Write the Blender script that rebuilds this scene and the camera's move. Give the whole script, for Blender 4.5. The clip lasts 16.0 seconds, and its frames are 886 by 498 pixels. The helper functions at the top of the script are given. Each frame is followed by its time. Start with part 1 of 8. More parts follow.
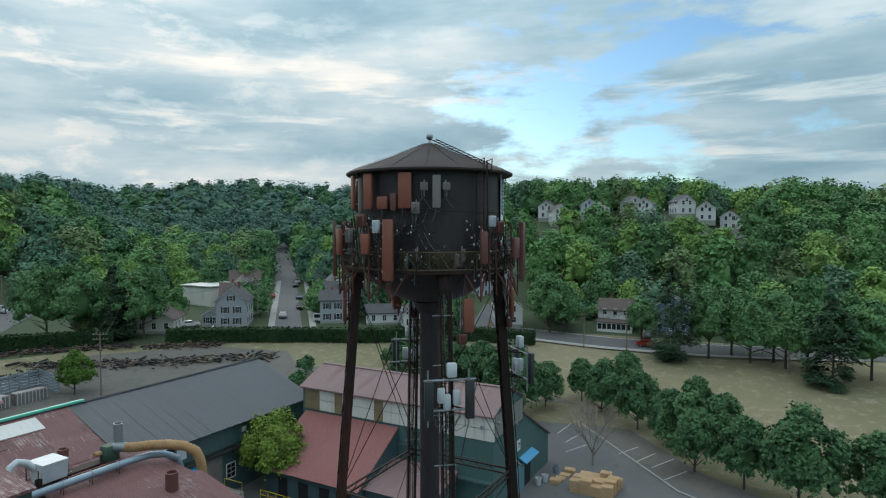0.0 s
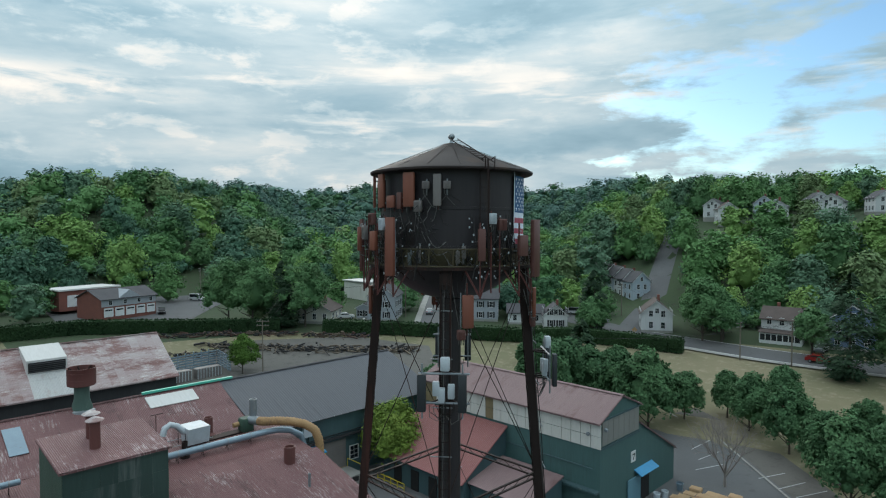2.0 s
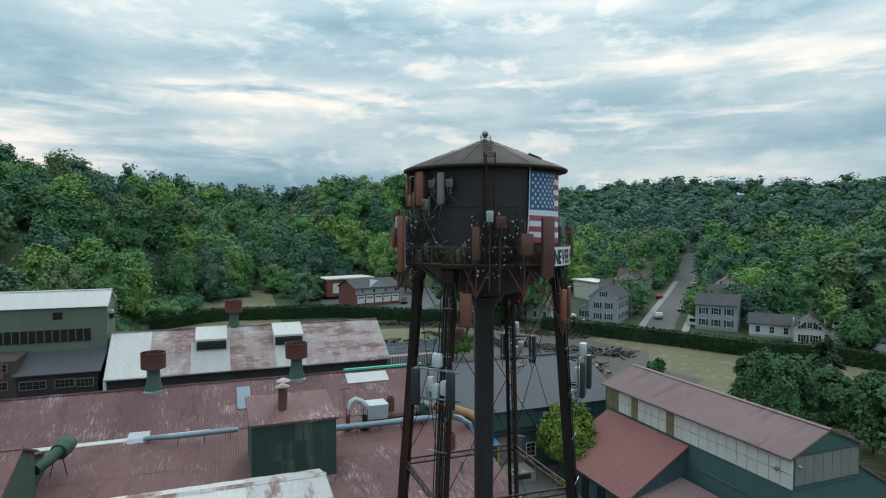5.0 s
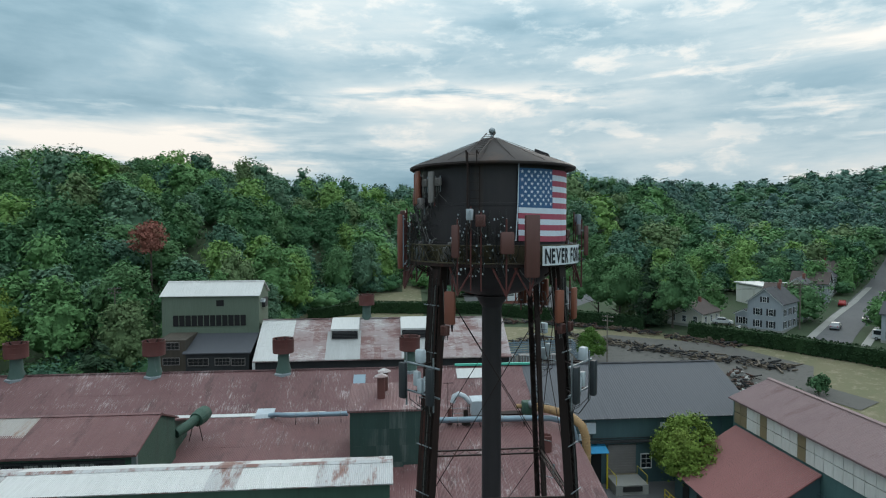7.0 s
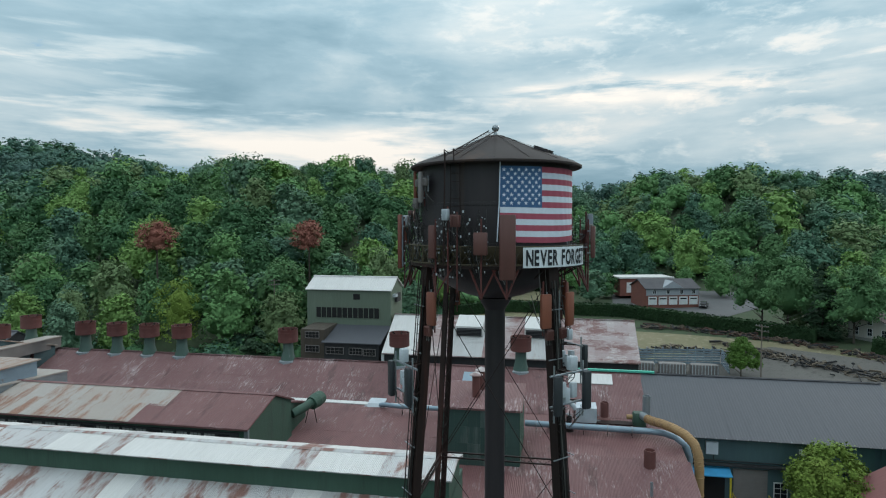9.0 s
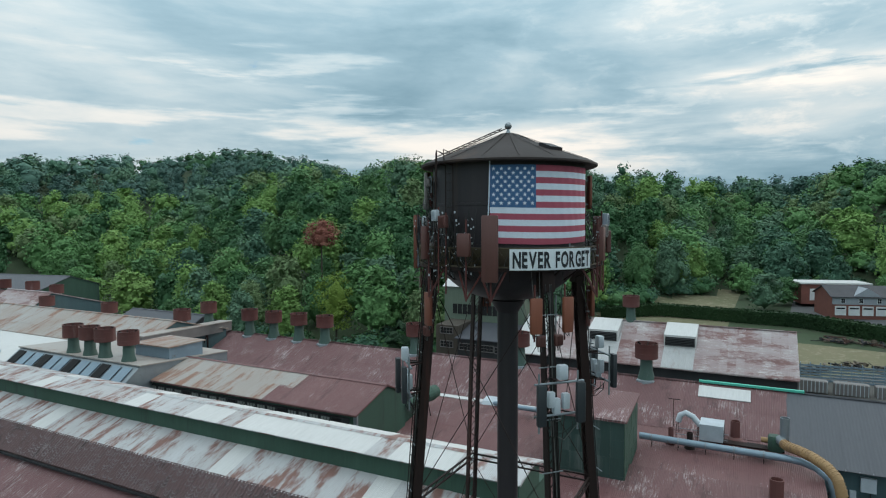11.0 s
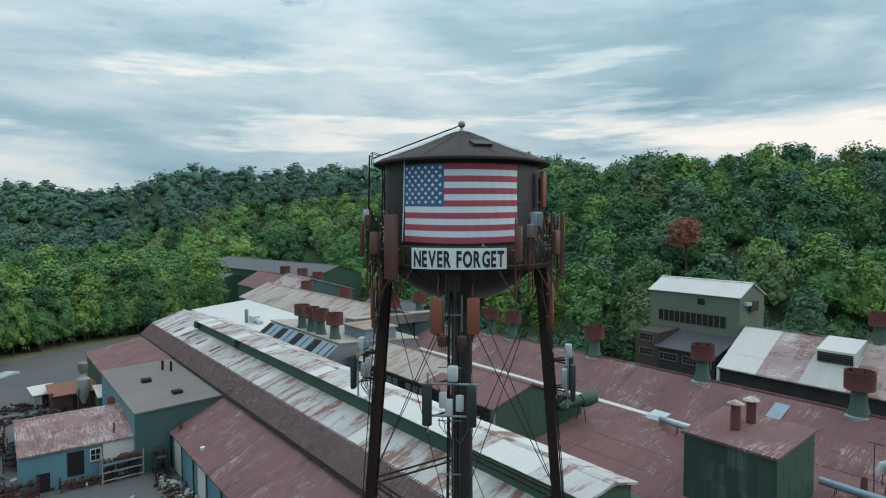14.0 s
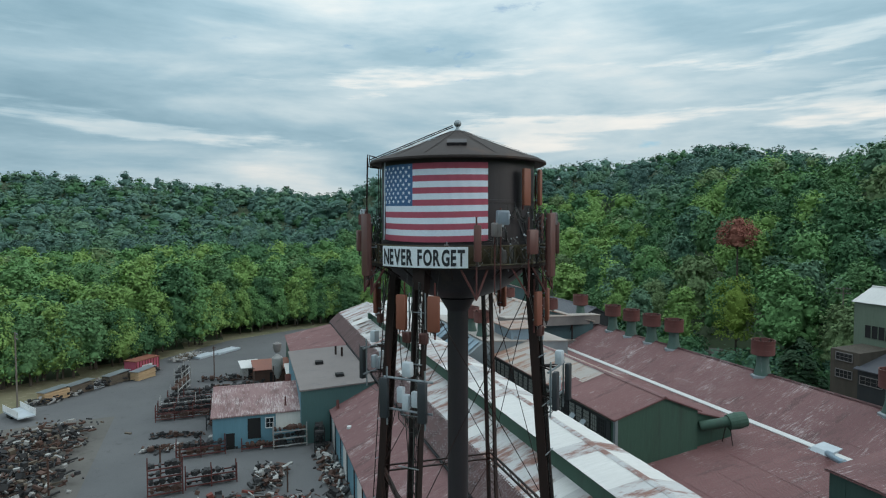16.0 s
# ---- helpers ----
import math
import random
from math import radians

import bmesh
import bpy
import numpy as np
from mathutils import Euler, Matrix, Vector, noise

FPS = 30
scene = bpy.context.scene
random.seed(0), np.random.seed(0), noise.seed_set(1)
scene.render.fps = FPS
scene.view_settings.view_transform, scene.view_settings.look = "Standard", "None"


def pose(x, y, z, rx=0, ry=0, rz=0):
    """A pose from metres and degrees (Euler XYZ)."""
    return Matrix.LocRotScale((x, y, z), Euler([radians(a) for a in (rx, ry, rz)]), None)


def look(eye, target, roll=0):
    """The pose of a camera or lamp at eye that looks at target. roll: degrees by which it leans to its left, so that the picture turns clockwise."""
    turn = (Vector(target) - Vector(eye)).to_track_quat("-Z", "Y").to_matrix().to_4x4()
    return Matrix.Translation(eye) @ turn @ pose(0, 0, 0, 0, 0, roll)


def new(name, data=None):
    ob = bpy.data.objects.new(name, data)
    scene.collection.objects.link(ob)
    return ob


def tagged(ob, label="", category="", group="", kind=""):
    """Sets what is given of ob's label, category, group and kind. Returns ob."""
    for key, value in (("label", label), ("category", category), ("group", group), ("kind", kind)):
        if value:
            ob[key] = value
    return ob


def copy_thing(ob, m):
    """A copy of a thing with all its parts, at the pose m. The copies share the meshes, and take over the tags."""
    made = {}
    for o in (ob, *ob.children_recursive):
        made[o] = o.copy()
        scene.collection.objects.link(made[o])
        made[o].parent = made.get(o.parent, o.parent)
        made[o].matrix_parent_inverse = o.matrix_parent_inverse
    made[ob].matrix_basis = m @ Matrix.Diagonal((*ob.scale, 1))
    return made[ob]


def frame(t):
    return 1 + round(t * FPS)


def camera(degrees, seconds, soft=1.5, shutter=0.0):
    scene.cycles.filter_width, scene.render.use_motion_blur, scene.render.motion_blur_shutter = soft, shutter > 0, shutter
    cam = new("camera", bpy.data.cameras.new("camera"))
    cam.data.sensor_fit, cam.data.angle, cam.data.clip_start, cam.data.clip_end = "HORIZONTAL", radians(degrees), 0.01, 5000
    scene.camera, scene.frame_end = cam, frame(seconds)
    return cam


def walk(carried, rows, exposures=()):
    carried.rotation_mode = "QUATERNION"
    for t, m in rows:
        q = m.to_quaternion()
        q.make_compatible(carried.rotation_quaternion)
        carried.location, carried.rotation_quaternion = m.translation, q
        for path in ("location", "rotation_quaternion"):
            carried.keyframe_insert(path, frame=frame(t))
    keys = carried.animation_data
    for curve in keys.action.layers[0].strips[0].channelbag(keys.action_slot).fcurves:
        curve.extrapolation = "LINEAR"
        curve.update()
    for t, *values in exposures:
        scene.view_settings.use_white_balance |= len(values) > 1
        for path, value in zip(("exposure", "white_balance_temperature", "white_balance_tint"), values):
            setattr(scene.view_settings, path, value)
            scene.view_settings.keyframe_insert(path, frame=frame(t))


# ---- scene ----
# seconds, x, y, z, yaw, pitch, roll: half an orbit round the tower, which stands at the origin
cam = camera(72.40, 16.0, 1.15)
PATH = [
    (0, 13.517, -23.336, 30.903, 28.81, -2.01, 0.01),
    (0.5, 14.957, -22.631, 30.892, 32.66, -2.04, -0.03),
    (1, 16.355, -21.826, 30.877, 36.57, -2.05, -0.06),
    (1.5, 17.758, -20.966, 30.811, 40.41, -1.98, -0.04),
    (2, 19.123, -19.905, 30.796, 44.64, -1.99, -0.05),
    (2.5, 20.331, -18.727, 30.770, 48.88, -2.00, -0.08),
    (3, 21.382, -17.428, 30.803, 53.04, -2.05, -0.05),
    (3.5, 22.343, -16.036, 30.787, 57.03, -2.09, -0.08),
    (4, 23.252, -14.560, 30.810, 61.07, -2.11, -0.06),
    (4.5, 24.116, -13.073, 30.789, 65.13, -2.12, -0.09),
    (5, 24.890, -11.507, 30.779, 69.13, -2.14, -0.08),
    (5.5, 25.559, -9.895, 30.779, 73.11, -2.18, -0.05),
    (6, 26.109, -8.222, 30.783, 77.06, -2.24, -0.00),
    (6.5, 26.526, -6.471, 30.786, 80.96, -2.29, 0.03),
    (7, 26.796, -4.628, 30.784, 84.82, -2.32, 0.04),
    (7.5, 26.924, -2.767, 30.793, 88.69, -2.36, 0.03),
    (8, 26.848, -0.906, 30.800, 92.68, -2.36, 0.02),
    (8.5, 26.648, 0.909, 30.802, 96.57, -2.40, 0.02),
    (9, 26.269, 2.678, 30.847, 100.75, -2.45, 0.05),
    (9.5, 25.727, 4.387, 30.900, 105.00, -2.56, 0.14),
    (10, 25.160, 6.022, 30.942, 109.18, -2.62, 0.19),
    (10.5, 24.625, 7.599, 30.947, 113.19, -2.62, 0.19),
    (11, 24.022, 9.200, 30.932, 117.08, -2.59, 0.15),
    (11.5, 23.254, 10.904, 30.910, 120.95, -2.56, 0.10),
    (12, 22.222, 12.792, 30.897, 124.86, -2.56, 0.06),
    (12.5, 20.957, 14.637, 30.882, 128.76, -2.57, 0.06),
    (13, 19.515, 16.528, 30.905, 133.24, -2.63, 0.04),
    (13.5, 17.822, 18.281, 30.908, 137.96, -2.68, 0.02),
    (14, 16.074, 19.758, 30.922, 142.64, -2.69, 0.07),
    (14.5, 14.337, 21.046, 30.844, 147.30, -2.63, 0.10),
    (15, 12.476, 22.188, 30.862, 152.05, -2.61, 0.10),
    (15.5, 10.474, 23.205, 30.876, 157.06, -2.64, 0.12),
    (16, 8.399, 24.088, 30.858, 162.17, -2.63, 0.12),
]
walk(cam, [(t, pose(x, y, z, 90 + pitch, roll, yaw)) for t, x, y, z, yaw, pitch, roll in PATH])

# ---- world, sun, exposure ----
SUN_AZ, SUN_EL = radians(149.6), radians(20)   # where the cloud cover is brightest
world = bpy.data.worlds.new("sky")
scene.world = world
world.use_nodes = True
wn, wl = world.node_tree.nodes, world.node_tree.links
wn.clear()


def wnode(kind, **values):
    n = wn.new(kind)
    for k, v in values.items():
        n.inputs[k].default_value = v
    return n


def wmath(op, a, b=None, clamp=False):
    n = wn.new("ShaderNodeMath")
    n.operation, n.use_clamp = op, clamp
    for i, v in enumerate((a, b)):
        if v is None:
            continue
        if isinstance(v, (int, float)):
            n.inputs[i].default_value = v
        else:
            wl.new(v, n.inputs[i])
    return n.outputs[0]


sky = wn.new("ShaderNodeTexSky")
sky.sky_type, sky.sun_disc = "NISHITA", False
sky.sun_elevation, sky.sun_rotation = SUN_EL, radians(90) - SUN_AZ
coord = wn.new("ShaderNodeTexCoord")
xyz = wn.new("ShaderNodeSeparateXYZ")
wl.new(coord.outputs["Generated"], xyz.inputs[0])
up = wmath("MAXIMUM", xyz.outputs[2], 0.0)
low = wmath("ADD", up, 0.16)
flat = wn.new("ShaderNodeCombineXYZ")          # a cloud layer overhead, seen in perspective
wl.new(wmath("DIVIDE", xyz.outputs[0], low), flat.inputs[0])
wl.new(wmath("DIVIDE", xyz.outputs[1], low), flat.inputs[1])


def clouds(scale, detail, rough, distortion, shift):
    mapping = wn.new("ShaderNodeMapping")
    mapping.inputs["Location"].default_value = shift
    mapping.inputs["Rotation"].default_value = (0, 0, radians(-35))
    mapping.inputs["Scale"].default_value = (0.72, 1.0, 1.0)
    wl.new(flat.outputs[0], mapping.inputs[0])
    n = wnode("ShaderNodeTexNoise", Scale=scale, Detail=detail, Roughness=rough, Distortion=distortion)
    wl.new(mapping.outputs[0], n.inputs["Vector"])
    return n.outputs["Fac"]


def ramp(fac, stops):
    n = wn.new("ShaderNodeValToRGB")
    while len(n.color_ramp.elements) < len(stops):
        n.color_ramp.elements.new(0.5)
    for e, (p, c) in zip(n.color_ramp.elements, stops):
        e.position, e.color = p, (*c, 1)
    wl.new(fac, n.inputs[0])
    return n.outputs[0]


def toward(az, el, tight):
    d = wn.new("ShaderNodeVectorMath")
    d.operation = "DOT_PRODUCT"
    wl.new(coord.outputs["Generated"], d.inputs[0])
    d.inputs[1].default_value = (math.cos(az) * math.cos(el), math.sin(az) * math.cos(el), math.sin(el))
    return wmath("POWER", wmath("MAXIMUM", d.outputs["Value"], 0.0), tight)


turned = wmath("ARCTAN2", wmath("MULTIPLY", xyz.outputs[1], -1.0), wmath("MULTIPLY", xyz.outputs[0], -1.0))
raised = wmath("ARCSINE", up)


def banks(across, upright, detail, rough, distortion, shift):
    """Cloud banks that lie level: noise over bearing and height."""
    c = wn.new("ShaderNodeCombineXYZ")
    wl.new(wmath("MULTIPLY", turned, across), c.inputs[0])
    wl.new(wmath("MULTIPLY", raised, upright), c.inputs[1])
    c.inputs[2].default_value = shift
    n = wnode("ShaderNodeTexNoise", Scale=1.0, Detail=detail, Roughness=rough, Distortion=distortion)
    wl.new(c.outputs[0], n.inputs["Vector"])
    return n.outputs["Fac"]


def between(v, lo, hi):
    n = wn.new("ShaderNodeMapRange")
    n.interpolation_type = "SMOOTHSTEP"
    n.inputs["From Min"].default_value, n.inputs["From Max"].default_value = lo, hi
    wl.new(v, n.inputs["Value"])
    return n.outputs[0]


def blend(a, b, share):
    return wmath("ADD", wmath("MULTIPLY", a, 1 - share), wmath("MULTIPLY", b, share))


thick = blend(clouds(0.62, 8.0, 0.58, 0.25, (3.1, 1.7, 0.0)), banks(7.0, 20.0, 9.0, 0.60, 0.15, 4.2), 0.66)    # how dense the cover is
tone = blend(clouds(1.10, 8.0, 0.55, 0.30, (7.3, -2.4, 1.0)), banks(2.3, 10.5, 9.0, 0.56, 0.18, 1.3), 0.66)    # grey bellies and bright rims
glow = toward(SUN_AZ, SUN_EL, 26.0)
gap = wmath("ADD", wmath("MULTIPLY", toward(radians(101), radians(12.5), 38.0), 0.80), wmath("MULTIPLY", toward(radians(112), radians(11), 160.0), 0.35))
lift = wmath("DIVIDE", wmath("SUBTRACT", up, 0.122), 0.034)
dusk = wmath("MULTIPLY", toward(radians(203), 0.12, 16.0), wmath("POWER", 2.718, wmath("MULTIPLY", wmath("MULTIPLY", lift, lift), -1.0)))
heavy = wmath("ADD", toward(radians(205), radians(21), 26.0), wmath("MULTIPLY", toward(radians(172), radians(19), 60.0), 0.9))
bright = wmath("ADD", tone, wmath("MULTIPLY", glow, 0.11))
bright = wmath("ADD", bright, wmath("SUBTRACT", wmath("MULTIPLY", toward(radians(232), 0.2, 10.0), 0.05), wmath("ADD", wmath("MULTIPLY", heavy, 0.08), wmath("MULTIPLY", toward(radians(292), 0.3, 9.0), 0.05))))
bright = wmath("ADD", bright, wmath("MULTIPLY", wmath("MULTIPLY", dusk, between(banks(3.2, 26.0, 7.0, 0.55, 0.15, 2.2), 0.36, 0.58)), 0.34))
window_el = wmath("MULTIPLY", between(raised, 0.05, 0.12), wmath("SUBTRACT", 1.0, between(raised, 0.20, 0.34)))
streaks = wmath("MULTIPLY", between(banks(2.4, 19.0, 8.0, 0.56, 0.15, 9.7), 0.55, 0.66), window_el)      # lit breaks between the banks
rise = wmath("DIVIDE", wmath("SUBTRACT", up, 0.205), 0.024)
bar = wmath("MULTIPLY", toward(radians(173), 0.2, 42.0), wmath("POWER", 2.718, wmath("MULTIPLY", wmath("MULTIPLY", rise, rise), -1.0)))
bar = wmath("MULTIPLY", bar, between(banks(4.0, 30.0, 7.0, 0.55, 0.2, 7.7), 0.40, 0.56))
puffs = wmath("MULTIPLY", between(banks(10.0, 24.0, 8.0, 0.60, 0.2, 6.1), 0.50, 0.64), toward(radians(160), radians(14), 5.0))
bright = wmath("ADD", bright, wmath("ADD", wmath("ADD", wmath("MULTIPLY", streaks, 0.17), wmath("MULTIPLY", bar, 0.30)), wmath("MULTIPLY", puffs, 0.12)), True)
belly = ramp(bright, [(0.26, (0.20, 0.33, 0.41)), (0.37, (0.27, 0.43, 0.52)), (0.47, (0.38, 0.55, 0.64)), (0.58, (0.60, 0.73, 0.78)), (0.69, (0.86, 0.89, 0.87)), (0.82, (1.08, 1.03, 0.95))])
high = wn.new("ShaderNodeMix")                 # the cover is whiter and more even overhead
high.data_type = "RGBA"
wl.new(ramp(up, [(0.36, (0, 0, 0)), (0.68, (1, 1, 1))]), high.inputs[0])
wl.new(belly, high.inputs[6])
high.inputs[7].default_value = (0.60, 0.70, 0.74, 1)
cover = ramp(wmath("SUBTRACT", wmath("ADD", thick, wmath("MULTIPLY", toward(radians(168), 0.32, 3.5), 0.13)), wmath("MULTIPLY", gap, 0.22)), [(0.31, (0, 0, 0)), (0.40, (1, 1, 1))])
clear = wnode("ShaderNodeBackground", Strength=0.145)
teal = wn.new("ShaderNodeMix")
teal.data_type, teal.blend_type = "RGBA", "MULTIPLY"
teal.inputs[0].default_value, teal.inputs[7].default_value = 1.0, (0.72, 1.0, 1.18, 1)
wl.new(sky.outputs[0], teal.inputs[6])
wl.new(teal.outputs[2], clear.inputs[0])
cloud = wnode("ShaderNodeBackground", Strength=1.0)
wl.new(high.outputs[2], cloud.inputs[0])
wl.new(wmath("ADD", 0.86, wmath("MULTIPLY", wmath("POWER", up, 1.6), 1.45)), cloud.inputs["Strength"])   # an overcast sky brightens overhead
both = wn.new("ShaderNodeMixShader")
wl.new(cover, both.inputs[0])
wl.new(clear.outputs[0], both.inputs[1])
wl.new(cloud.outputs[0], both.inputs[2])
wout = wn.new("ShaderNodeOutputWorld")
wl.new(both.outputs[0], wout.inputs[0])

sun = new("sun", bpy.data.lights.new("sun", "SUN"))
sun.data.energy, sun.data.angle, sun.data.color = 0.75, radians(25), (1.0, 0.93, 0.85)
sun.matrix_world = look((math.cos(SUN_AZ) * math.cos(SUN_EL) * 300, math.sin(SUN_AZ) * math.cos(SUN_EL) * 300, 300 * math.sin(SUN_EL)), (0, 0, 0))
scene.view_settings.exposure = 0.0

# ---- materials ----
def material(name, base, alt=None, spots=None, rough=0.6, metal=0.0, grain=1.0, coarse=0.12, streak="", bump=0.15, wave=0.0, per_piece=0.0, per_island=0.0, spot_at=0.60, fleck=0.0, fleck_at=0.60, fleck_colour=(0.5, 0.48, 0.47), spec=0.5):
    """base and alt mix at a coarse scale, spots are worn patches; streak: the axis along which stains run ('x', 'y' or 'z')."""
    m = bpy.data.materials.new(name)
    m.use_nodes = True
    nodes, links = m.node_tree.nodes, m.node_tree.links
    shader = nodes["Principled BSDF"]
    geo = nodes.new("ShaderNodeNewGeometry")

    def noise_at(scale, stretch=(1, 1, 1), detail=4.0, roughness=0.6):
        mp = nodes.new("ShaderNodeMapping")
        mp.inputs["Scale"].default_value = stretch
        links.new(geo.outputs["Position"], mp.inputs[0])
        n = nodes.new("ShaderNodeTexNoise")
        n.inputs["Scale"].default_value, n.inputs["Detail"].default_value, n.inputs["Roughness"].default_value = scale, detail, roughness
        links.new(mp.outputs[0], n.inputs["Vector"])
        return n.outputs["Fac"]

    def step(fac, a, b):
        n = nodes.new("ShaderNodeMapRange")
        n.inputs["From Min"].default_value, n.inputs["From Max"].default_value = a, b
        links.new(fac, n.inputs["Value"])
        return n.outputs[0]

    def mix(fac, a, b):
        n = nodes.new("ShaderNodeMix")
        n.data_type = "RGBA"
        if isinstance(fac, float):
            n.inputs[0].default_value = fac
        else:
            links.new(fac, n.inputs[0])
        for i, c in ((6, a), (7, b)):
            if isinstance(c, tuple):
                n.inputs[i].default_value = (*c, 1)
            else:
                links.new(c, n.inputs[i])
        return n.outputs[2]

    def calc(op, a, b):
        n = nodes.new("ShaderNodeMath")
        n.operation = op
        for i, v in enumerate((a, b)):
            if isinstance(v, (int, float)):
                n.inputs[i].default_value = v
            else:
                links.new(v, n.inputs[i])
        return n.outputs[0]

    long = {"": (1, 1, 1), "x": (0.12, 1, 0.12), "y": (1, 0.12, 0.12), "z": (1, 1, 0.1)}[streak]
    alt = alt or tuple(0.75 * c for c in base)
    coarse_noise = noise_at(coarse, long, 5.0, 0.65)
    pick = step(coarse_noise, 0.35, 0.65)
    if per_piece or per_island:
        if per_piece:
            rnd = nodes.new("ShaderNodeObjectInfo").outputs["Random"]
            pick = calc("ADD", calc("MULTIPLY", pick, 1 - per_piece), calc("MULTIPLY", rnd, per_piece))
        else:
            pick = calc("ADD", calc("MULTIPLY", pick, 1 - per_island), calc("MULTIPLY", geo.outputs["Random Per Island"], per_island))
    colour = mix(pick, base, alt)
    fine = noise_at(6.0 * grain, long, 5.0, 0.7)
    colour = mix(calc("MULTIPLY", step(fine, 0.35, 0.7), 0.35), colour, tuple(0.6 * c for c in base))
    if spots:
        s = noise_at(0.55 * grain, {"x": (0.3, 1, 0.3), "y": (1, 0.3, 0.3)}.get(streak, long), 7.0, 0.72)
        if per_piece:
            s = calc("ADD", s, calc("MULTIPLY", calc("SUBTRACT", nodes.new("ShaderNodeObjectInfo").outputs["Random"], 0.5), 0.35 * per_piece))
        colour = mix(step(s, spot_at - 0.05, spot_at + 0.06), colour, spots)
    if fleck:
        thin = {"": (1, 1, 1), "x": (0.40, 3.6, 0.40), "y": (3.6, 0.40, 0.40), "z": (2, 2, 0.2)}[streak]
        f = calc("ADD", calc("MULTIPLY", noise_at(2.0, thin, 7.0, 0.8), 0.62), calc("MULTIPLY", noise_at(0.28, (1, 1, 1), 4.0, 0.65), 0.38))
        colour = mix(calc("MULTIPLY", step(f, fleck_at - 0.01, fleck_at + 0.09), fleck), colour, fleck_colour)
    links.new(colour, shader.inputs["Base Color"])
    shader.inputs["Roughness"].default_value, shader.inputs["Metallic"].default_value = rough, metal
    shader.inputs["Specular IOR Level"].default_value = spec
    height = fine
    if wave:
        w = nodes.new("ShaderNodeTexWave")
        w.bands_direction = {"x": "Y", "y": "X"}.get(streak, "X")
        w.inputs["Scale"].default_value = wave
        links.new(geo.outputs["Position"], w.inputs["Vector"])
        height = calc("ADD", fine, calc("MULTIPLY", w.outputs["Fac"], 1.5))
    b = nodes.new("ShaderNodeBump")
    b.inputs["Strength"].default_value, b.inputs["Distance"].default_value = bump, 0.05
    links.new(height, b.inputs["Height"])
    links.new(b.outputs[0], shader.inputs["Normal"])
    return m


def plain(name, base, rough=0.5, metal=0.0):
    return material(name, base, tuple(0.82 * c for c in base), None, rough, metal, 3.0, 0.8, "", 0.05)


RED_X = material("red painted sheet iron", (0.142, 0.064, 0.066), (0.195, 0.098, 0.100), (0.095, 0.043, 0.043), 0.62, 0.0, 1.0, 0.10, "x", 0.2, 0.0, 0.30, fleck=0.9, fleck_at=0.55, fleck_colour=(0.47, 0.41, 0.41))
RED_PLAIN_X = material("red painted sheet iron, kept", (0.150, 0.064, 0.065), (0.190, 0.092, 0.092), (0.10, 0.044, 0.044), 0.6, 0.0, 1.0, 0.10, "x", 0.2, 0.0, 0.25, fleck=0.85, fleck_at=0.565, fleck_colour=(0.47, 0.41, 0.41))
RED_Y = material("red ribbed sheet", (0.24, 0.085, 0.08), (0.27, 0.10, 0.095), None, 0.5, 0.0, 1.0, 0.10, "y", 0.15, 0.0, 0.2)
MAUVE_Y = material("faded maroon sheet", (0.185, 0.115, 0.12), (0.23, 0.155, 0.155), (0.15, 0.085, 0.085), 0.6, 0.0, 1.0, 0.10, "y", 0.2, 0.0, 0.25, fleck=0.3)
PALE_X = material("weathered pale sheet iron", (0.52, 0.53, 0.54), (0.42, 0.41, 0.41), (0.22, 0.115, 0.095), 0.6, 0.0, 1.5, 0.22, "x", 0.2, 0.0, 0.15, spot_at=0.54, fleck=0.75, fleck_at=0.56, fleck_colour=(0.22, 0.12, 0.095))
PINK_X = material("whitewashed red sheet iron", (0.42, 0.37, 0.37), (0.28, 0.185, 0.182), (0.20, 0.105, 0.10), 0.6, 0.0, 1.0, 0.16, "y", 0.2, 0.0, 0.22, spot_at=0.53, fleck=0.85, fleck_at=0.53, fleck_colour=(0.6, 0.58, 0.57))
BARE = material("bare galvanised sheet", (0.46, 0.47, 0.47), (0.40, 0.40, 0.40), (0.34, 0.30, 0.29), 0.5, 0.0, 1.2, 0.2, "x", 0.15, 0.0, 0.3, spot_at=0.62, fleck=0.5, fleck_at=0.58, fleck_colour=(0.30, 0.24, 0.23))
FADED_Y = material("faded patchy red sheet", (0.26, 0.165, 0.165), (0.20, 0.105, 0.105), (0.14, 0.075, 0.075), 0.6, 0.0, 1.2, 0.2, "y", 0.2, 0.0, 0.35, spot_at=0.57, fleck=0.9, fleck_at=0.52, fleck_colour=(0.50, 0.44, 0.43))
TAN_X = material("rust washed sheet iron", (0.38, 0.365, 0.35), (0.33, 0.27, 0.23), (0.25, 0.135, 0.095), 0.6, 0.0, 1.1, 0.12, "x", 0.2, 0.0, 0.3, spot_at=0.56, fleck=0.6, fleck_at=0.56, fleck_colour=(0.22, 0.14, 0.11))
SCALE_X = material("rusted mansard sheet", (0.088, 0.046, 0.046), (0.110, 0.064, 0.064), (0.045, 0.026, 0.026), 0.55, 0.15, 1.0, 0.12, "x", 0.2, 0.0, 0.4, fleck=0.6, fleck_at=0.56, fleck_colour=(0.26, 0.22, 0.22))
SCALE_EDGE = material("worn mansard edge", (0.175, 0.145, 0.15), (0.12, 0.09, 0.092), None, 0.6, 0.0, 1.0, 0.3, "", 0.1)
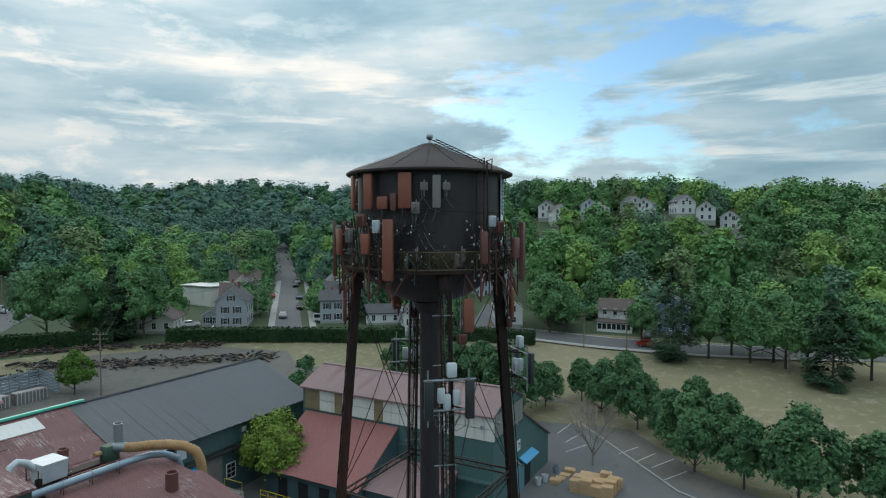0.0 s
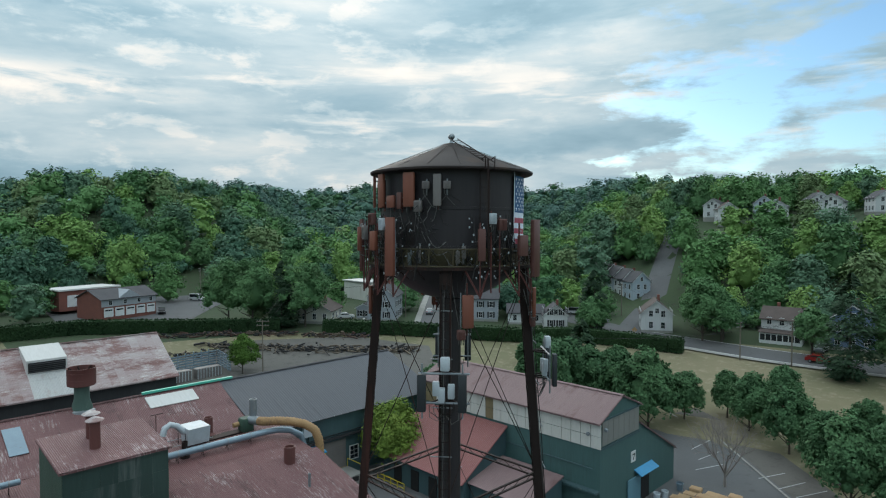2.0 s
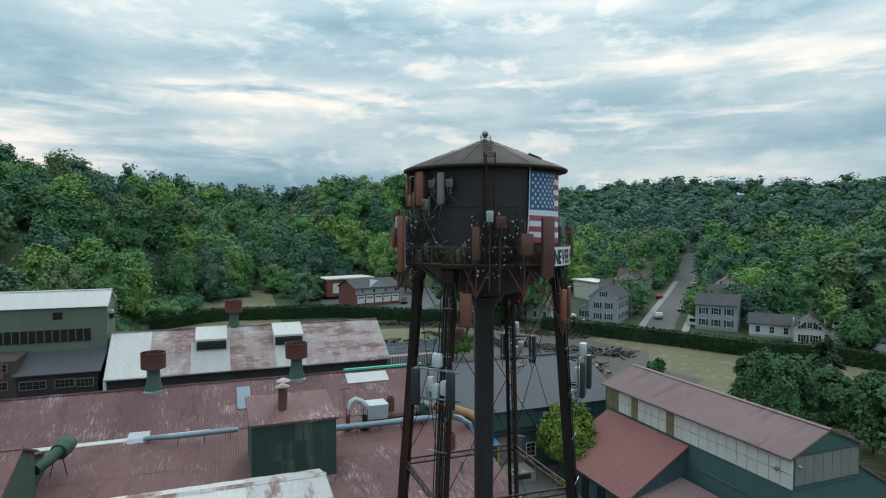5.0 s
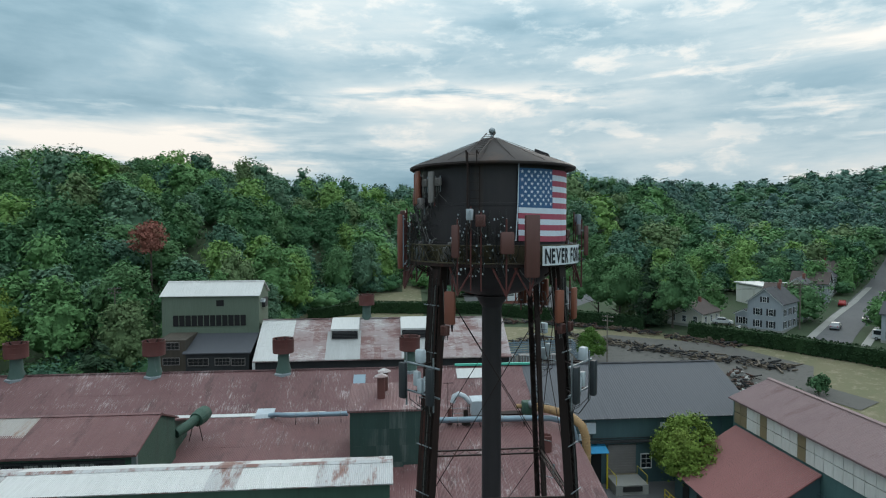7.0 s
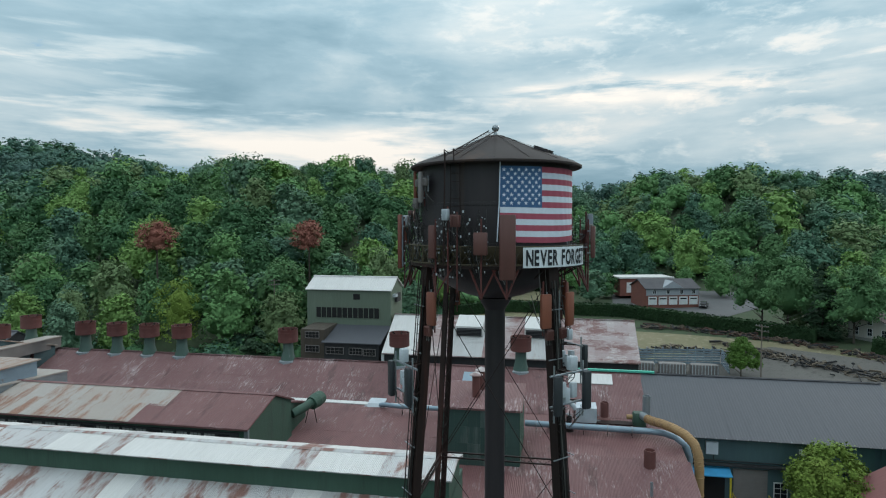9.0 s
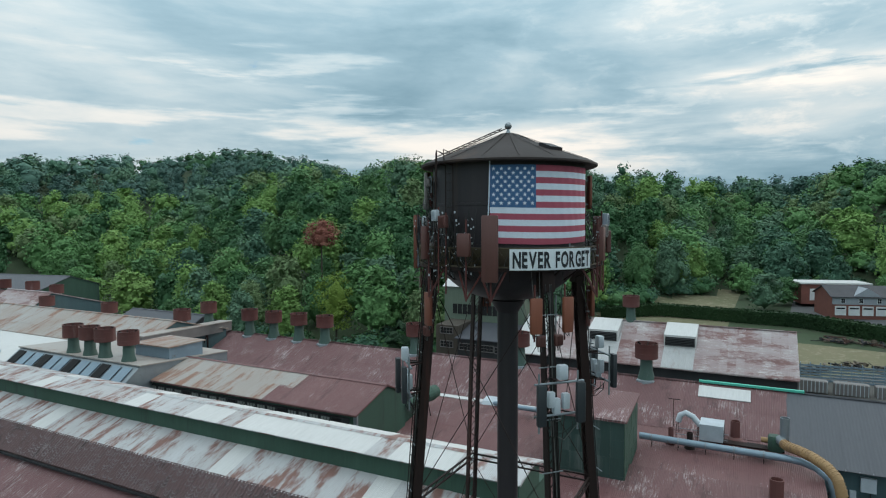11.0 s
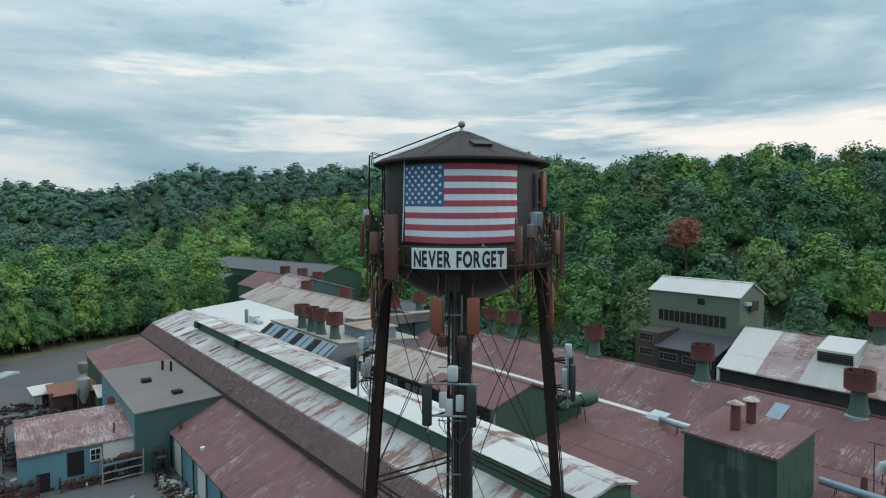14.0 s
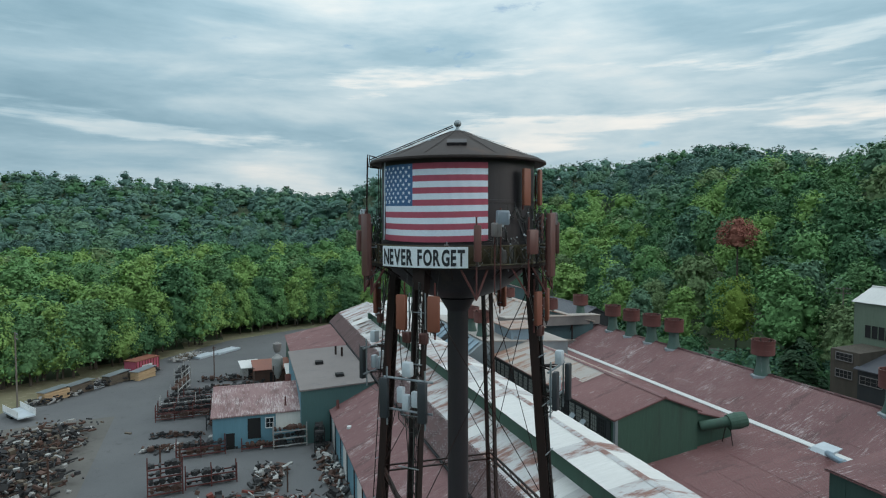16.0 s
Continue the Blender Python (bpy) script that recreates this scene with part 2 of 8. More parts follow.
SLATE = material("grey standing seam roof", (0.066, 0.071, 0.085), (0.078, 0.083, 0.097), None, 0.55, 0.0, 1.0, 0.05, "x", 0.1, 0.0, 0.15)
WHITE_ROOF = material("white roof membrane", (0.63, 0.63, 0.62), (0.56, 0.56, 0.55), (0.48, 0.48, 0.47), 0.6, 0.0, 1.0, 0.1, "x", 0.1, 0.0, 0.2, spot_at=0.68)
TAR = material("grey roofing felt", (0.17, 0.148, 0.143), (0.20, 0.178, 0.172), (0.14, 0.13, 0.13), 0.85, 0.0, 1.0, 0.1, "", 0.2)
GREEN = material("dark green painted wall", (0.035, 0.085, 0.060), (0.045, 0.10, 0.072), (0.03, 0.06, 0.045), 0.65, 0.0, 1.0, 0.2, "z", 0.15, 3.5)
GREEN_PATCHED = material("patched dark green sheet wall", (0.026, 0.054, 0.048), (0.045, 0.085, 0.076), (0.10, 0.125, 0.12), 0.5, 0.0, 0.8, 0.35, "z", 0.15, 0.0, 0.35, spot_at=0.60)
OLIVE = material("olive green metal siding", (0.115, 0.155, 0.115), (0.135, 0.18, 0.135), None, 0.6, 0.0, 1.0, 0.2, "z", 0.1, 2.5)
TEAL = material("teal painted siding", (0.055, 0.120, 0.118), (0.065, 0.135, 0.132), (0.05, 0.09, 0.09), 0.6, 0.0, 1.0, 0.15, "z", 0.12, 3.0)
BLUE_WALL = material("weathered blue siding", (0.13, 0.27, 0.34), (0.10, 0.22, 0.28), (0.30, 0.36, 0.38), 0.6, 0.0, 1.0, 0.3, "z", 0.12, 3.0, spot_at=0.66)
TEAL_WORN = material("stained teal siding", (0.06, 0.115, 0.125), (0.045, 0.085, 0.10), (0.13, 0.16, 0.15), 0.6, 0.0, 1.0, 0.3, "z", 0.15, 3.0, spot_at=0.66)
CREAM = material("stained white panel", (0.66, 0.66, 0.63), (0.56, 0.55, 0.51), (0.36, 0.32, 0.26), 0.5, 0.0, 1.0, 0.25, "z", 0.08, 4.0, 0.3, spot_at=0.68)
OCHRE = plain("tan panel", (0.24, 0.19, 0.11))
GREY_PANEL = material("grey translucent panel", (0.25, 0.26, 0.25), (0.20, 0.20, 0.19), None, 0.5, 0.0, 1.0, 0.3, "z", 0.08, 4.0)
BLACK_WALL = material("tarred wall", (0.022, 0.024, 0.027), (0.035, 0.037, 0.04), None, 0.8, 0.0, 1.0, 0.3, "z", 0.1)
# openings are closed panels; the shade inside them is painted near-black
DARK = plain("dark opening", (0.012, 0.012, 0.013), 0.9)
TANK = material("black tank paint", (0.023, 0.020, 0.024), (0.034, 0.028, 0.031), (0.050, 0.036, 0.032), 0.5, 0.0, 1.0, 0.35, "z", 0.12, spot_at=0.62, spec=0.4)
TANK_ROOF = material("brown black roof paint", (0.036, 0.028, 0.027), (0.045, 0.035, 0.033), (0.06, 0.038, 0.03), 0.62, 0.0, 1.0, 0.3, "", 0.12, spec=0.22)
IRON = material("rusty dark iron", (0.020, 0.014, 0.013), (0.032, 0.018, 0.016), (0.065, 0.026, 0.021), 0.6, 0.1, 1.2, 0.5, "z", 0.2, spot_at=0.62, spec=0.22)
IRON_OLIVE = material("mossy iron", (0.064, 0.058, 0.026), (0.070, 0.046, 0.030), (0.036, 0.034, 0.022), 0.7, 0.0, 1.2, 0.5, "", 0.2)
OXIDE = material("red oxide painted steel", (0.115, 0.028, 0.024), (0.08, 0.024, 0.022), (0.05, 0.022, 0.02), 0.6, 0.0, 1.2, 0.6, "z", 0.1)
RUST_PANEL = material("brick red radome", (0.225, 0.072, 0.040), (0.19, 0.062, 0.040), (0.14, 0.06, 0.045), 0.55, 0.0, 1.0, 0.6, "z", 0.05, spot_at=0.66)
BROWN_PANEL = material("brown red radome", (0.105, 0.042, 0.036), (0.125, 0.05, 0.042), None, 0.5, 0.0, 1.0, 0.6, "z", 0.05)
GREY_RADOME = plain("grey radome", (0.20, 0.185, 0.18), 0.5)
BLUE_RADOME = plain("blue grey radome", (0.23, 0.28, 0.33), 0.45)
CHAR_RADOME = plain("charcoal radome", (0.028, 0.034, 0.040), 0.5)
WHITE_BOX = plain("white equipment housing", (0.52, 0.58, 0.63), 0.45)
CABLE = plain("black cable jacket", (0.012, 0.012, 0.012), 0.5)
CABLE_PALE = plain("grey cable jacket", (0.13, 0.13, 0.125), 0.5)
STEEL = material("galvanised steel", (0.30, 0.34, 0.36), (0.24, 0.27, 0.30), (0.18, 0.18, 0.18), 0.45, 0.55, 1.5, 0.5, "", 0.1, spot_at=0.68)
DUCT_BLUE = material("blue grey duct", (0.24, 0.33, 0.40), (0.20, 0.27, 0.33), (0.16, 0.15, 0.14), 0.45, 0.3, 1.5, 0.4, "", 0.1, spot_at=0.66)
DUCT_TAN = material("tan wrapped duct", (0.38, 0.24, 0.115), (0.33, 0.20, 0.09), (0.22, 0.13, 0.07), 0.7, 0.0, 1.5, 0.5, "", 0.2)
DRUM_RED = material("red ventilator paint", (0.145, 0.050, 0.044), (0.12, 0.048, 0.043), (0.21, 0.13, 0.12), 0.6, 0.0, 1.5, 0.5, "z", 0.12, spot_at=0.66)
DRUM_GREEN = material("grey green ventilator base", (0.07, 0.125, 0.105), (0.05, 0.095, 0.08), (0.20, 0.22, 0.21), 0.6, 0.0, 1.5, 0.5, "z", 0.12, spot_at=0.66)
AWNING = plain("bright blue awning", (0.05, 0.33, 0.62), 0.5)
MINT = plain("mint green trim", (0.08, 0.50, 0.38), 0.5)
YELLOW = plain("yellow safety paint", (0.62, 0.50, 0.03), 0.5)
FLAG_RED = material("red flag cloth", (0.42, 0.090, 0.135), (0.38, 0.08, 0.12), None, 0.85, 0.0, 3.0, 0.8, "", 0.1)
FLAG_WHITE = material("white flag cloth", (0.72, 0.80, 0.90), (0.66, 0.74, 0.83), None, 0.85, 0.0, 3.0, 0.8, "", 0.1)
FLAG_BLUE = material("blue flag cloth", (0.060, 0.150, 0.31), (0.05, 0.13, 0.28), None, 0.85, 0.0, 3.0, 0.8, "", 0.1)
BANNER = material("white banner vinyl", (0.76, 0.82, 0.86), (0.70, 0.76, 0.80), None, 0.6, 0.0, 3.0, 0.8, "", 0.05)
INK = plain("black lettering", (0.012, 0.016, 0.022), 0.6)
ASPHALT = material("asphalt", (0.100, 0.103, 0.108), (0.122, 0.124, 0.128), (0.075, 0.077, 0.08), 0.9, 0.0, 1.0, 0.08, "", 0.15, spot_at=0.62)
PAINT_LINE = plain("worn white road paint", (0.48, 0.49, 0.50), 0.7)
GRASS = material("dry grass", (0.205, 0.180, 0.110), (0.130, 0.138, 0.070), (0.24, 0.21, 0.14), 0.95, 0.0, 1.0, 0.045, "", 0.3, spot_at=0.57)
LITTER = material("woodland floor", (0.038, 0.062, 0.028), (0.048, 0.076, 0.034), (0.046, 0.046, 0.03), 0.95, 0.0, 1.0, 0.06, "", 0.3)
DIRT = material("grey dirt and gravel", (0.132, 0.125, 0.115), (0.105, 0.10, 0.092), (0.085, 0.08, 0.073), 0.95, 0.0, 1.0, 0.07, "", 0.3, spot_at=0.58)
CONCRETE = material("concrete", (0.32, 0.32, 0.30), (0.26, 0.26, 0.245), (0.2, 0.2, 0.19), 0.85, 0.0, 1.0, 0.2, "", 0.15, spot_at=0.64)
BARK = material("bark", (0.085, 0.070, 0.055), (0.06, 0.05, 0.04), None, 0.9, 0.0, 2.0, 1.0, "z", 0.4)
BARK_PALE = material("dead grey bark", (0.27, 0.24, 0.225), (0.21, 0.185, 0.17), None, 0.9, 0.0, 2.0, 1.0, "z", 0.4)
POLE_WOOD = material("weathered pole timber", (0.19, 0.165, 0.14), (0.14, 0.12, 0.10), None, 0.9, 0.0, 2.0, 1.0, "z", 0.3)
PALLET = material("fresh pallet timber", (0.55, 0.38, 0.22), (0.48, 0.32, 0.18), None, 0.8, 0.0, 2.0, 1.0, "", 0.2, 0.0, 0.5)


def foliage(name, base, alt, young, at=0.62):
    m = material(name, base, alt, young, 0.75, 0.0, 0.30, 0.085, "", 0.5, 0.0, 0.0, 0.30, spot_at=at, spec=0.15)
    m.node_tree.nodes["Bump"].inputs["Distance"].default_value = 0.35
    return m


LEAF_WOOD = foliage("mixed wood foliage", (0.085, 0.193, 0.081), (0.122, 0.233, 0.099), (0.146, 0.260, 0.099), 0.64)
# slots 7 and 8: distance haze painted into the leaf colour, bluer and lighter
WOODS = [LEAF_WOOD] + [foliage(n + " foliage", c, tuple(1.22 * v for v in c), tuple(1.5 * v for v in c), 0.66) for n, c in (("dark oak", (0.063, 0.148, 0.068)), ("beech", (0.115, 0.238, 0.089)), ("tulip tree", (0.171, 0.296, 0.089)), ("hemlock", (0.074, 0.158, 0.105)), ("walnut", (0.145, 0.215, 0.099)), ("sycamore", (0.200, 0.326, 0.099)), ("haze tinted oak", (0.095, 0.180, 0.140)), ("haze tinted pine", (0.079, 0.150, 0.127)), ("ash", (0.104, 0.193, 0.121)))]
LEAF_LOT = foliage("dark maple foliage", (0.060, 0.137, 0.066), (0.087, 0.179, 0.077), (0.117, 0.216, 0.087), 0.68)
LEAF_BRIGHT = foliage("yellow green foliage", (0.15, 0.235, 0.045), (0.19, 0.27, 0.055), (0.22, 0.29, 0.065))
LEAF_RED = foliage("reddening foliage", (0.30, 0.11, 0.088), (0.25, 0.11, 0.08), (0.19, 0.115, 0.07))
LEAF_GREEN = foliage("fresh green foliage", (0.085, 0.175, 0.035), (0.11, 0.20, 0.045), (0.13, 0.22, 0.05))
LEAF_HEDGE = foliage("clipped hedge foliage", (0.020, 0.046, 0.020), (0.030, 0.064, 0.024), (0.04, 0.075, 0.028), 0.66)
LEAF_CONIFER = foliage("spruce needles", (0.034, 0.070, 0.040), (0.046, 0.088, 0.046), (0.058, 0.10, 0.05), 0.66)
SIDING = [material("house siding " + w, c, tuple(0.92 * v for v in c), None, 0.6, 0.0, 1.0, 0.3, "z", 0.05) for w, c in (("white", (0.60, 0.62, 0.63)), ("pale blue", (0.42, 0.50, 0.58)), ("grey", (0.33, 0.36, 0.40)), ("cream", (0.56, 0.54, 0.48)), ("blue", (0.15, 0.22, 0.34)))]
BRICK = material("red brick", (0.23, 0.085, 0.065), (0.19, 0.075, 0.06), None, 0.85, 0.0, 2.0, 0.6, "", 0.1)
SHINGLE = material("grey shingle", (0.062, 0.062, 0.070), (0.085, 0.083, 0.090), None, 0.85, 0.0, 1.0, 0.4, "", 0.2)
SHINGLE_BROWN = material("brown shingle", (0.085, 0.065, 0.06), (0.11, 0.085, 0.078), None, 0.85, 0.0, 1.0, 0.4, "", 0.2)
GLASS = plain("dark window glass", (0.02, 0.025, 0.03), 0.12)
SHUTTER = plain("dark shutter", (0.02, 0.022, 0.03), 0.6)
WHITE_PAINT = plain("white paint", (0.72, 0.74, 0.75), 0.5)
RUBBER = plain("tyre rubber", (0.02, 0.02, 0.02), 0.8)

# ---- building helpers ----
class Shape:
    """Collects faces for one mesh."""

    def __init__(self):
        self.v, self.f = [], []

    def face(self, *pts):
        n = len(self.v)
        self.v += [tuple(p) for p in pts]
        self.f.append(tuple(range(n, n + len(pts))))
        return self

    def box(self, x0, y0, z0, x1, y1, z1):
        n = len(self.v)
        self.v += [(x, y, z) for z in (z0, z1) for x, y in ((x0, y0), (x1, y0), (x1, y1), (x0, y1))]
        self.f += [tuple(n + i for i in q) for q in ((3, 2, 1, 0), (4, 5, 6, 7), (0, 1, 5, 4), (1, 2, 6, 5), (2, 3, 7, 6), (3, 0, 4, 7))]
        return self

    def block(self, m, sx, sy, sz):
        """A box of that size centred on the pose m."""
        n = len(self.v)
        self.v += [tuple(m @ Vector((x * sx / 2, y * sy / 2, z * sz / 2))) for z in (-1, 1) for x, y in ((-1, -1), (1, -1), (1, 1), (-1, 1))]
        self.f += [tuple(n + i for i in q) for q in ((3, 2, 1, 0), (4, 5, 6, 7), (0, 1, 5, 4), (1, 2, 6, 5), (2, 3, 7, 6), (3, 0, 4, 7))]
        return self

    def bar(self, a, b, w, h=None):
        """A rectangular bar from a to b."""
        a, b = Vector(a), Vector(b)
        q = (b - a).to_track_quat("Z", "Y")
        return self.block(Matrix.LocRotScale((a + b) / 2, q, None), w, h or w, (b - a).length)

    def rod(self, a, b, r, seg=8, r2=None, caps=True):
        a, b = Vector(a), Vector(b)
        q = (b - a).to_track_quat("Z", "Y")
        n, r2 = len(self.v), r if r2 is None else r2
        for p, rr in ((a, r), (b, r2)):
            for i in range(seg):
                t = 2 * math.pi * i / seg
                self.v.append(tuple(p + q @ Vector((rr * math.cos(t), rr * math.sin(t), 0))))
        self.f += [(n + i, n + (i + 1) % seg, n + seg + (i + 1) % seg, n + seg + i) for i in range(seg)]
        if caps:
            self.f += [tuple(n + i for i in reversed(range(seg))), tuple(n + seg + i for i in range(seg))]
        return self

    def pipe(self, pts, r, seg=8):
        """A tube along a line of points."""
        pts = [Vector(p) for p in pts]
        n, side = len(self.v), None
        for i, p in enumerate(pts):
            d = (pts[min(i + 1, len(pts) - 1)] - pts[max(i - 1, 0)]).normalized()
            if side is None:
                side = d.orthogonal().normalized()
            side = (side - d * side.dot(d)).normalized()
            other = d.cross(side)
            for k in range(seg):
                t = 2 * math.pi * k / seg
                self.v.append(tuple(p + r * (math.cos(t) * side + math.sin(t) * other)))
        for i in range(len(pts) - 1):
            self.f += [(n + i * seg + k, n + i * seg + (k + 1) % seg, n + (i + 1) * seg + (k + 1) % seg, n + (i + 1) * seg + k) for k in range(seg)]
        self.f += [tuple(n + k for k in reversed(range(seg))), tuple(n + (len(pts) - 1) * seg + k for k in range(seg))]
        return self

    def lathe(self, profile, seg=48, x=0, y=0, start=0.0, sweep=2 * math.pi):
        """Turns a profile of (radius, z) about an upright axis."""
        n, k = len(self.v), len(profile)
        closed = sweep > 6.28
        steps = seg if closed else seg + 1
        for i in range(steps):
            t = start + sweep * i / seg
            self.v += [(x + r * math.cos(t), y + r * math.sin(t), z) for r, z in profile]
        for i in range(seg):
            j = (i + 1) % steps
            self.f += [(n + i * k + q, n + j * k + q, n + j * k + q + 1, n + i * k + q + 1) for q in range(k - 1)]
        return self

    def prism(self, outline, axis, a, b):
        """Extrudes an outline of (u, z) along 'x' or 'y' from a to b."""
        n, k = len(self.v), len(outline)
        for s in (a, b):
            self.v += [(u, s, z) if axis == "y" else (s, u, z) for u, z in outline]
        self.f += [(n + i, n + (i + 1) % k, n + k + (i + 1) % k, n + k + i) for i in range(k)]
        self.f += [tuple(n + i for i in reversed(range(k))), tuple(n + k + i for i in range(k))]
        return self

    def mesh(self, name, mat, smooth=False):
        me = bpy.data.meshes.new(name)
        me.from_pydata(self.v, [], self.f)
        b = bmesh.new()
        b.from_mesh(me)
        bmesh.ops.recalc_face_normals(b, faces=b.faces)
        b.to_mesh(me)
        b.free()
        me.materials.append(mat)
        if smooth:
            me.polygons.foreach_set("use_smooth", [True] * len(me.polygons))
            me.set_sharp_from_angle(angle=radians(40))
        return me


def thing(name, label, category, at=(0, 0, 0), turn=0.0, group="", kind=""):
    ob = new(name)
    ob.matrix_basis = pose(*at, 0, 0, turn)
    return tagged(ob, label, category, group, kind)


def part(name, shape, mat, parent=None, label="", smooth=False, at=None):
    me = shape.mesh(name, mat, smooth) if isinstance(shape, Shape) else shape
    ob = new(name, me)
    if parent:
        ob.parent = parent
    if at is not None:
        ob.matrix_basis = at
    if label:
        ob["label"] = label
    return ob


def whole(name, shape, mat, label, category, group="", kind="", smooth=False):
    ob = new(name, shape.mesh(name, mat, smooth) if isinstance(shape, Shape) else shape)
    return tagged(ob, label, category, group, kind)


def ribbed(name, w, length, mat, ribs=7, depth=0.035):
    """A ribbed sheet: w wide along its y, length down its x, ribs running down x."""
    s, k = Shape(), 2 * ribs
    for i in range(k):
        y0, y1 = -w / 2 + w * i / k, -w / 2 + w * (i + 1) / k
        z0, z1 = (0, depth) if i % 2 == 0 else (depth, 0)
        s.face((0, y0, z0), (length, y0, z0), (length, y1, z1), (0, y1, z1))
    me = bpy.data.meshes.new(name)
    me.from_pydata(s.v, [], s.f)
    me.materials.append(mat)
    return me


def sheet_roof(parent, axis, top, foot, a, b, mat, w=1.1, rows=3, ribs=7, name="roof_sheet", pick=None, seed=1, depth=0.035, lift=0.05, lap=0.16):
    """Lays overlapping sheets on a slope: from the line at top (u, z) to the line at foot (u, z), from a to b along the axis."""
    rnd = random.Random(seed)
    du, dz = foot[0] - top[0], foot[1] - top[1]
    slope = math.hypot(du, dz)
    n = max(1, round(abs(b - a) / w))
    w = (b - a) / n
    length = slope / rows + lap
    meshes = {}
    for i in range(n):
        for r in range(rows):
            m = pick(a + (i + 0.5) * w, r) if pick else mat
            if m is None:
                continue
            if m.name not in meshes:
                meshes[m.name] = ribbed(name, abs(w) * 1.03, length, m, ribs, depth)
            s = r * slope / rows - (lap if r else 0)
            u, z = top[0] + du * s / slope, top[1] + dz * s / slope
            tilt = math.degrees(math.atan2(-dz, abs(du))) - (0.4 if r else 0)
            along = a + (i + 0.5) * w
            up = lift + 0.012 * (i % 2) + rnd.uniform(0, 0.012)
            if axis == "y":
                at = pose(u, along, z + up, 0, tilt, 0) if du > 0 else pose(u, along, z + up, 0, tilt, 180)
                if du < 0:
                    at = Matrix.Translation((u, along, z + up)) @ Euler((0, 0, math.pi)).to_matrix().to_4x4() @ Euler((0, radians(tilt), 0)).to_matrix().to_4x4()
            else:
                turn = 90 if du > 0 else -90
                at = Matrix.Translation((along, u, z + up)) @ Euler((0, 0, radians(turn))).to_matrix().to_4x4() @ Euler((0, radians(tilt), 0)).to_matrix().to_4x4()
            at = at @ pose(0, 0, 0, 0, 0, rnd.uniform(-0.3, 0.3))
            part(name, meshes[m.name], None, parent, at=at)


def lerp(x, xs, ys):
    return float(np.interp(x, xs, ys))


# ---- land ----
# bearing in degrees, height of the wooded skyline in degrees above the eye, distance of the crest
SKYLINE = [(0, 2.5, 500), (40, 2.6, 480), (79, 3.0, 330), (86, 3.2, 310), (90, 2.6, 300), (94, 4.1, 290), (101, 3.8, 300), (110, 4.0, 330), (119, 4.0, 420), (132, 3.8, 480), (142, 4.1, 520), (149, 3.2, 520), (153, 4.0, 330), (161, 5.2, 280), (168, 5.0, 270), (175, 3.4, 340), (180, 3.6, 330), (187, 4.5, 260), (195, 5.3, 250), (203, 5.8, 245), (212, 6.1, 240), (217, 5.0, 270), (220, 5.3, 420), (226, 6.1, 430), (236, 5.4, 420), (248, 4.9, 400), (258, 4.2, 400), (263, 2.5, 480), (271, 2.9, 600), (281, 3.8, 650), (291, 4.1, 650), (310, 3.5, 600), (335, 3.0, 550), (360, 2.5, 500)]
SKY_AZ, SKY_EL, SKY_R = ([p[i] for p in SKYLINE] for i in range(3))
EYE_Z = 30.9


def foot_of_hills(az):
    return lerp(az, [0, 60, 98, 118, 150, 165, 178, 186, 191, 195, 199, 205, 222, 232, 240, 250, 257, 268, 276, 284, 292, 300, 330, 360], [160, 150, 138, 165, 190, 190, 185, 152, 145, 120, 105, 101, 104, 120, 142, 168, 165, 160, 145, 128, 119, 114, 130, 160])


def land(x, y):
    r, az = math.hypot(x, y), math.degrees(math.atan2(y, x)) % 360
    near = lerp(az, [40, 70, 185, 205], [0, 1, 1, 0]) * lerp(r, [75, 93, 121, 135, 153, 200], [0, 2.5, 6, 7, 8, 9.5])
    crest, start = lerp(az, SKY_AZ, SKY_R), foot_of_hills(az)
    top = EYE_Z + math.tan(radians(lerp(az, SKY_AZ, SKY_EL))) * (crest + 10) - lerp(crest, [340, 400], [13.0, 7.5])
    if r <= start:
        return near
    u = (r - start) / (crest - start)
    rough = 2.0 * noise.noise(Vector((x * 0.012, y * 0.012, 3.0))) * min(u, 1) if u > 0 else 0
    if u < 1:
        rise = u * u * (3 - 2 * u) * 0.6 + 0.4 * u
        late = lerp(az, [112, 126, 148, 156, 214, 224, 250, 260, 300], [0, 0.6, 0.6, 0, 0, 0.3, 0.6, 1, 1])      # a flat valley floor before the ridge
        early = lerp(az, [66, 84, 110, 122, 186, 198, 222, 236], [0.3, 1, 1, 0, 0, 0.5, 0.5, 0])           # steep at the foot, flatter above
        rise = late * u ** 2.3 + early * (1 - (1 - u) ** 3) + (1 - late - early) * rise if late + early < 1 else late * u ** 2.3 + early * (1 - (1 - u) ** 3)
        return near + (top - near) * rise + rough
    return top + rough - 0.06 * (r - crest)


ground_shape = Shape()
RINGS = [0, 12, 24, 36, 48, 60, 70, 80, 88, 96, 104, 112, 120, 128, 136, 144, 152, 162, 172, 184, 198, 214, 232, 242, 252, 263, 275, 287, 300, 315, 330, 347, 365, 385, 405, 427, 450, 475, 500, 530, 560, 600, 640, 690, 760, 950, 1300, 2000, 3500]
SPOKES = 180
for ring in RINGS[1:]:
    for k in range(SPOKES):
        t = 2 * math.pi * k / SPOKES
        x, y = ring * math.cos(t), ring * math.sin(t)
        ground_shape.v.append((x, y, land(x, y) if ring < 1000 else -20.0))
ground_shape.v.append((0, 0, 0))
centre = len(ground_shape.v) - 1
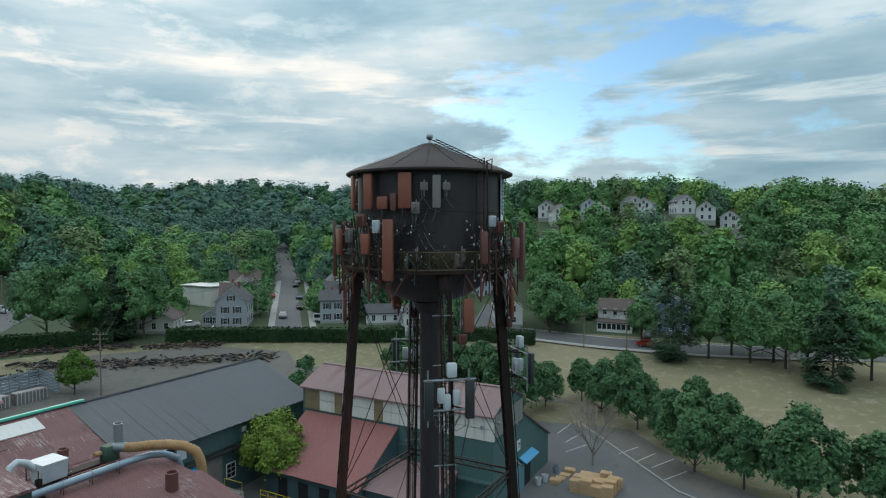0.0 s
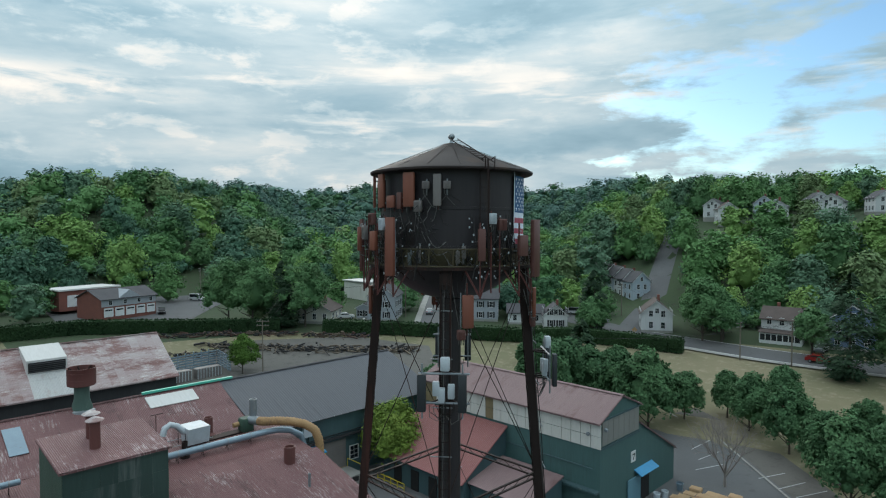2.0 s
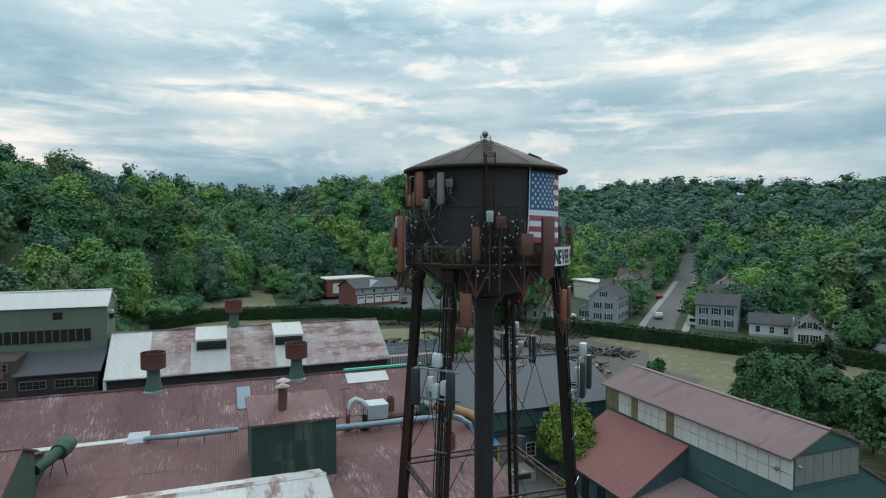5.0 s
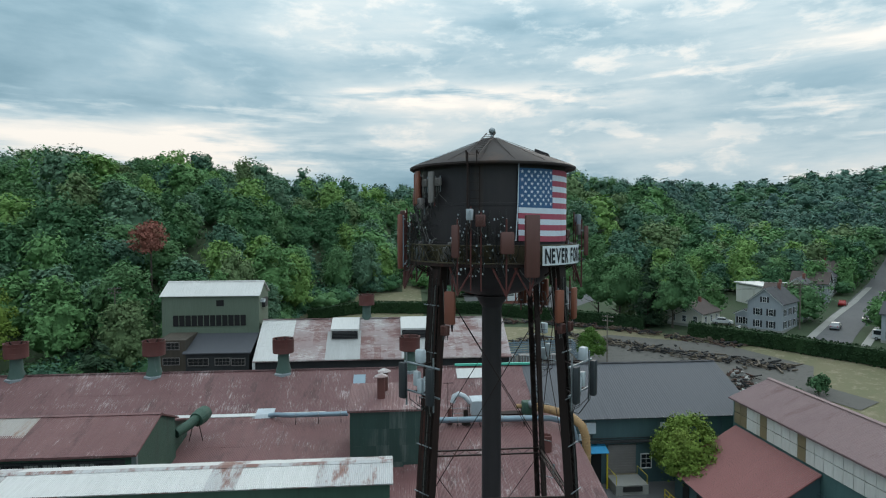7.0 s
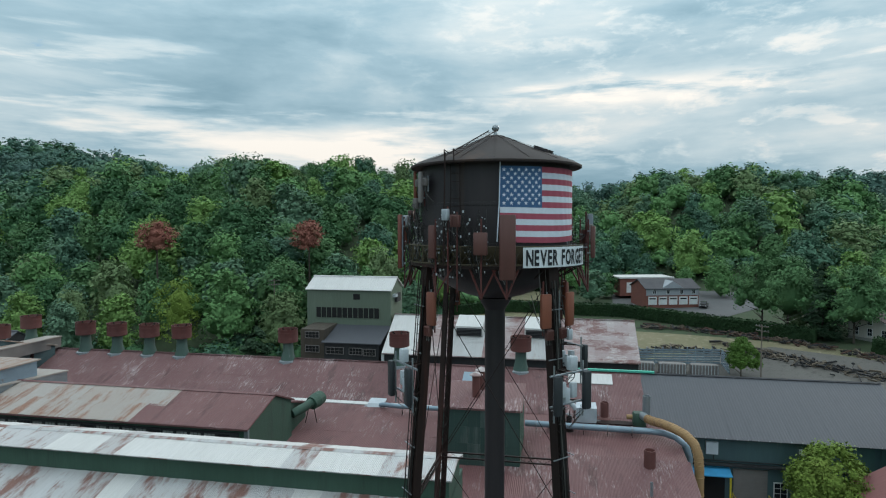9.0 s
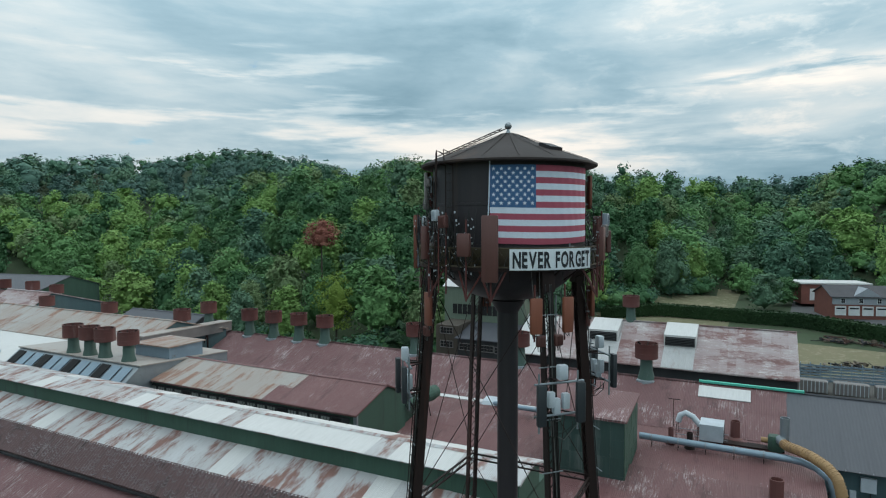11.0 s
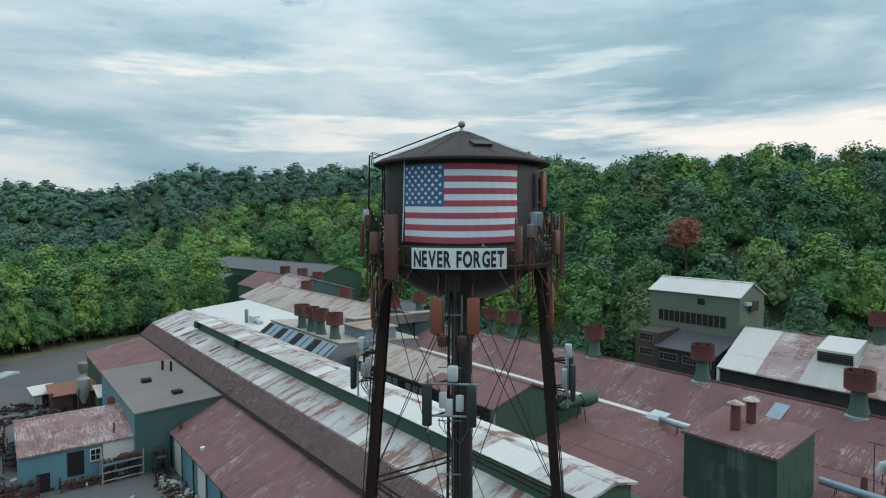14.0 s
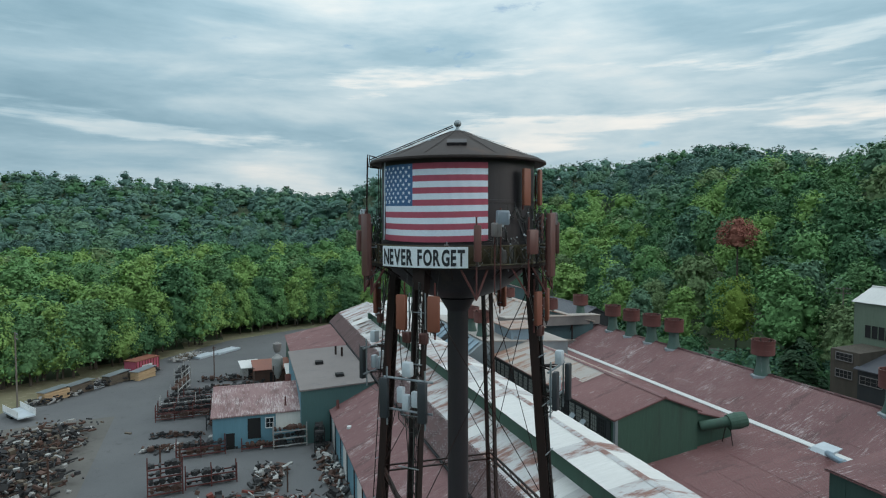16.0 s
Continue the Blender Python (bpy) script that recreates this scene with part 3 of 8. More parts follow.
for k in range(SPOKES):
    ground_shape.f.append((centre, k, (k + 1) % SPOKES))
    for i in range(len(RINGS) - 2):
        a, b = i * SPOKES, (i + 1) * SPOKES
        ground_shape.f.append((a + k, b + k, b + (k + 1) % SPOKES, a + (k + 1) % SPOKES))
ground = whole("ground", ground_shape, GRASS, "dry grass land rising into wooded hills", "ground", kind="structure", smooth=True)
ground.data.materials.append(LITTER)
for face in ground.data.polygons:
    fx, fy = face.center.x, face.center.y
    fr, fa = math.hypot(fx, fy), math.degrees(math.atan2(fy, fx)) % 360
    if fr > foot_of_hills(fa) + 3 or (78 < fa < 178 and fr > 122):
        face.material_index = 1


def draped(outline, step=4.0, lift=0.03):
    """A sheet over the land within a convex outline of (x, y), cut into strips."""
    s = Shape()
    b = bmesh.new()
    b.faces.new([b.verts.new((x, y, 0)) for x, y in outline])
    xs, ys = [p[0] for p in outline], [p[1] for p in outline]
    for axis, lo, hi in ((0, min(xs), max(xs)), (1, min(ys), max(ys))):
        c = lo + step
        while c < hi:
            co, no = ((c, 0, 0), (1, 0, 0)) if axis == 0 else ((0, c, 0), (0, 1, 0))
            bmesh.ops.bisect_plane(b, geom=b.verts[:] + b.edges[:] + b.faces[:], plane_co=co, plane_no=no)
            c += step
    for f in b.faces:
        s.face(*[(v.co.x, v.co.y, land(v.co.x, v.co.y) + lift) for v in f.verts])
    b.free()
    return s


def way_along(pts, width, lift=0.05, step=3.0):
    """A road strip over the land along a line of (x, y)."""
    s, line = Shape(), []
    for (x0, y0), (x1, y1) in zip(pts, pts[1:]):
        n = max(1, int(math.hypot(x1 - x0, y1 - y0) / step))
        line += [(x0 + (x1 - x0) * i / n, y0 + (y1 - y0) * i / n) for i in range(n)]
    line.append(pts[-1])
    edge = []
    for i, (x, y) in enumerate(line):
        (ax, ay), (bx, by) = line[max(i - 1, 0)], line[min(i + 1, len(line) - 1)]
        d = math.hypot(bx - ax, by - ay)
        nx, ny = -(by - ay) / d, (bx - ax) / d
        row = []
        for k in range(5):
            o = width * (k / 4 - 0.5)
            row.append((x + nx * o, y + ny * o, land(x + nx * o, y + ny * o) + lift))
        edge.append(row)
    for p, q in zip(edge, edge[1:]):
        for k in range(4):
            s.face(p[k], p[k + 1], q[k + 1], q[k])
    return s

# ---- water tower ----
def polar(deg, r, z):
    return Vector((r * math.cos(radians(deg)), r * math.sin(radians(deg)), z))


TANK_R, DECK_R, DECK_Z, RAIL_Z, EAVE_Z, SEAM_Z = 3.17, 3.72, 29.22, 29.95, 33.2, 30.0
tower = thing("water_tower", "black steel water tower with conical roof on four lattice legs", "water tower")
part("tank_wall", Shape().lathe([(TANK_R, SEAM_Z - 0.05), (TANK_R, EAVE_Z + 0.12)], 96), TANK, tower, "black painted steel tank wall", True)
part("bowl", Shape().lathe([(TANK_R * math.cos(radians(a)), SEAM_Z - 2.4 * math.sin(radians(a))) for a in range(0, 88, 6)] + [(0.42, SEAM_Z - 2.4)], 96), TANK, tower, "dished black tank bottom", True)
for z in (SEAM_Z, 31.6):
    part("seam_band", Shape().lathe([(TANK_R, z - 0.06), (TANK_R + 0.022, z - 0.055), (TANK_R + 0.022, z + 0.055), (TANK_R, z + 0.06)], 96), TANK, tower, smooth=True)
roof = part("roof", Shape().lathe([(TANK_R - 0.02, EAVE_Z + 0.03), (3.60, EAVE_Z - 0.06), (3.66, EAVE_Z - 0.02), (3.66, EAVE_Z + 0.05), (3.45, EAVE_Z + 0.16), (2.2, EAVE_Z + 0.62), (1.0, EAVE_Z + 1.08), (0.22, EAVE_Z + 1.42), (0.0, EAVE_Z + 1.45)], 96), TANK_ROOF, tower, "conical brown black roof", True)
for k in range(16):
    part("roof_seam", Shape().bar(polar(k * 22.5 + 5, 0.3, EAVE_Z + 1.405), polar(k * 22.5 + 5, 3.45, EAVE_Z + 0.165), 0.035, 0.012), TANK_ROOF, roof)
part("hatch", Shape().block(pose(*polar(70, 2.2, EAVE_Z + 0.68), 0, 21, 70), 0.6, 0.75, 0.12), TANK, roof, "closed roof hatch")
finial = part("finial", Shape().lathe([(0.0, 34.55), (0.11, 34.55), (0.10, 34.68), (0.06, 34.74), (0.06, 34.80)] + [(0.155 * math.sin(radians(a)), 34.93 - 0.155 * math.cos(radians(a))) for a in range(25, 181, 15)], 20), STEEL, roof, "round ball finial", True)
part("riser_pipe", Shape().lathe([(0.42, 27.7), (0.44, 27.4), (0.43, 0.0)], 32), TANK, tower, "thick black riser pipe", True)
part("riser_cap", Shape().lathe([(0.42, 27.75), (0.75, 27.62), (0.44, 27.1)], 32), TANK, tower, smooth=True)

part("moss_band", Shape().lathe([((TANK_R + 0.012) * math.cos(radians(q)), SEAM_Z - 0.08 - 2.42 * math.sin(radians(q))) for q in range(0, 19, 3)], 96), IRON_OLIVE, tower, "mossy olive band of the tank behind the railing", True)
deck = part("balcony_floor", Shape().lathe([(TANK_R - 0.03, DECK_Z), (DECK_R, DECK_Z), (DECK_R, DECK_Z - 0.12), (TANK_R - 0.03, DECK_Z - 0.12)], 72), IRON, tower, "rusty ring walkway")
for z in (RAIL_Z, DECK_Z + 0.04):
    part("rail", Shape().pipe([polar(a, DECK_R, z) for a in range(0, 361, 5)], 0.030, 6), IRON_OLIVE, tower)
for k in range(24):
    post = part("rail_post", Shape().bar(polar(k * 15, DECK_R, DECK_Z), polar(k * 15, DECK_R, RAIL_Z), 0.05), IRON_OLIVE, tower)
lace = Shape()
for k in range(48):
    for z0, z1 in ((DECK_Z + 0.04, RAIL_Z), (RAIL_Z, DECK_Z + 0.04)):
        lace.bar(polar(k * 7.5, DECK_R + 0.01, z0), polar(k * 7.5 + 7.5, DECK_R + 0.01, z1), 0.032, 0.012)
part("rail_lacing", lace, IRON_OLIVE, tower, "criss-cross flat bar lacing of the railing")
for k in range(24):
    a = k * 15 + 7
    part("deck_bracket", Shape().bar(polar(a, DECK_R - 0.05, DECK_Z - 0.12), polar(a, TANK_R - 0.18, DECK_Z - 0.55), 0.05, 0.05), IRON, tower)

LEG_AZ = (46.2, 133.4, 226.6, 310.2)


def leg_at(az, z):
    return polar(az, 3.24 + 0.079 * (29.0 - z), z)


for az in LEG_AZ:
    leg = new("leg", None)
    leg.parent = tower
    top, base = leg_at(az, 29.1), leg_at(az, 0.0)
    out, side = polar(az, 1, 0), polar(az + 90, 1, 0)
    for s in (-1, 1):
        part("channel", Shape().bar(top + side * 0.19 * s, base + side * 0.19 * s, 0.07, 0.36), IRON, leg)
    zig = Shape()
    n = 66
    for i in range(n):
        p, q = top.lerp(base, i / n), top.lerp(base, (i + 1) / n)
        s = 0.19 if i % 2 else -0.19
        for d in (-0.17, 0.17):
            zig.bar(p + side * s + out * d, q - side * s + out * d, 0.055, 0.014)
    part("lacing", zig, IRON, leg, "")
    part("base_plate", Shape().block(pose(base.x, base.y, 0.25, 0, 0, az), 1.1, 1.1, 0.5), CONCRETE, leg)
    part("cap_plate", Shape().bar(leg_at(az, 29.2), leg_at(az, 28.3), 0.5, 0.5), IRON, leg)

for i, az in enumerate(LEG_AZ):
    nxt = LEG_AZ[(i + 1) % 4]
    for z in (19.4, 9.8):
        a, b = leg_at(az, z), leg_at(nxt, z)
        strut = part("strut", Shape().bar(a + Vector((0, 0, 0.13)), b + Vector((0, 0, 0.13)), 0.09, 0.06), IRON, tower, "horizontal lattice strut")
        part("lower_chord", Shape().bar(a - Vector((0, 0, 0.13)), b - Vector((0, 0, 0.13)), 0.09, 0.06), IRON, strut)
        web = Shape()
        for k in range(14):
            p, q = a.lerp(b, k / 14), a.lerp(b, (k + 1) / 14)
            s = 0.13 if k % 2 else -0.13
            web.bar(p + Vector((0, 0, s)), q - Vector((0, 0, s)), 0.04, 0.012)
        part("web", web, IRON, strut)
    for z0, z1 in ((28.4, 19.6), (19.2, 10.0), (9.6, 0.6)):
        for a, b in ((az, nxt), (nxt, az)):
            part("brace_rod", Shape().rod(leg_at(a, z0), leg_at(b, z1), 0.018, 6), IRON, tower)

# ladders: one up the leg, one up the tank wall and over the roof
def ladder(name, low, high, width_way, parent, step=0.3, w=0.42):
    s, n = width_way.normalized() * w / 2, max(2, int((high - low).length / step))
    lad = part(name, Shape().rod(low - s, high - s, 0.022, 6).rod(low + s, high + s, 0.022, 6), IRON, parent)
    for k in range(1, n):
        p = low.lerp(high, k / n)
        part("rung", Shape().rod(p - s, p + s, 0.012, 5, caps=False), IRON, lad)
    return lad


L_AZ = 338.0
across = polar(L_AZ + 90, 1, 0)
ladder("tank_ladder", polar(L_AZ, TANK_R + 0.14, DECK_Z), polar(L_AZ, TANK_R + 0.14, EAVE_Z - 0.1), across, tower)
ladder("roof_ladder", polar(L_AZ, 3.72, EAVE_Z + 0.22), polar(L_AZ, 0.2, EAVE_Z + 1.62), across, tower)
for s in (-0.21, 0.21):
    part("ladder_hoop", Shape().pipe([polar(L_AZ, 3.3, EAVE_Z - 0.1) + across * s, polar(L_AZ, 3.75, EAVE_Z - 0.05) + across * s, polar(L_AZ, 3.78, EAVE_Z + 0.45) + across * s, polar(L_AZ, 3.45, EAVE_Z + 0.35) + across * s], 0.025, 6), IRON, tower)
part("conduit_pole", Shape().rod(polar(336, 3.95, 29.2), polar(336, 3.85, EAVE_Z + 0.35), 0.035, 6), IRON, tower)
lz = polar(LEG_AZ[3], 0.36, 0)
ladder("leg_ladder", leg_at(LEG_AZ[3], 1.0) + lz, leg_at(LEG_AZ[3], 28.9) + lz, polar(LEG_AZ[3] + 90, 1, 0), tower, 0.36)
rnd = random.Random(5)
for az in (LEG_AZ[0], LEG_AZ[1], LEG_AZ[3]):
    for k in range(4):
        off = polar(az + 90, 1, 0) * rnd.uniform(-0.16, 0.16) + polar(az, 1, 0) * (0.22 + 0.03 * k)
        pts = [leg_at(az, z) + off + Vector((rnd.uniform(-0.03, 0.03), rnd.uniform(-0.03, 0.03), 0)) for z in (28.6, 26, 23.5, 21, 18, 14, 9, 4, 0.5)]
        whole("feed_cable", Shape().pipe(pts, 0.022, 5), CABLE if k else CABLE_PALE, "coaxial feed cable clipped down a tower leg", "cable", "feed cables")
    for k in range(14):
        z = 27.5 - 1.9 * k
        if z > 1:
            q = leg_at(az, z)
            part("cable_clamp", Shape().bar(q - polar(az + 90, 0.55, 0) + polar(az, 0.3, 0), q + polar(az + 90, 0.3, 0) + polar(az, 0.3, 0), 0.035), STEEL, tower)


# ---- antennas on the balcony and the tank ----
def soft_box(m, sx, sy, sz, r=0.04):
    """A box with rounded upright edges."""
    s, ring = Shape(), []
    for cx, cy, t0 in ((1, 1, 0), (-1, 1, 90), (-1, -1, 180), (1, -1, 270)):
        for t in (0, 45, 90):
            a = radians(t0 + t)
            ring.append((cx * (sx / 2 - r) + r * math.cos(a), cy * (sy / 2 - r) + r * math.sin(a)))
    n = len(ring)
    for z, k in ((-sz / 2, 0.86), (-sz / 2 + r, 1), (sz / 2 - r, 1), (sz / 2, 0.86)):
        s.v += [tuple(m @ Vector((x * k, y * k, z))) for x, y in ring]
    for j in range(3):
        s.f += [(j * n + i, j * n + (i + 1) % n, (j + 1) * n + (i + 1) % n, (j + 1) * n + i) for i in range(n)]
    s.f += [tuple(reversed(range(n))), tuple(3 * n + i for i in range(n))]
    return s


def panel_antenna(az, r, z0, z1, w, mat, label, depth=0.16, mast=True, turn=0.0, mast_z=(28.05, 31.0), ties=True, name="panel_antenna", cable_end=29.4):
    """An upright panel aerial on a mast outside the railing; its own mast, brackets and pigtail cables are its parts."""
    p = polar(az, r, (z0 + z1) / 2)
    th = thing(name, label, "antenna", group="antennas on the tower")
    part("radome", soft_box(pose(*p, 0, 0, az + turn), depth, w, z1 - z0), mat, th, smooth=True)
    if mast:
        rm = r - depth / 2 - 0.10
        m0, m1 = polar(az, rm, mast_z[0]), polar(az, rm, mast_z[1])
        part("mast_pipe", Shape().rod(m0, m1, 0.035, 8), OXIDE, th, "red oxide mast pipe", True)
        for z in (z0 + 0.2, z1 - 0.2):
            part("bracket", Shape().bar(polar(az, rm - 0.03, z), polar(az, r - depth / 2, z), 0.10, 0.06), STEEL, th)
        if ties:
            for d in (-8, 8):
                part("brace", Shape().bar(polar(az, rm, mast_z[0] + 0.05), polar(az + d, DECK_R - 0.12, DECK_Z - 0.1), 0.06, 0.06), OXIDE, th, "red oxide diagonal brace")
            part("stay", Shape().bar(polar(az, rm, RAIL_Z - 0.1), polar(az, DECK_R - 0.02, RAIL_Z - 0.1), 0.05), STEEL, th)
    rr = random.Random(int(az * 10 + z0 * 7))
    side = polar(az + 90, 1, 0)
    for k in range(3):
        o = side * rr.uniform(-w / 3, w / 3)
        a = p + o - Vector((0, 0, (z1 - z0) / 2))
        b = polar(az + rr.uniform(-9, 9), TANK_R + 0.12, cable_end + rr.uniform(-0.2, 0.3))
        mid = (a + b) / 2 - Vector((0, 0, rr.uniform(0.1, 0.35)))
        part("pigtail", Shape().pipe([a, a - Vector((0, 0, 0.16)), mid, b], 0.014, 5), CABLE if k else CABLE_PALE, th)
    return th


def radio_unit(az, r, z0, z1, w, mat, label, depth=0.2, name="radio_unit"):
    p = polar(az, r, (z0 + z1) / 2)
    th = thing(name, label, "radio unit", group="radio units on the tower")
    part("housing", soft_box(pose(*p, 0, 0, az), depth, w, z1 - z0, 0.03), mat, th, smooth=True)
    for k in range(5):
        part("cooling_fin", Shape().block(pose(*(p + polar(az, depth / 2 + 0.012, 0) + polar(az + 90, (k - 2) * w / 6, 0)), 0, 0, az), 0.03, 0.012, (z1 - z0) * 0.8), mat, th)
    part("mast_pipe", Shape().rod(polar(az, r - depth / 2 - 0.06, 28.2 if r > 3.6 else z0 - 0.25), polar(az, r - depth / 2 - 0.06, z1 + 0.1), 0.03, 8), OXIDE if r > 3.9 else STEEL, th)
    rr = random.Random(int(az * 7))
    for k in range(4):
        a = p + polar(az + 90, (k - 1.5) * w / 5, 0) - Vector((0, 0, (z1 - z0) / 2))
        b = polar(az + rr.uniform(-12, 12), TANK_R + 0.1, max(29.6, z0 - 0.8) + rr.uniform(-0.2, 0.3))
        part("pigtail", Shape().pipe([a, a - Vector((0, 0, 0.2)), (a + b) / 2 - Vector((0, 0, rr.uniform(0.1, 0.5))), b], 0.013, 5), CABLE if k % 2 else CABLE_PALE, th)
    return th


# high on the tank wall
HIGH = "brick red panel antenna fixed high on the tank wall"
for az, w, z0, z1, mat, lab in ((232, 0.42, 31.7, 33.08, RUST_PANEL, HIGH), (254.5, 0.50, 31.66, 33.08, RUST_PANEL, HIGH), (284, 0.54, 31.66, 33.05, RUST_PANEL, HIGH), (267.5, 0.50, 31.64, 32.14, RUST_PANEL, "small square brick red antenna on the tank wall"), (276, 0.26, 31.58, 32.25, BROWN_PANEL, "narrow brown antenna on the tank wall"), (304.5, 0.33, 31.68, 32.95, GREY_RADOME, "grey panel antenna between two small boxes on the tank wall"), (120, 0.46, 31.45, 32.85, RUST_PANEL, HIGH), (142, 0.44, 31.5, 32.9, RUST_PANEL, HIGH), (166, 0.44, 31.5, 32.9, RUST_PANEL, HIGH)):
    panel_antenna(az, TANK_R + 0.30, z0, z1, w, mat, lab, 0.13, True, 0, (z0 - 0.15, z1 - 0.2), False, cable_end=30.9)
for az in (296.5, 311):
    radio_unit(az, TANK_R + 0.28, 32.36, 32.67, 0.3, GREY_RADOME, "small pale grey box on the tank wall", 0.14, "tank_box")
radio_unit(291, TANK_R + 0.30, 31.45, 31.9, 0.32, GREY_RADOME, "grey radio box below the high antennas", 0.2)
# round the railing
LONG, SHORT = "long panel antenna on a mast outside the railing", "short panel antenna on a mast at the railing"
for az, w, z0, z1, mat, lab in ((277.5, 0.42, 28.87, 31.22, RUST_PANEL, "brick red " + LONG), (263, 0.40, 29.87, 30.67, RUST_PANEL, "brick red " + SHORT), (236, 0.40, 29.8, 30.85, RUST_PANEL, "brick red " + SHORT), (218, 0.42, 28.8, 31.2, BROWN_PANEL, "brown " + LONG), (302, 0.30, 28.95, 31.2, BLUE_RADOME, "blue grey " + LONG), (330.5, 0.30, 29.5, 30.76, BROWN_PANEL, "brown " + SHORT), (358.3, 0.52, 29.66, 30.5, BROWN_PANEL, "brown " + SHORT), (12, 0.60, 28.75, 31.15, BROWN_PANEL, "wide brown " + LONG), (80.5, 0.26, 29.42, 30.72, BROWN_PANEL, "brown " + SHORT), (112.5, 0.50, 29.63, 30.54, BROWN_PANEL, "brown " + SHORT), (131, 0.55, 28.72, 31.16, BROWN_PANEL, "wide brown " + LONG), (160, 0.3, 29.5, 30.8, BROWN_PANEL, "brown " + SHORT), (188, 0.5, 28.8, 31.2, BROWN_PANEL, "wide brown " + LONG)):
    if az != 302:
        panel_antenna(az, 4.15, z0, z1, w, mat, lab, 0.18, mast_z=(28.0, max(31.0, z1 - 0.1)))
part("radome_back", Shape().block(pose(*polar(277.5, 4.04, 30.05), 0, 0, 277.5), 0.06, 0.34, 2.2), BLUE_RADOME, [o for o in scene.objects if o.get("label") == "brick red " + LONG][0], "blue grey back of the radome")
rnd = random.Random(77)
tangle = Shape()
for k in range(150):
    az = rnd.choice((rnd.uniform(222, 300), rnd.uniform(326, 362), rnd.uniform(100, 200)))
    a = polar(az, rnd.uniform(TANK_R + 0.05, 4.0), rnd.uniform(29.3, 31.4))
    b = polar(az + rnd.uniform(-9, 9), rnd.uniform(TANK_R + 0.05, 4.0), rnd.uniform(28.7, 30.9))
    tangle.pipe([a, a.lerp(b, 0.3) - Vector((0, 0, rnd.uniform(0.05, 0.4))), a.lerp(b, 0.75) - Vector((0, 0, rnd.uniform(0.1, 0.5))), b], rnd.uniform(0.012, 0.03), 4)
whole("cable_tangle", tangle, CABLE, "tangle of black jumper cables round the balcony", "cables", kind="stuff")
clips = Shape()
for k in range(230):
    az = rnd.choice((rnd.uniform(222, 300), rnd.uniform(326, 362), rnd.uniform(100, 200)))
    clips.block(pose(*polar(az, rnd.uniform(TANK_R + 0.1, 4.0), rnd.uniform(28.7, 31.3)), 0, 0, az), 0.04, rnd.uniform(0.025, 0.055), rnd.uniform(0.03, 0.09))
whole("cable_connectors", clips, WHITE_BOX, "small pale cable connectors and tags round the balcony", "connectors", kind="stuff")
for az, z0, z1, w, mat in ((258, 30.92, 31.42, 0.42, BROWN_PANEL), (269, 30.7, 31.2, 0.26, WHITE_BOX), (338, 30.95, 31.38, 0.26, WHITE_BOX), (344, 30.70, 31.16, 0.38, BROWN_PANEL), (94.5, 30.72, 31.24, 0.48, BLUE_RADOME), (91, 30.30, 30.80, 0.36, GREY_RADOME), (246, 30.3, 30.9, 0.34, GREY_RADOME), (225, 30.5, 31.0, 0.36, GREY_RADOME), (148, 30.7, 31.2, 0.36, GREY_RADOME)):
    radio_unit(az, 4.02, z0, z1, w, mat, "finned radio box on a mast at the balcony railing")
for az in (241, 251, 272, 285, 292, 318, 322, 100, 106, 122, 64, 152, 173, 203, 212):
    z = 29.55 + 0.35 * ((az * 7) % 5) / 5
    radio_unit(az, DECK_R - 0.2, z - 0.25, z + 0.25, 0.16, STEEL if az % 2 else GREY_RADOME, "slim cable splice box hung on the balcony railing", 0.12, "splice_box")
# loops of cable round the wall above the railing
rnd = random.Random(8)
for k in range(46):
    az = rnd.choice((rnd.uniform(222, 300), rnd.uniform(222, 300), rnd.uniform(100, 140)))
    span, z0 = rnd.uniform(6, 26), rnd.uniform(29.7, 31.5)
    z1, sag, r = z0 + rnd.uniform(-0.9, 0.5), rnd.uniform(0.15, 0.6), TANK_R + rnd.uniform(0.06, 0.5)
    pts = [polar(az + span * i / 8, r + 0.1 * math.sin(3 * i), max(29.3, z0 + (z1 - z0) * i / 8 - sag * math.sin(math.pi * i / 8))) for i in range(9)]
    whole("jumper_cable", Shape().pipe(pts, rnd.uniform(0.011, 0.019), 5), CABLE if k % 3 else CABLE_PALE, "slack jumper cable looped along the tank wall", "cable", "jumper cables")
# below the bowl, beside the legs
for az in (36.8, 57.2, 324, 307, 127, 146, 217, 236):
    if az in (307, 236):
        continue
    panel_antenna(az, 3.75, 26.82, 28.13, 0.46, RUST_PANEL, "brick red panel antenna beside a tower leg under the bowl", 0.16, True, 0, (26.5, 28.6), False, cable_end=28.0)
for az in (40, 51, 320, 132):
    radio_unit(az, 3.7, 26.35, 26.75, 0.34, BROWN_PANEL, "dark radio box under the panel antennas at a leg", 0.2, "leg_radio")


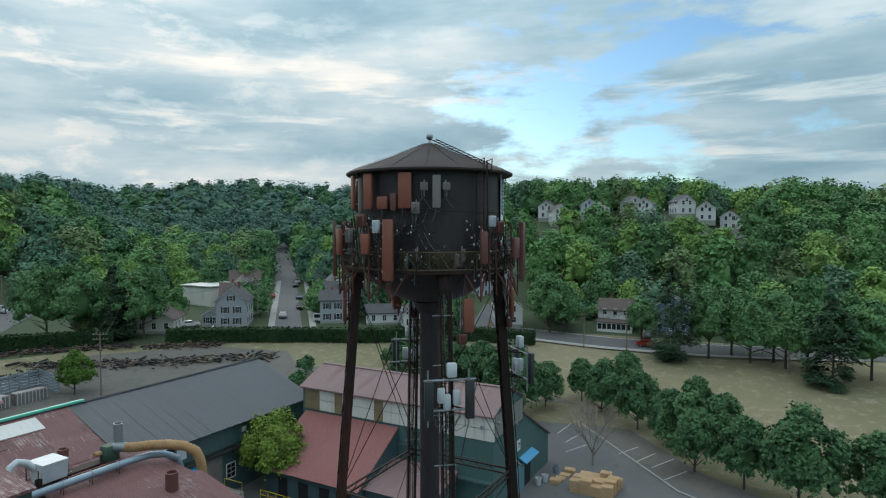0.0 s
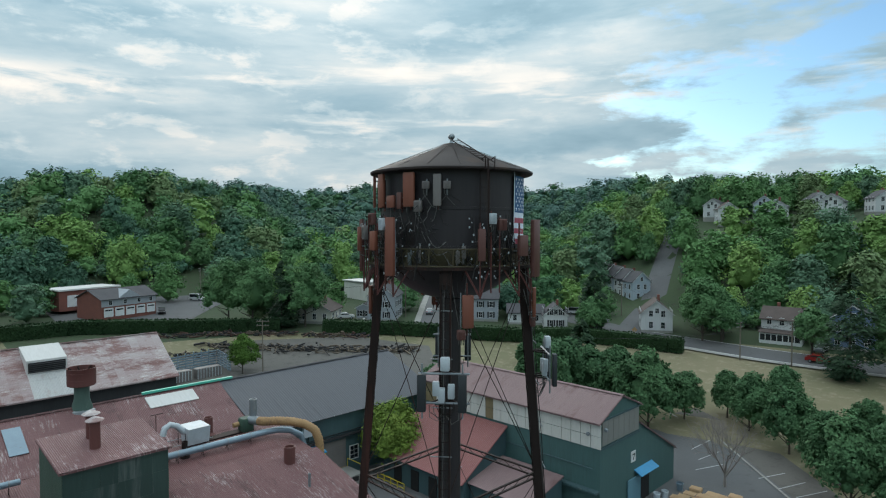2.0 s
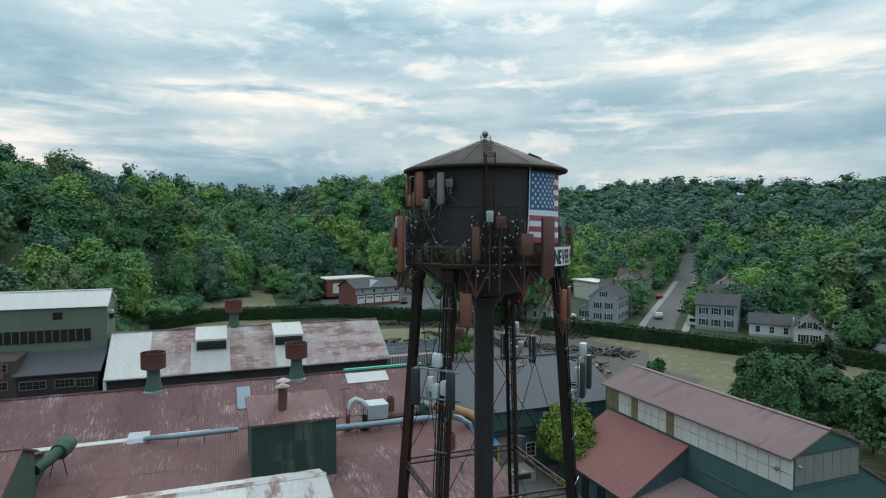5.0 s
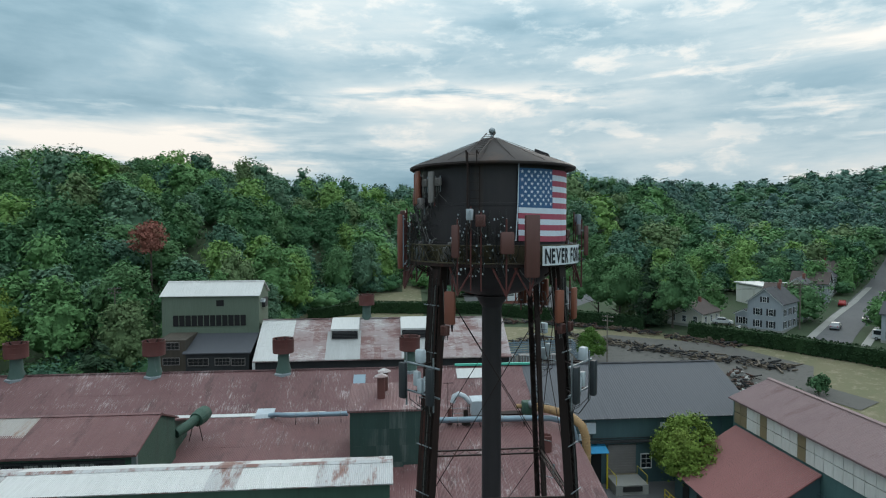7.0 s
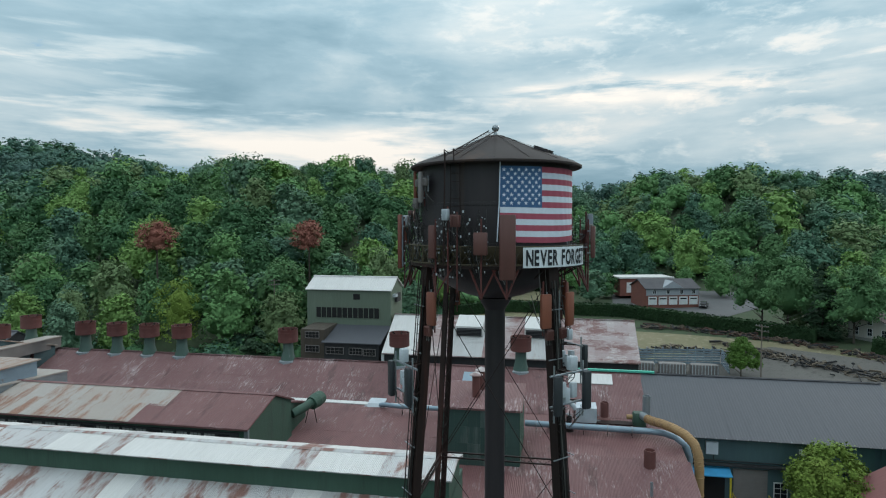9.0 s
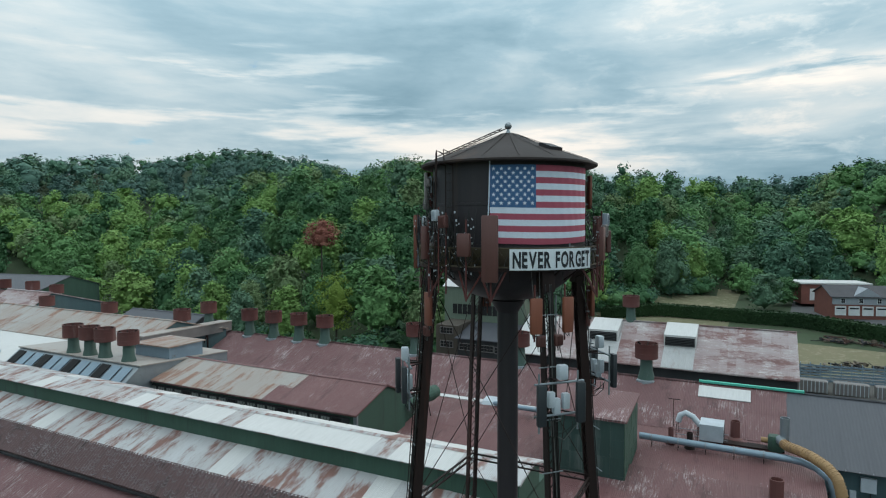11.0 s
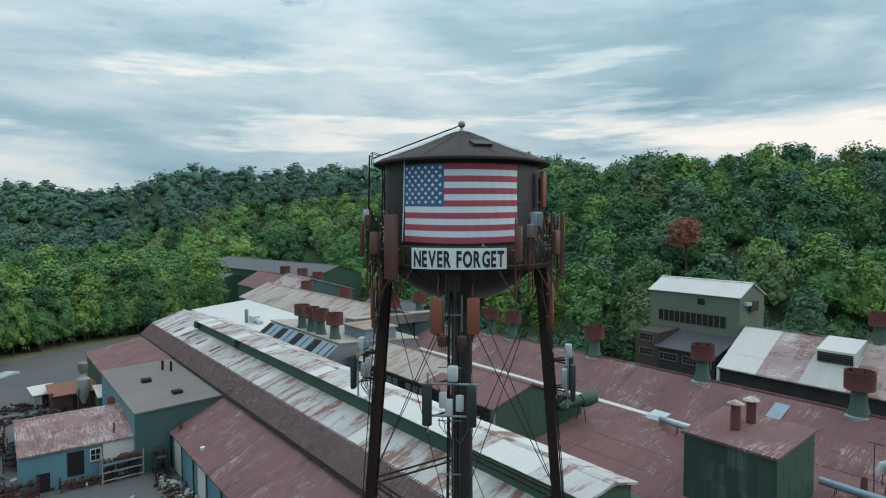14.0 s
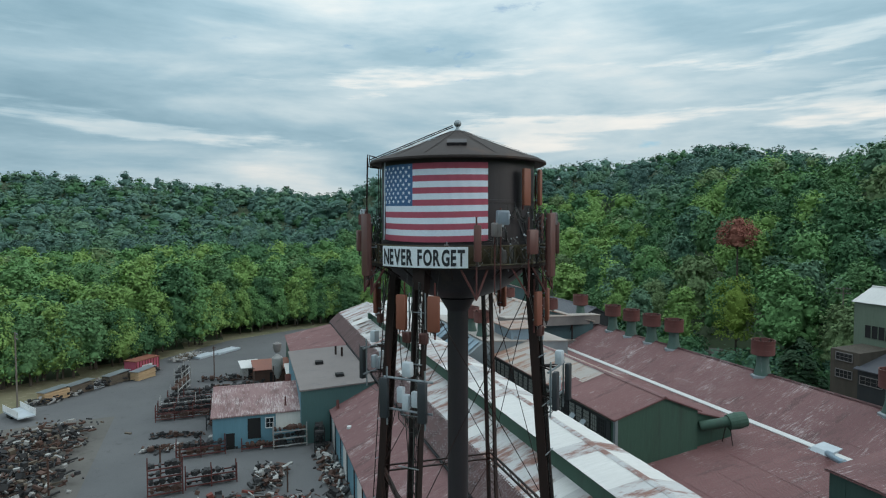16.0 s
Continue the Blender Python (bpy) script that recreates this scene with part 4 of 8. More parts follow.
def sector_mount(az):
    """A boom on a leg with charcoal panel aerials, white radios and their pipes."""
    hub, out, side = leg_at(az, 24.6), polar(az, 1, 0), polar(az + 90, 1, 0)
    th = thing("sector_mount", "steel sector frame with charcoal panels and white radios on a leg", "antenna mount", group="sector mounts")
    for z in (25.15, 24.0):
        p = Vector((hub.x, hub.y, z)) + out * 0.75
        part("boom", Shape().rod(p - side * 1.0, p + side * 1.0, 0.045, 8), STEEL, th, smooth=True)
        part("arm", Shape().bar(Vector((hub.x, hub.y, z)) + out * 0.15, p, 0.08), IRON, th)
        for s in (-0.6, 0.6):
            part("knee_brace", Shape().bar(Vector((hub.x, hub.y, z)), p + side * s, 0.05), IRON, th)
    for s in (-0.85, 0.72):
        p = Vector((hub.x, hub.y, 24.45)) + out * 1.0 + side * s
        part("panel", soft_box(pose(*p, 0, 0, az), 0.20, 0.34, 1.45), CHAR_RADOME, th, "charcoal panel antenna", True)
        part("mast_pipe", Shape().rod(p - out * 0.2 - Vector((0, 0, 1.05)), p - out * 0.2 + Vector((0, 0, 1.1)), 0.035, 8), STEEL, th)
    p = Vector((hub.x, hub.y, 25.55)) + out * 0.85 + side * 0.05
    part("top_radio", soft_box(pose(*p, 0, 0, az), 0.28, 0.36, 0.52), WHITE_BOX, th, "white radio housing", True)
    for s, z in ((-0.32, 24.55), (0.28, 24.45), (-0.1, 24.3)):
        p = Vector((hub.x, hub.y, z)) + out * 0.7 + side * s
        part("radio", soft_box(pose(*p, 0, 0, az), 0.22, 0.27, 0.56), WHITE_BOX if s else GREY_RADOME, th, "white radio housing", True)
    rr = random.Random(int(az))
    for k in range(9):
        a = Vector((hub.x, hub.y, 23.6 + rr.uniform(0, 0.5))) + out * rr.uniform(0.6, 0.95) + side * rr.uniform(-0.8, 0.7)
        b = Vector((hub.x, hub.y, 23.3 + rr.uniform(-0.3, 0.6))) + out * 0.25
        part("jumper", Shape().pipe([a, a - Vector((0, 0, 0.25)), (a + b) / 2 - Vector((0, 0, rr.uniform(0.2, 0.5))), b], 0.015, 5), CABLE if k % 3 else CABLE_PALE, th)


for az in (LEG_AZ[0], LEG_AZ[1], LEG_AZ[3]):
    sector_mount(az)


# ---- flag and banner ----
def on_tank(az0, az1, z0, z1, r, steps, ripple=0.0, sag=0.0):
    """A curved patch of cloth."""
    s = Shape()
    n = len(s.v)
    for i in range(steps + 1):
        a = az0 + (az1 - az0) * i / steps
        for j in range(3):
            z = z0 + (z1 - z0) * j / 2
            rr = r + ripple * math.sin(a * 0.9 + z * 2.1) + ripple * 0.6 * math.sin(a * 2.3 - z * 5)
            s.v.append(tuple(polar(a, rr, z - sag * math.sin(math.pi * (a - FLAG_A) / (FLAG_B - FLAG_A)) * (FLAG_TOP - z) / 2.9)))
    for i in range(steps):
        for j in range(2):
            s.f.append((n + i * 3 + j, n + (i + 1) * 3 + j, n + (i + 1) * 3 + j + 1, n + i * 3 + j + 1))
    return s


FLAG_A, FLAG_B, FLAG_TOP, FLAG_LOW = 9.0, 91.0, 33.02, 30.13
CANTON_B = FLAG_A + 0.37 * (FLAG_B - FLAG_A)
flag = thing("flag", "large striped cloth flag with a starred canton hung on the tank", "flag")
stripe_h = (FLAG_TOP - FLAG_LOW) / 13
for k in range(13):
    z1 = FLAG_TOP - k * stripe_h
    part("stripe", on_tank(CANTON_B if k < 7 else FLAG_A, FLAG_B, z1 - stripe_h, z1, TANK_R + 0.075, 40, 0.010, 0.06), FLAG_WHITE if k % 2 else FLAG_RED, flag, "white stripe" if k % 2 else "red stripe", True)
canton = part("canton", on_tank(FLAG_A, CANTON_B, FLAG_TOP - 7 * stripe_h, FLAG_TOP, TANK_R + 0.076, 30, 0.010, 0.06), FLAG_BLUE, flag, "blue canton with white stars", True)
star = Shape()
star.v = [(0, math.sin(radians(36 * i)) * (0.088 if i % 2 == 0 else 0.036), math.cos(radians(36 * i)) * (0.088 if i % 2 == 0 else 0.036)) for i in range(10)]
star.v.append((0.006, 0, 0))
star.f = [(10, i, (i + 1) % 10) for i in range(10)]
star_mesh = star.mesh("star", FLAG_WHITE)
for row in range(9):
    for col in range(6 if row % 2 == 0 else 5):
        a = FLAG_A + (CANTON_B - FLAG_A) * (col + (0.5 if row % 2 == 0 else 1.0)) / 6
        z = FLAG_TOP - 7 * stripe_h * (row + 0.9) / 9.8
        part("star", star_mesh, None, canton, at=pose(*polar(a, TANK_R + 0.105, z), 0, 0, a))
part("hoist_rope", Shape().pipe([polar(FLAG_A, TANK_R + 0.09, FLAG_TOP + 0.15), polar(FLAG_A - 0.6, TANK_R + 0.10, 31.6), polar(FLAG_A - 2.0, TANK_R + 0.10, FLAG_LOW)], 0.022, 6), FLAG_WHITE, flag, "white hoist rope")

BAN_A, BAN_B, BAN_R, BAN_LOW, BAN_TOP = 21.8, 76.4, 3.79, 29.16, 29.93
banner = thing("banner", "white vinyl banner lettered NEVER FORGET tied to the railing", "banner")
cloth = Shape()
for i in range(33):
    a = BAN_A + (BAN_B - BAN_A) * i / 32
    cloth.v += [tuple(polar(a, BAN_R + 0.008 * math.sin(a), z)) for z in (BAN_LOW, BAN_TOP)]
    cloth.v += [tuple(polar(a, BAN_R - 0.012 + 0.008 * math.sin(a), z)) for z in (BAN_LOW, BAN_TOP)]
for i in range(32):
    n, m = i * 4, i * 4 + 4
    cloth.f += [(n, m, m + 1, n + 1), (n + 2, n + 3, m + 3, m + 2), (n, n + 2, m + 2, m), (n + 1, m + 1, m + 3, n + 3)]
cloth.f += [(0, 1, 3, 2), (128, 130, 131, 129)]
part("cloth", cloth, BANNER, banner, smooth=True)


def letters(text, parent, width, height, place, mat, bold=0.02, gap=1.0):
    """Lays upright letters one by one; place(u, v) gives the spot for u along and v up, in metres."""
    glyphs, x = [], 0.0
    for ch in text:
        if ch == " ":
            x += 0.36
            continue
        c = bpy.data.curves.new("letter", "FONT")
        c.body, c.offset, c.resolution_u = ch, bold, 3
        tmp = bpy.data.objects.new("letter", c)
        scene.collection.objects.link(tmp)
        me = bpy.data.meshes.new_from_object(tmp.evaluated_get(bpy.context.evaluated_depsgraph_get()))
        bpy.data.objects.remove(tmp)
        xs = [v.co.x for v in me.vertices]
        glyphs.append((me, x - min(xs), min(xs), max(xs)))
        x += max(xs) - min(xs) + 0.10 * gap
    total = x - 0.10 * gap
    for me, shift, lo, hi in glyphs:
        me.name = "letter"
        ys = [v.co.y for v in me.vertices]
        b = bmesh.new()
        b.from_mesh(me)
        bmesh.ops.subdivide_edges(b, edges=[e for e in b.edges if e.calc_length() > 0.3], cuts=1)
        for v in b.verts:
            v.co = place((v.co.x + shift) / total * width, (v.co.y - 0.0) / 0.70 * height)
        b.to_mesh(me)
        b.free()
        me.materials.clear()
        me.materials.append(mat)
        ob = new("letter", me)
        ob.parent = parent


B_ARC = radians(BAN_B - BAN_A) * BAN_R
letters("NEVER FORGET", banner, B_ARC - 0.22, 0.56, lambda u, v: polar(BAN_A + math.degrees((0.11 + u) / BAN_R), BAN_R + 0.02, BAN_LOW + 0.10 + v), INK, 0.035)

# ---- factory buildings ----
def hall(name, label, axis, outline, a, b, mat, category="building"):
    th = thing(name, label, category)
    part("wall", Shape().prism(outline, axis, a, b), mat, th)
    return th


def roof_on(th, axis, slopes, a, b, mat, w=1.1, rows=3, ribs=7, pick=None, seed=1, over=0.35, label="", sheets=True, cap=True, depth=0.035):
    """Underlay, ridge cap and sheets on slopes given as (top, foot) pairs of (u, z)."""
    s = Shape()
    for top, foot in slopes:
        d = Vector((foot[0] - top[0], foot[1] - top[1])).normalized()
        foot2 = (foot[0] + d.x * over, foot[1] + d.y * over)
        s.prism([(top[0], top[1] + 0.03), (foot2[0], foot2[1] + 0.03), (foot2[0], foot2[1] - 0.09), (top[0], top[1] - 0.09)], axis, a - 0.25, b + 0.25)
    if cap:
        (u, z) = slopes[0][0]
        s.prism([(u - 0.3, z + 0.06), (u, z + 0.16), (u + 0.3, z + 0.06)], axis, a - 0.25, b + 0.25)
    r = part("roof", s, mat, th, label)
    if sheets:
        for i, (top, foot) in enumerate(slopes):
            d = Vector((foot[0] - top[0], foot[1] - top[1])).normalized()
            sheet_roof(r, axis, top, (foot[0] + d.x * over, foot[1] + d.y * over), a - 0.2, b + 0.2, mat, w, rows, ribs, pick=pick, seed=seed + i, depth=depth)
    return r


def window(parent, x, y, z, w, h, facing, glass=None, panes=(2, 2), trim=None, shutters=False, name="window"):
    """A window set in a wall; facing is the bearing of the wall's outer side."""
    m = pose(x, y, z, 0, 0, facing)
    win = part(name, Shape().block(m @ pose(0.0, 0, 0), 0.08, w, h), glass or GLASS, parent)
    fr = Shape()
    for sy in (-1, 1):
        fr.block(m @ pose(0.03, sy * (w / 2 + 0.04), 0), 0.12, 0.09, h + 0.18)
    for sz in (-1, 1):
        fr.block(m @ pose(0.03, 0, sz * (h / 2 + 0.05)), 0.12 + (0.08 if sz < 0 else 0), w, 0.1)
    for k in range(1, panes[0]):
        fr.block(m @ pose(0.03, -w / 2 + w * k / panes[0], 0), 0.06, 0.04, h)
    for k in range(1, panes[1]):
        fr.block(m @ pose(0.03, 0, -h / 2 + h * k / panes[1]), 0.06, w, 0.04)
    part("window_frame", fr, trim or WHITE_PAINT, win)
    if shutters:
        for sy in (-1, 1):
            part("shutter", Shape().block(m @ pose(0.05, sy * (w / 2 + 0.32), 0), 0.06, 0.42, h + 0.1), SHUTTER, win)
    return win


def ventilator(x, y, base, top=16.3, r=1.34, label="squat red drum ventilator on a flared green base"):
    """A drum cowl on a flared neck astride the ridge."""
    th = thing("roof_ventilator", label, "ventilator", (x, y, 0), group="roof ventilators")
    h = 1.36 * r
    part("neck", Shape().lathe([(0.88 * r, base - 0.75), (0.55 * r, base + 0.9), (0.52 * r, top - h)], 20), DRUM_GREEN, th, "flared grey green neck", True)
    part("flashing", Shape().lathe([(1.05 * r, base - 0.62), (1.0 * r, base - 0.25), (0.8 * r, base - 0.15)], 8), STEEL, th)
    part("drum", Shape().lathe([(0.50 * r, top - h - 0.05), (r - 0.06, top - h), (r, top - h + 0.05), (r, top - 0.05), (r + 0.04, top), (r - 0.05, top), (r - 0.08, top - 0.8 * h), (0.0, top - 0.8 * h)], 28), DRUM_RED, th, "rusty red drum", True)
    for k in range(2):
        z = top - h + 0.34 * h + 0.40 * h * k
        part("hoop", Shape().lathe([(r, z - 0.03), (r + 0.012, z - 0.02), (r + 0.012, z + 0.02), (r, z + 0.03)], 28), DRUM_RED, th)
    for k in range(6):
        part("inner_vane", Shape().bar(Vector((0.15 * r * math.cos(k * 1.047), 0.15 * r * math.sin(k * 1.047), top - 0.5 * h)), Vector((0.93 * r * math.cos(k * 1.047), 0.93 * r * math.sin(k * 1.047), top - 0.08)), 0.06, 0.25), IRON, th)
    return th


def stack(x, y, z0, z1, r, mat, label, cowl=False):
    th = thing("roof_stack", label, "roof stack", (x, y, 0), group="roof stacks")
    part("pipe", Shape().lathe([(r, z0), (r, z1), (r * 0.85, z1), (r * 0.85, z1 - 0.3), (0, z1 - 0.3)], 16), mat, th, smooth=True)
    part("flashing", Shape().lathe([(r * 1.9, z0 - 0.1), (r * 1.6, z0 + 0.1), (r, z0 + 0.25)], 16), mat, th, smooth=True)
    if cowl:
        part("cowl", Shape().lathe([(r * 1.75, z1 + 0.10), (r * 1.7, z1 + 0.15), (0.0, z1 + 0.50)], 14), PINK_X, th, "pale rusty conical cowl")
        part("stay", Shape().bar((r * 0.9, 0, z1 - 0.05), (r * 1.2, 0, z1 + 0.2), 0.04).bar((-r * 0.9, 0, z1 - 0.05), (-r * 1.2, 0, z1 + 0.2), 0.04), STEEL, th)
    return th


RX, RZ, VX, VZ = -51.5, 12.15, -43.5, 8.75     # main ridge and the break of its east slope
main_hall = hall("main_hall", "long factory hall with a red sheet iron roof and drum ventilators", "y", [(-61, 0), (-61, 8.4), (RX, RZ), (VX, VZ), (-34, 7.35), (-34, 0)], -71, 13, GREEN, "factory hall")
part("aisle_wall", Shape().prism([(-34.02, 0), (-34.02, 7.3), (-26, 6.22), (-26, 0)], "y", -71, -3.1), GREEN, main_hall)
roof_on(main_hall, "y", [((RX, RZ), (VX, VZ))], -71, 12.7, RED_X, 1.12, 4, seed=3, over=0.0, label="red painted sheet iron roof with pale flaking")
roof_on(main_hall, "y", [((RX, RZ), (-61, 8.4))], -71, 12.7, RED_X, sheets=False)
low_roof = roof_on(main_hall, "y", [((VX, VZ - 0.02), (-26, 6.33))], -71, -0.5, RED_PLAIN_X, 1.35, 5, 8, seed=7, over=0.1, cap=False, label="lower red sheet iron roof")
part("gutter_strip", Shape().prism([(VX - 0.35, VZ + 0.30), (VX + 0.15, VZ + 0.13), (VX + 0.15, VZ + 0.05), (VX - 0.35, VZ + 0.2)], "y", -71, -12), WHITE_ROOF, main_hall, "pale flashing strip along the break of the roof")
roof_on(main_hall, "y", [((VX, VZ - 0.02), (-34, 7.45))], -0.5, 15.0, RED_PLAIN_X, 1.2, 3, 8, seed=9, over=0.0, cap=False)
part("patch_sheet", Shape().block(pose(-48.2, -8.3, 10.95, 0, 23, 0), 4.0, 1.5, 0.04), DUCT_BLUE, main_hall, "pale blue patch sheet")
part("skylight", Shape().block(pose(-49.9, 6.7, 11.62, 0, 23, 0), 2.0, 5.3, 0.10), WHITE_ROOF, main_hall, "white translucent roof light")
part("ridge_trim", Shape().box(RX - 0.15, 4.0, RZ + 0.12, RX + 0.25, 14.5, RZ + 0.36), MINT, main_hall, "mint green ridge trim")
for y in (-1.9, -18.0, -33.9, -50.2, -55.4, -60.7, -66.0):
    ventilator(RX + 0.1, y, RZ)
ventilator(-49.5, -73.5, 13.5, 17.3)

# grey roofed hall with the loading dock
grey_hall = hall("dock_hall", "teal loading dock hall with a dark grey standing seam roof", "y", [(-61, 0), (-61, 8.4), (RX, RZ - 0.1), (-41.9, 8.15), (-41.9, 0)], 13.0, 39.3, TEAL_WORN, "factory hall")
roof_on(grey_hall, "y", [((RX, RZ), (-41.5, 8.15))], 13.0, 39.3, SLATE, 0.62, 1, 2, seed=4, over=0.3, label="dark grey standing seam roof", depth=0.012)
roof_on(grey_hall, "y", [((RX, RZ), (-61, 8.4))], 13.0, 39.3, SLATE, sheets=False)
part("ledge", Shape().box(-41.9, 15.5, 5.05, -41.3, 39.0, 5.25), BLACK_WALL, grey_hall, "dark ledge along the wall")
part("conduit", Shape().rod((-41.75, 15.5, 5.5), (-41.75, 30, 5.5), 0.06, 6).rod((-41.75, 19.2, 5.5), (-41.75, 19.2, 7.0), 0.05, 6), BLACK_WALL, grey_hall)
roll = part("roll_door", Shape().box(-41.95, 21.2, 1.2, -41.8, 24.6, 4.7), GREY_RADOME, grey_hall, "pale roll-up dock door")
for k in range(11):
    part("slat", Shape().box(-41.82, 21.25, 1.25 + k * 0.31, -41.77, 24.55, 1.53 + k * 0.31), GREY_RADOME, roll)
part("door_sill", Shape().box(-41.85, 21.2, 0.9, -41.6, 24.6, 1.2), OCHRE, grey_hall)
part("open_bay", Shape().box(-41.95, 16.6, 0, -41.82, 20.4, 4.2), DARK, grey_hall, "dark open bay")
aw = part("awning", Shape().prism([(-41.9, 4.85), (-40.3, 4.35), (-40.3, 4.25), (-41.9, 4.7)], "y", 16.2, 20.8), AWNING, grey_hall, "bright blue awning over the bay")
for y in (16.4, 20.6):
    part("awning_post", Shape().box(-40.5, y - 0.08, 0, -40.34, y + 0.08, 4.3), YELLOW if y > 18 else IRON, aw)
part("meter_box", Shape().box(-41.9, 18.4, 6.2, -41.5, 19.6, 7.5), WHITE_BOX, grey_hall, "pale meter box")
part("small_box", Shape().box(-41.9, 17.6, 5.4, -41.6, 18.1, 6.1), WHITE_BOX, grey_hall)
part("notice", Shape().box(-41.88, 27.6, 6.6, -41.82, 28.3, 7.2), WHITE_PAINT, grey_hall)
window(grey_hall, -41.9, 25.9, 2.6, 1.2, 1.6, 0, panes=(2, 3))
for y in (14.8, 30.5, 33.5, 36.5):
    part("wall_panel", Shape().box(-41.9, y - 1.2, 5.4, -41.84, y + 1.2, 7.9), TEAL if y > 31 else TEAL_WORN, grey_hall)
for k in range(24):
    part("gutter_hook", Shape().box(-41.3, 14 + k * 1.05, 7.98, -41.15, 14.1 + k * 1.05, 8.1), STEEL, grey_hall)
dock = thing("loading_dock", "concrete loading platform with bumpers and yellow guard rails", "loading dock")
part("platform", Shape().box(-41.8, 21.0, 0, -38.6, 24.8, 1.15), CONCRETE, dock)
part("bumper", Shape().box(-38.6, 21.8, 0.5, -38.4, 24.0, 1.05), RUBBER, dock, "black dock bumper")
for y in (21.1, 24.7):
    part("guard_rail", Shape().pipe([(-41.6, y, 1.15), (-41.6, y, 2.15), (-38.8, y, 2.15), (-38.8, y, 1.15)], 0.04, 6), YELLOW, dock, "yellow guard rail")

# ribbed red roof over the bay beside the dock
bay = hall("side_bay", "low ribbed metal roofed bay beside the main hall", "y", [(-34, 0), (-34, 7.9), (-21.5, 4.6), (-21.5, 0)], -3.0, 15.0, GREEN_PATCHED, "factory building")
roof_on(bay, "y", [((-34, 7.95), (-21.5, 4.65))], -3.0, 15.0, RED_X, 0.95, 3, 8, seed=11, over=0.4, label="pale streaked red ribbed roof", cap=False)
stack(-33.0, 11.4, 7.2, 9.3, 0.55, DRUM_RED, "short red stack on a green base", False)
stack(-28.9, 11.0, 6.4, 7.9, 0.13, STEEL, "thin grey vent pipe on the roof")

# penthouse
PX, PZ, PY0, PY1 = -31.5, 12.8, -8.4, -0.8
pent = hall("penthouse", "dark green sheet clad penthouse rising through the roof", "y", [(-38.3, 5), (-38.3, 13.55), (PX, PZ), (PX, 5)], PY0, PY1, GREEN, "factory building")
roof_on(pent, "y", [((-38.4, 13.6), (PX, PZ))], PY0, PY1, RED_X, 1.05, 2, 7, seed=13, over=0.25, label="worn red sheet roof of the penthouse", cap=False)
for i in range(6):
    for j in range(4):
        part("wall_sheet", Shape().box(PX, PY0 + 0.02 + i * 1.26, 6.0 + j * 1.66, PX + 0.03 + 0.014 * ((i + j) % 2), PY0 + 0.012 + (i + 1) * 1.26, 6.0 + (j + 1) * 1.66 - 0.006), GREEN_PATCHED, pent)
for j in range(4):
    for i in range(6):
        part("wall_sheet", Shape().box(-38.25 + i * 1.12, PY1, 6.0 + j * 1.66, -38.256 + (i + 1) * 1.12, PY1 + 0.03 + 0.014 * ((i + j) % 2), 6.0 + (j + 1) * 1.66 - 0.006), GREEN, pent)
stack(-34.3, -5.4, 12.9, 15.3, 0.40, DRUM_RED, "rusty red stack with a dark conical cowl", True)
stack(-36.4, -5.1, 13.1, 15.3, 0.40, DRUM_RED, "rusty red stack with a dark conical cowl", True)
stack(-40.3, 2.2, 8.6, 10.0, 0.25, DRUM_RED, "rusty red stack on the red roof")
stack(-40.0, 4.0, 8.4, 9.9, 0.28, IRON, "dark stack standing on the roof")
stack(-43.6, 8.0, 8.7, 10.6, 0.45, DRUM_RED, "rusty red stack on the red roof")

# ducts over the roof
duct = thing("blue_duct", "blue grey ventilation duct running along the roof on stands", "duct")
path = [(-43.2, -18.2, 8.95), (-42.6, -17.4, 9.2), (-41.6, -16.4, 9.45), (-41.3, -15.5, 9.5), (-41.3, -9.2, 9.5)]
part("west_run", Shape().pipe(path, 0.27, 12), DUCT_BLUE, duct, smooth=True)
part("east_run", Shape().pipe([(-39.3, -0.7, 9.1), (-39.3, 12.4, 9.0), (-39.0, 13.6, 9.0), (-38.3, 14.6, 8.9), (-37.7, 15.6, 8.3), (-37.6, 15.9, 7.2), (-37.6, 15.9, 1.0)], 0.33, 12), DUCT_BLUE, duct, smooth=True)
for y in (-15, -12.5, -10, 0.5, 3, 5.5, 8, 10.5):
    x = -41.3 if y < -5 else -39.3
    part("clamp", Shape().lathe([(0.30 if y < -5 else 0.36, -0.06), (0.33 if y < -5 else 0.39, 0), (0.30 if y < -5 else 0.36, 0.06)], 12), STEEL, duct, at=pose(x, y, 9.5 if y < -5 else 9.05, 90, 0, 0))
    part("stand", Shape().bar((x - 0.3, y, 8.2), (x, y, 9.2), 0.05).bar((x + 0.3, y, 8.0), (x, y, 9.2), 0.05), IRON, duct)
hood = thing("duct_hood", "pale metal intake hood where the duct meets the roof", "roof hood")
part("hood", Shape().prism([(-44.6, 8.6), (-44.6, 9.35), (-43.2, 9.1), (-42.7, 8.5)], "y", -19.8, -17.8), WHITE_BOX, hood)
part("flashing", Shape().block(pose(-43.6, -18.8, 8.85, 0, 14, 0), 3.0, 2.8, 0.06), STEEL, hood)
tan = thing("tan_duct", "fat tan wrapped duct bending down to the yard", "duct")
part("duct_run", Shape().pipe([(-40.6, 12.2, 9.9), (-39.6, 12.6, 10.0), (-38.6, 13.4, 10.1), (-37.4, 14.3, 10.1), (-36.2, 15.2, 9.9), (-35.4, 15.9, 9.3), (-35.1, 16.2, 8.3), (-35.0, 16.3, 6.8), (-35.0, 16.3, 1.0)], 0.44, 14), DUCT_TAN, tan, smooth=True)
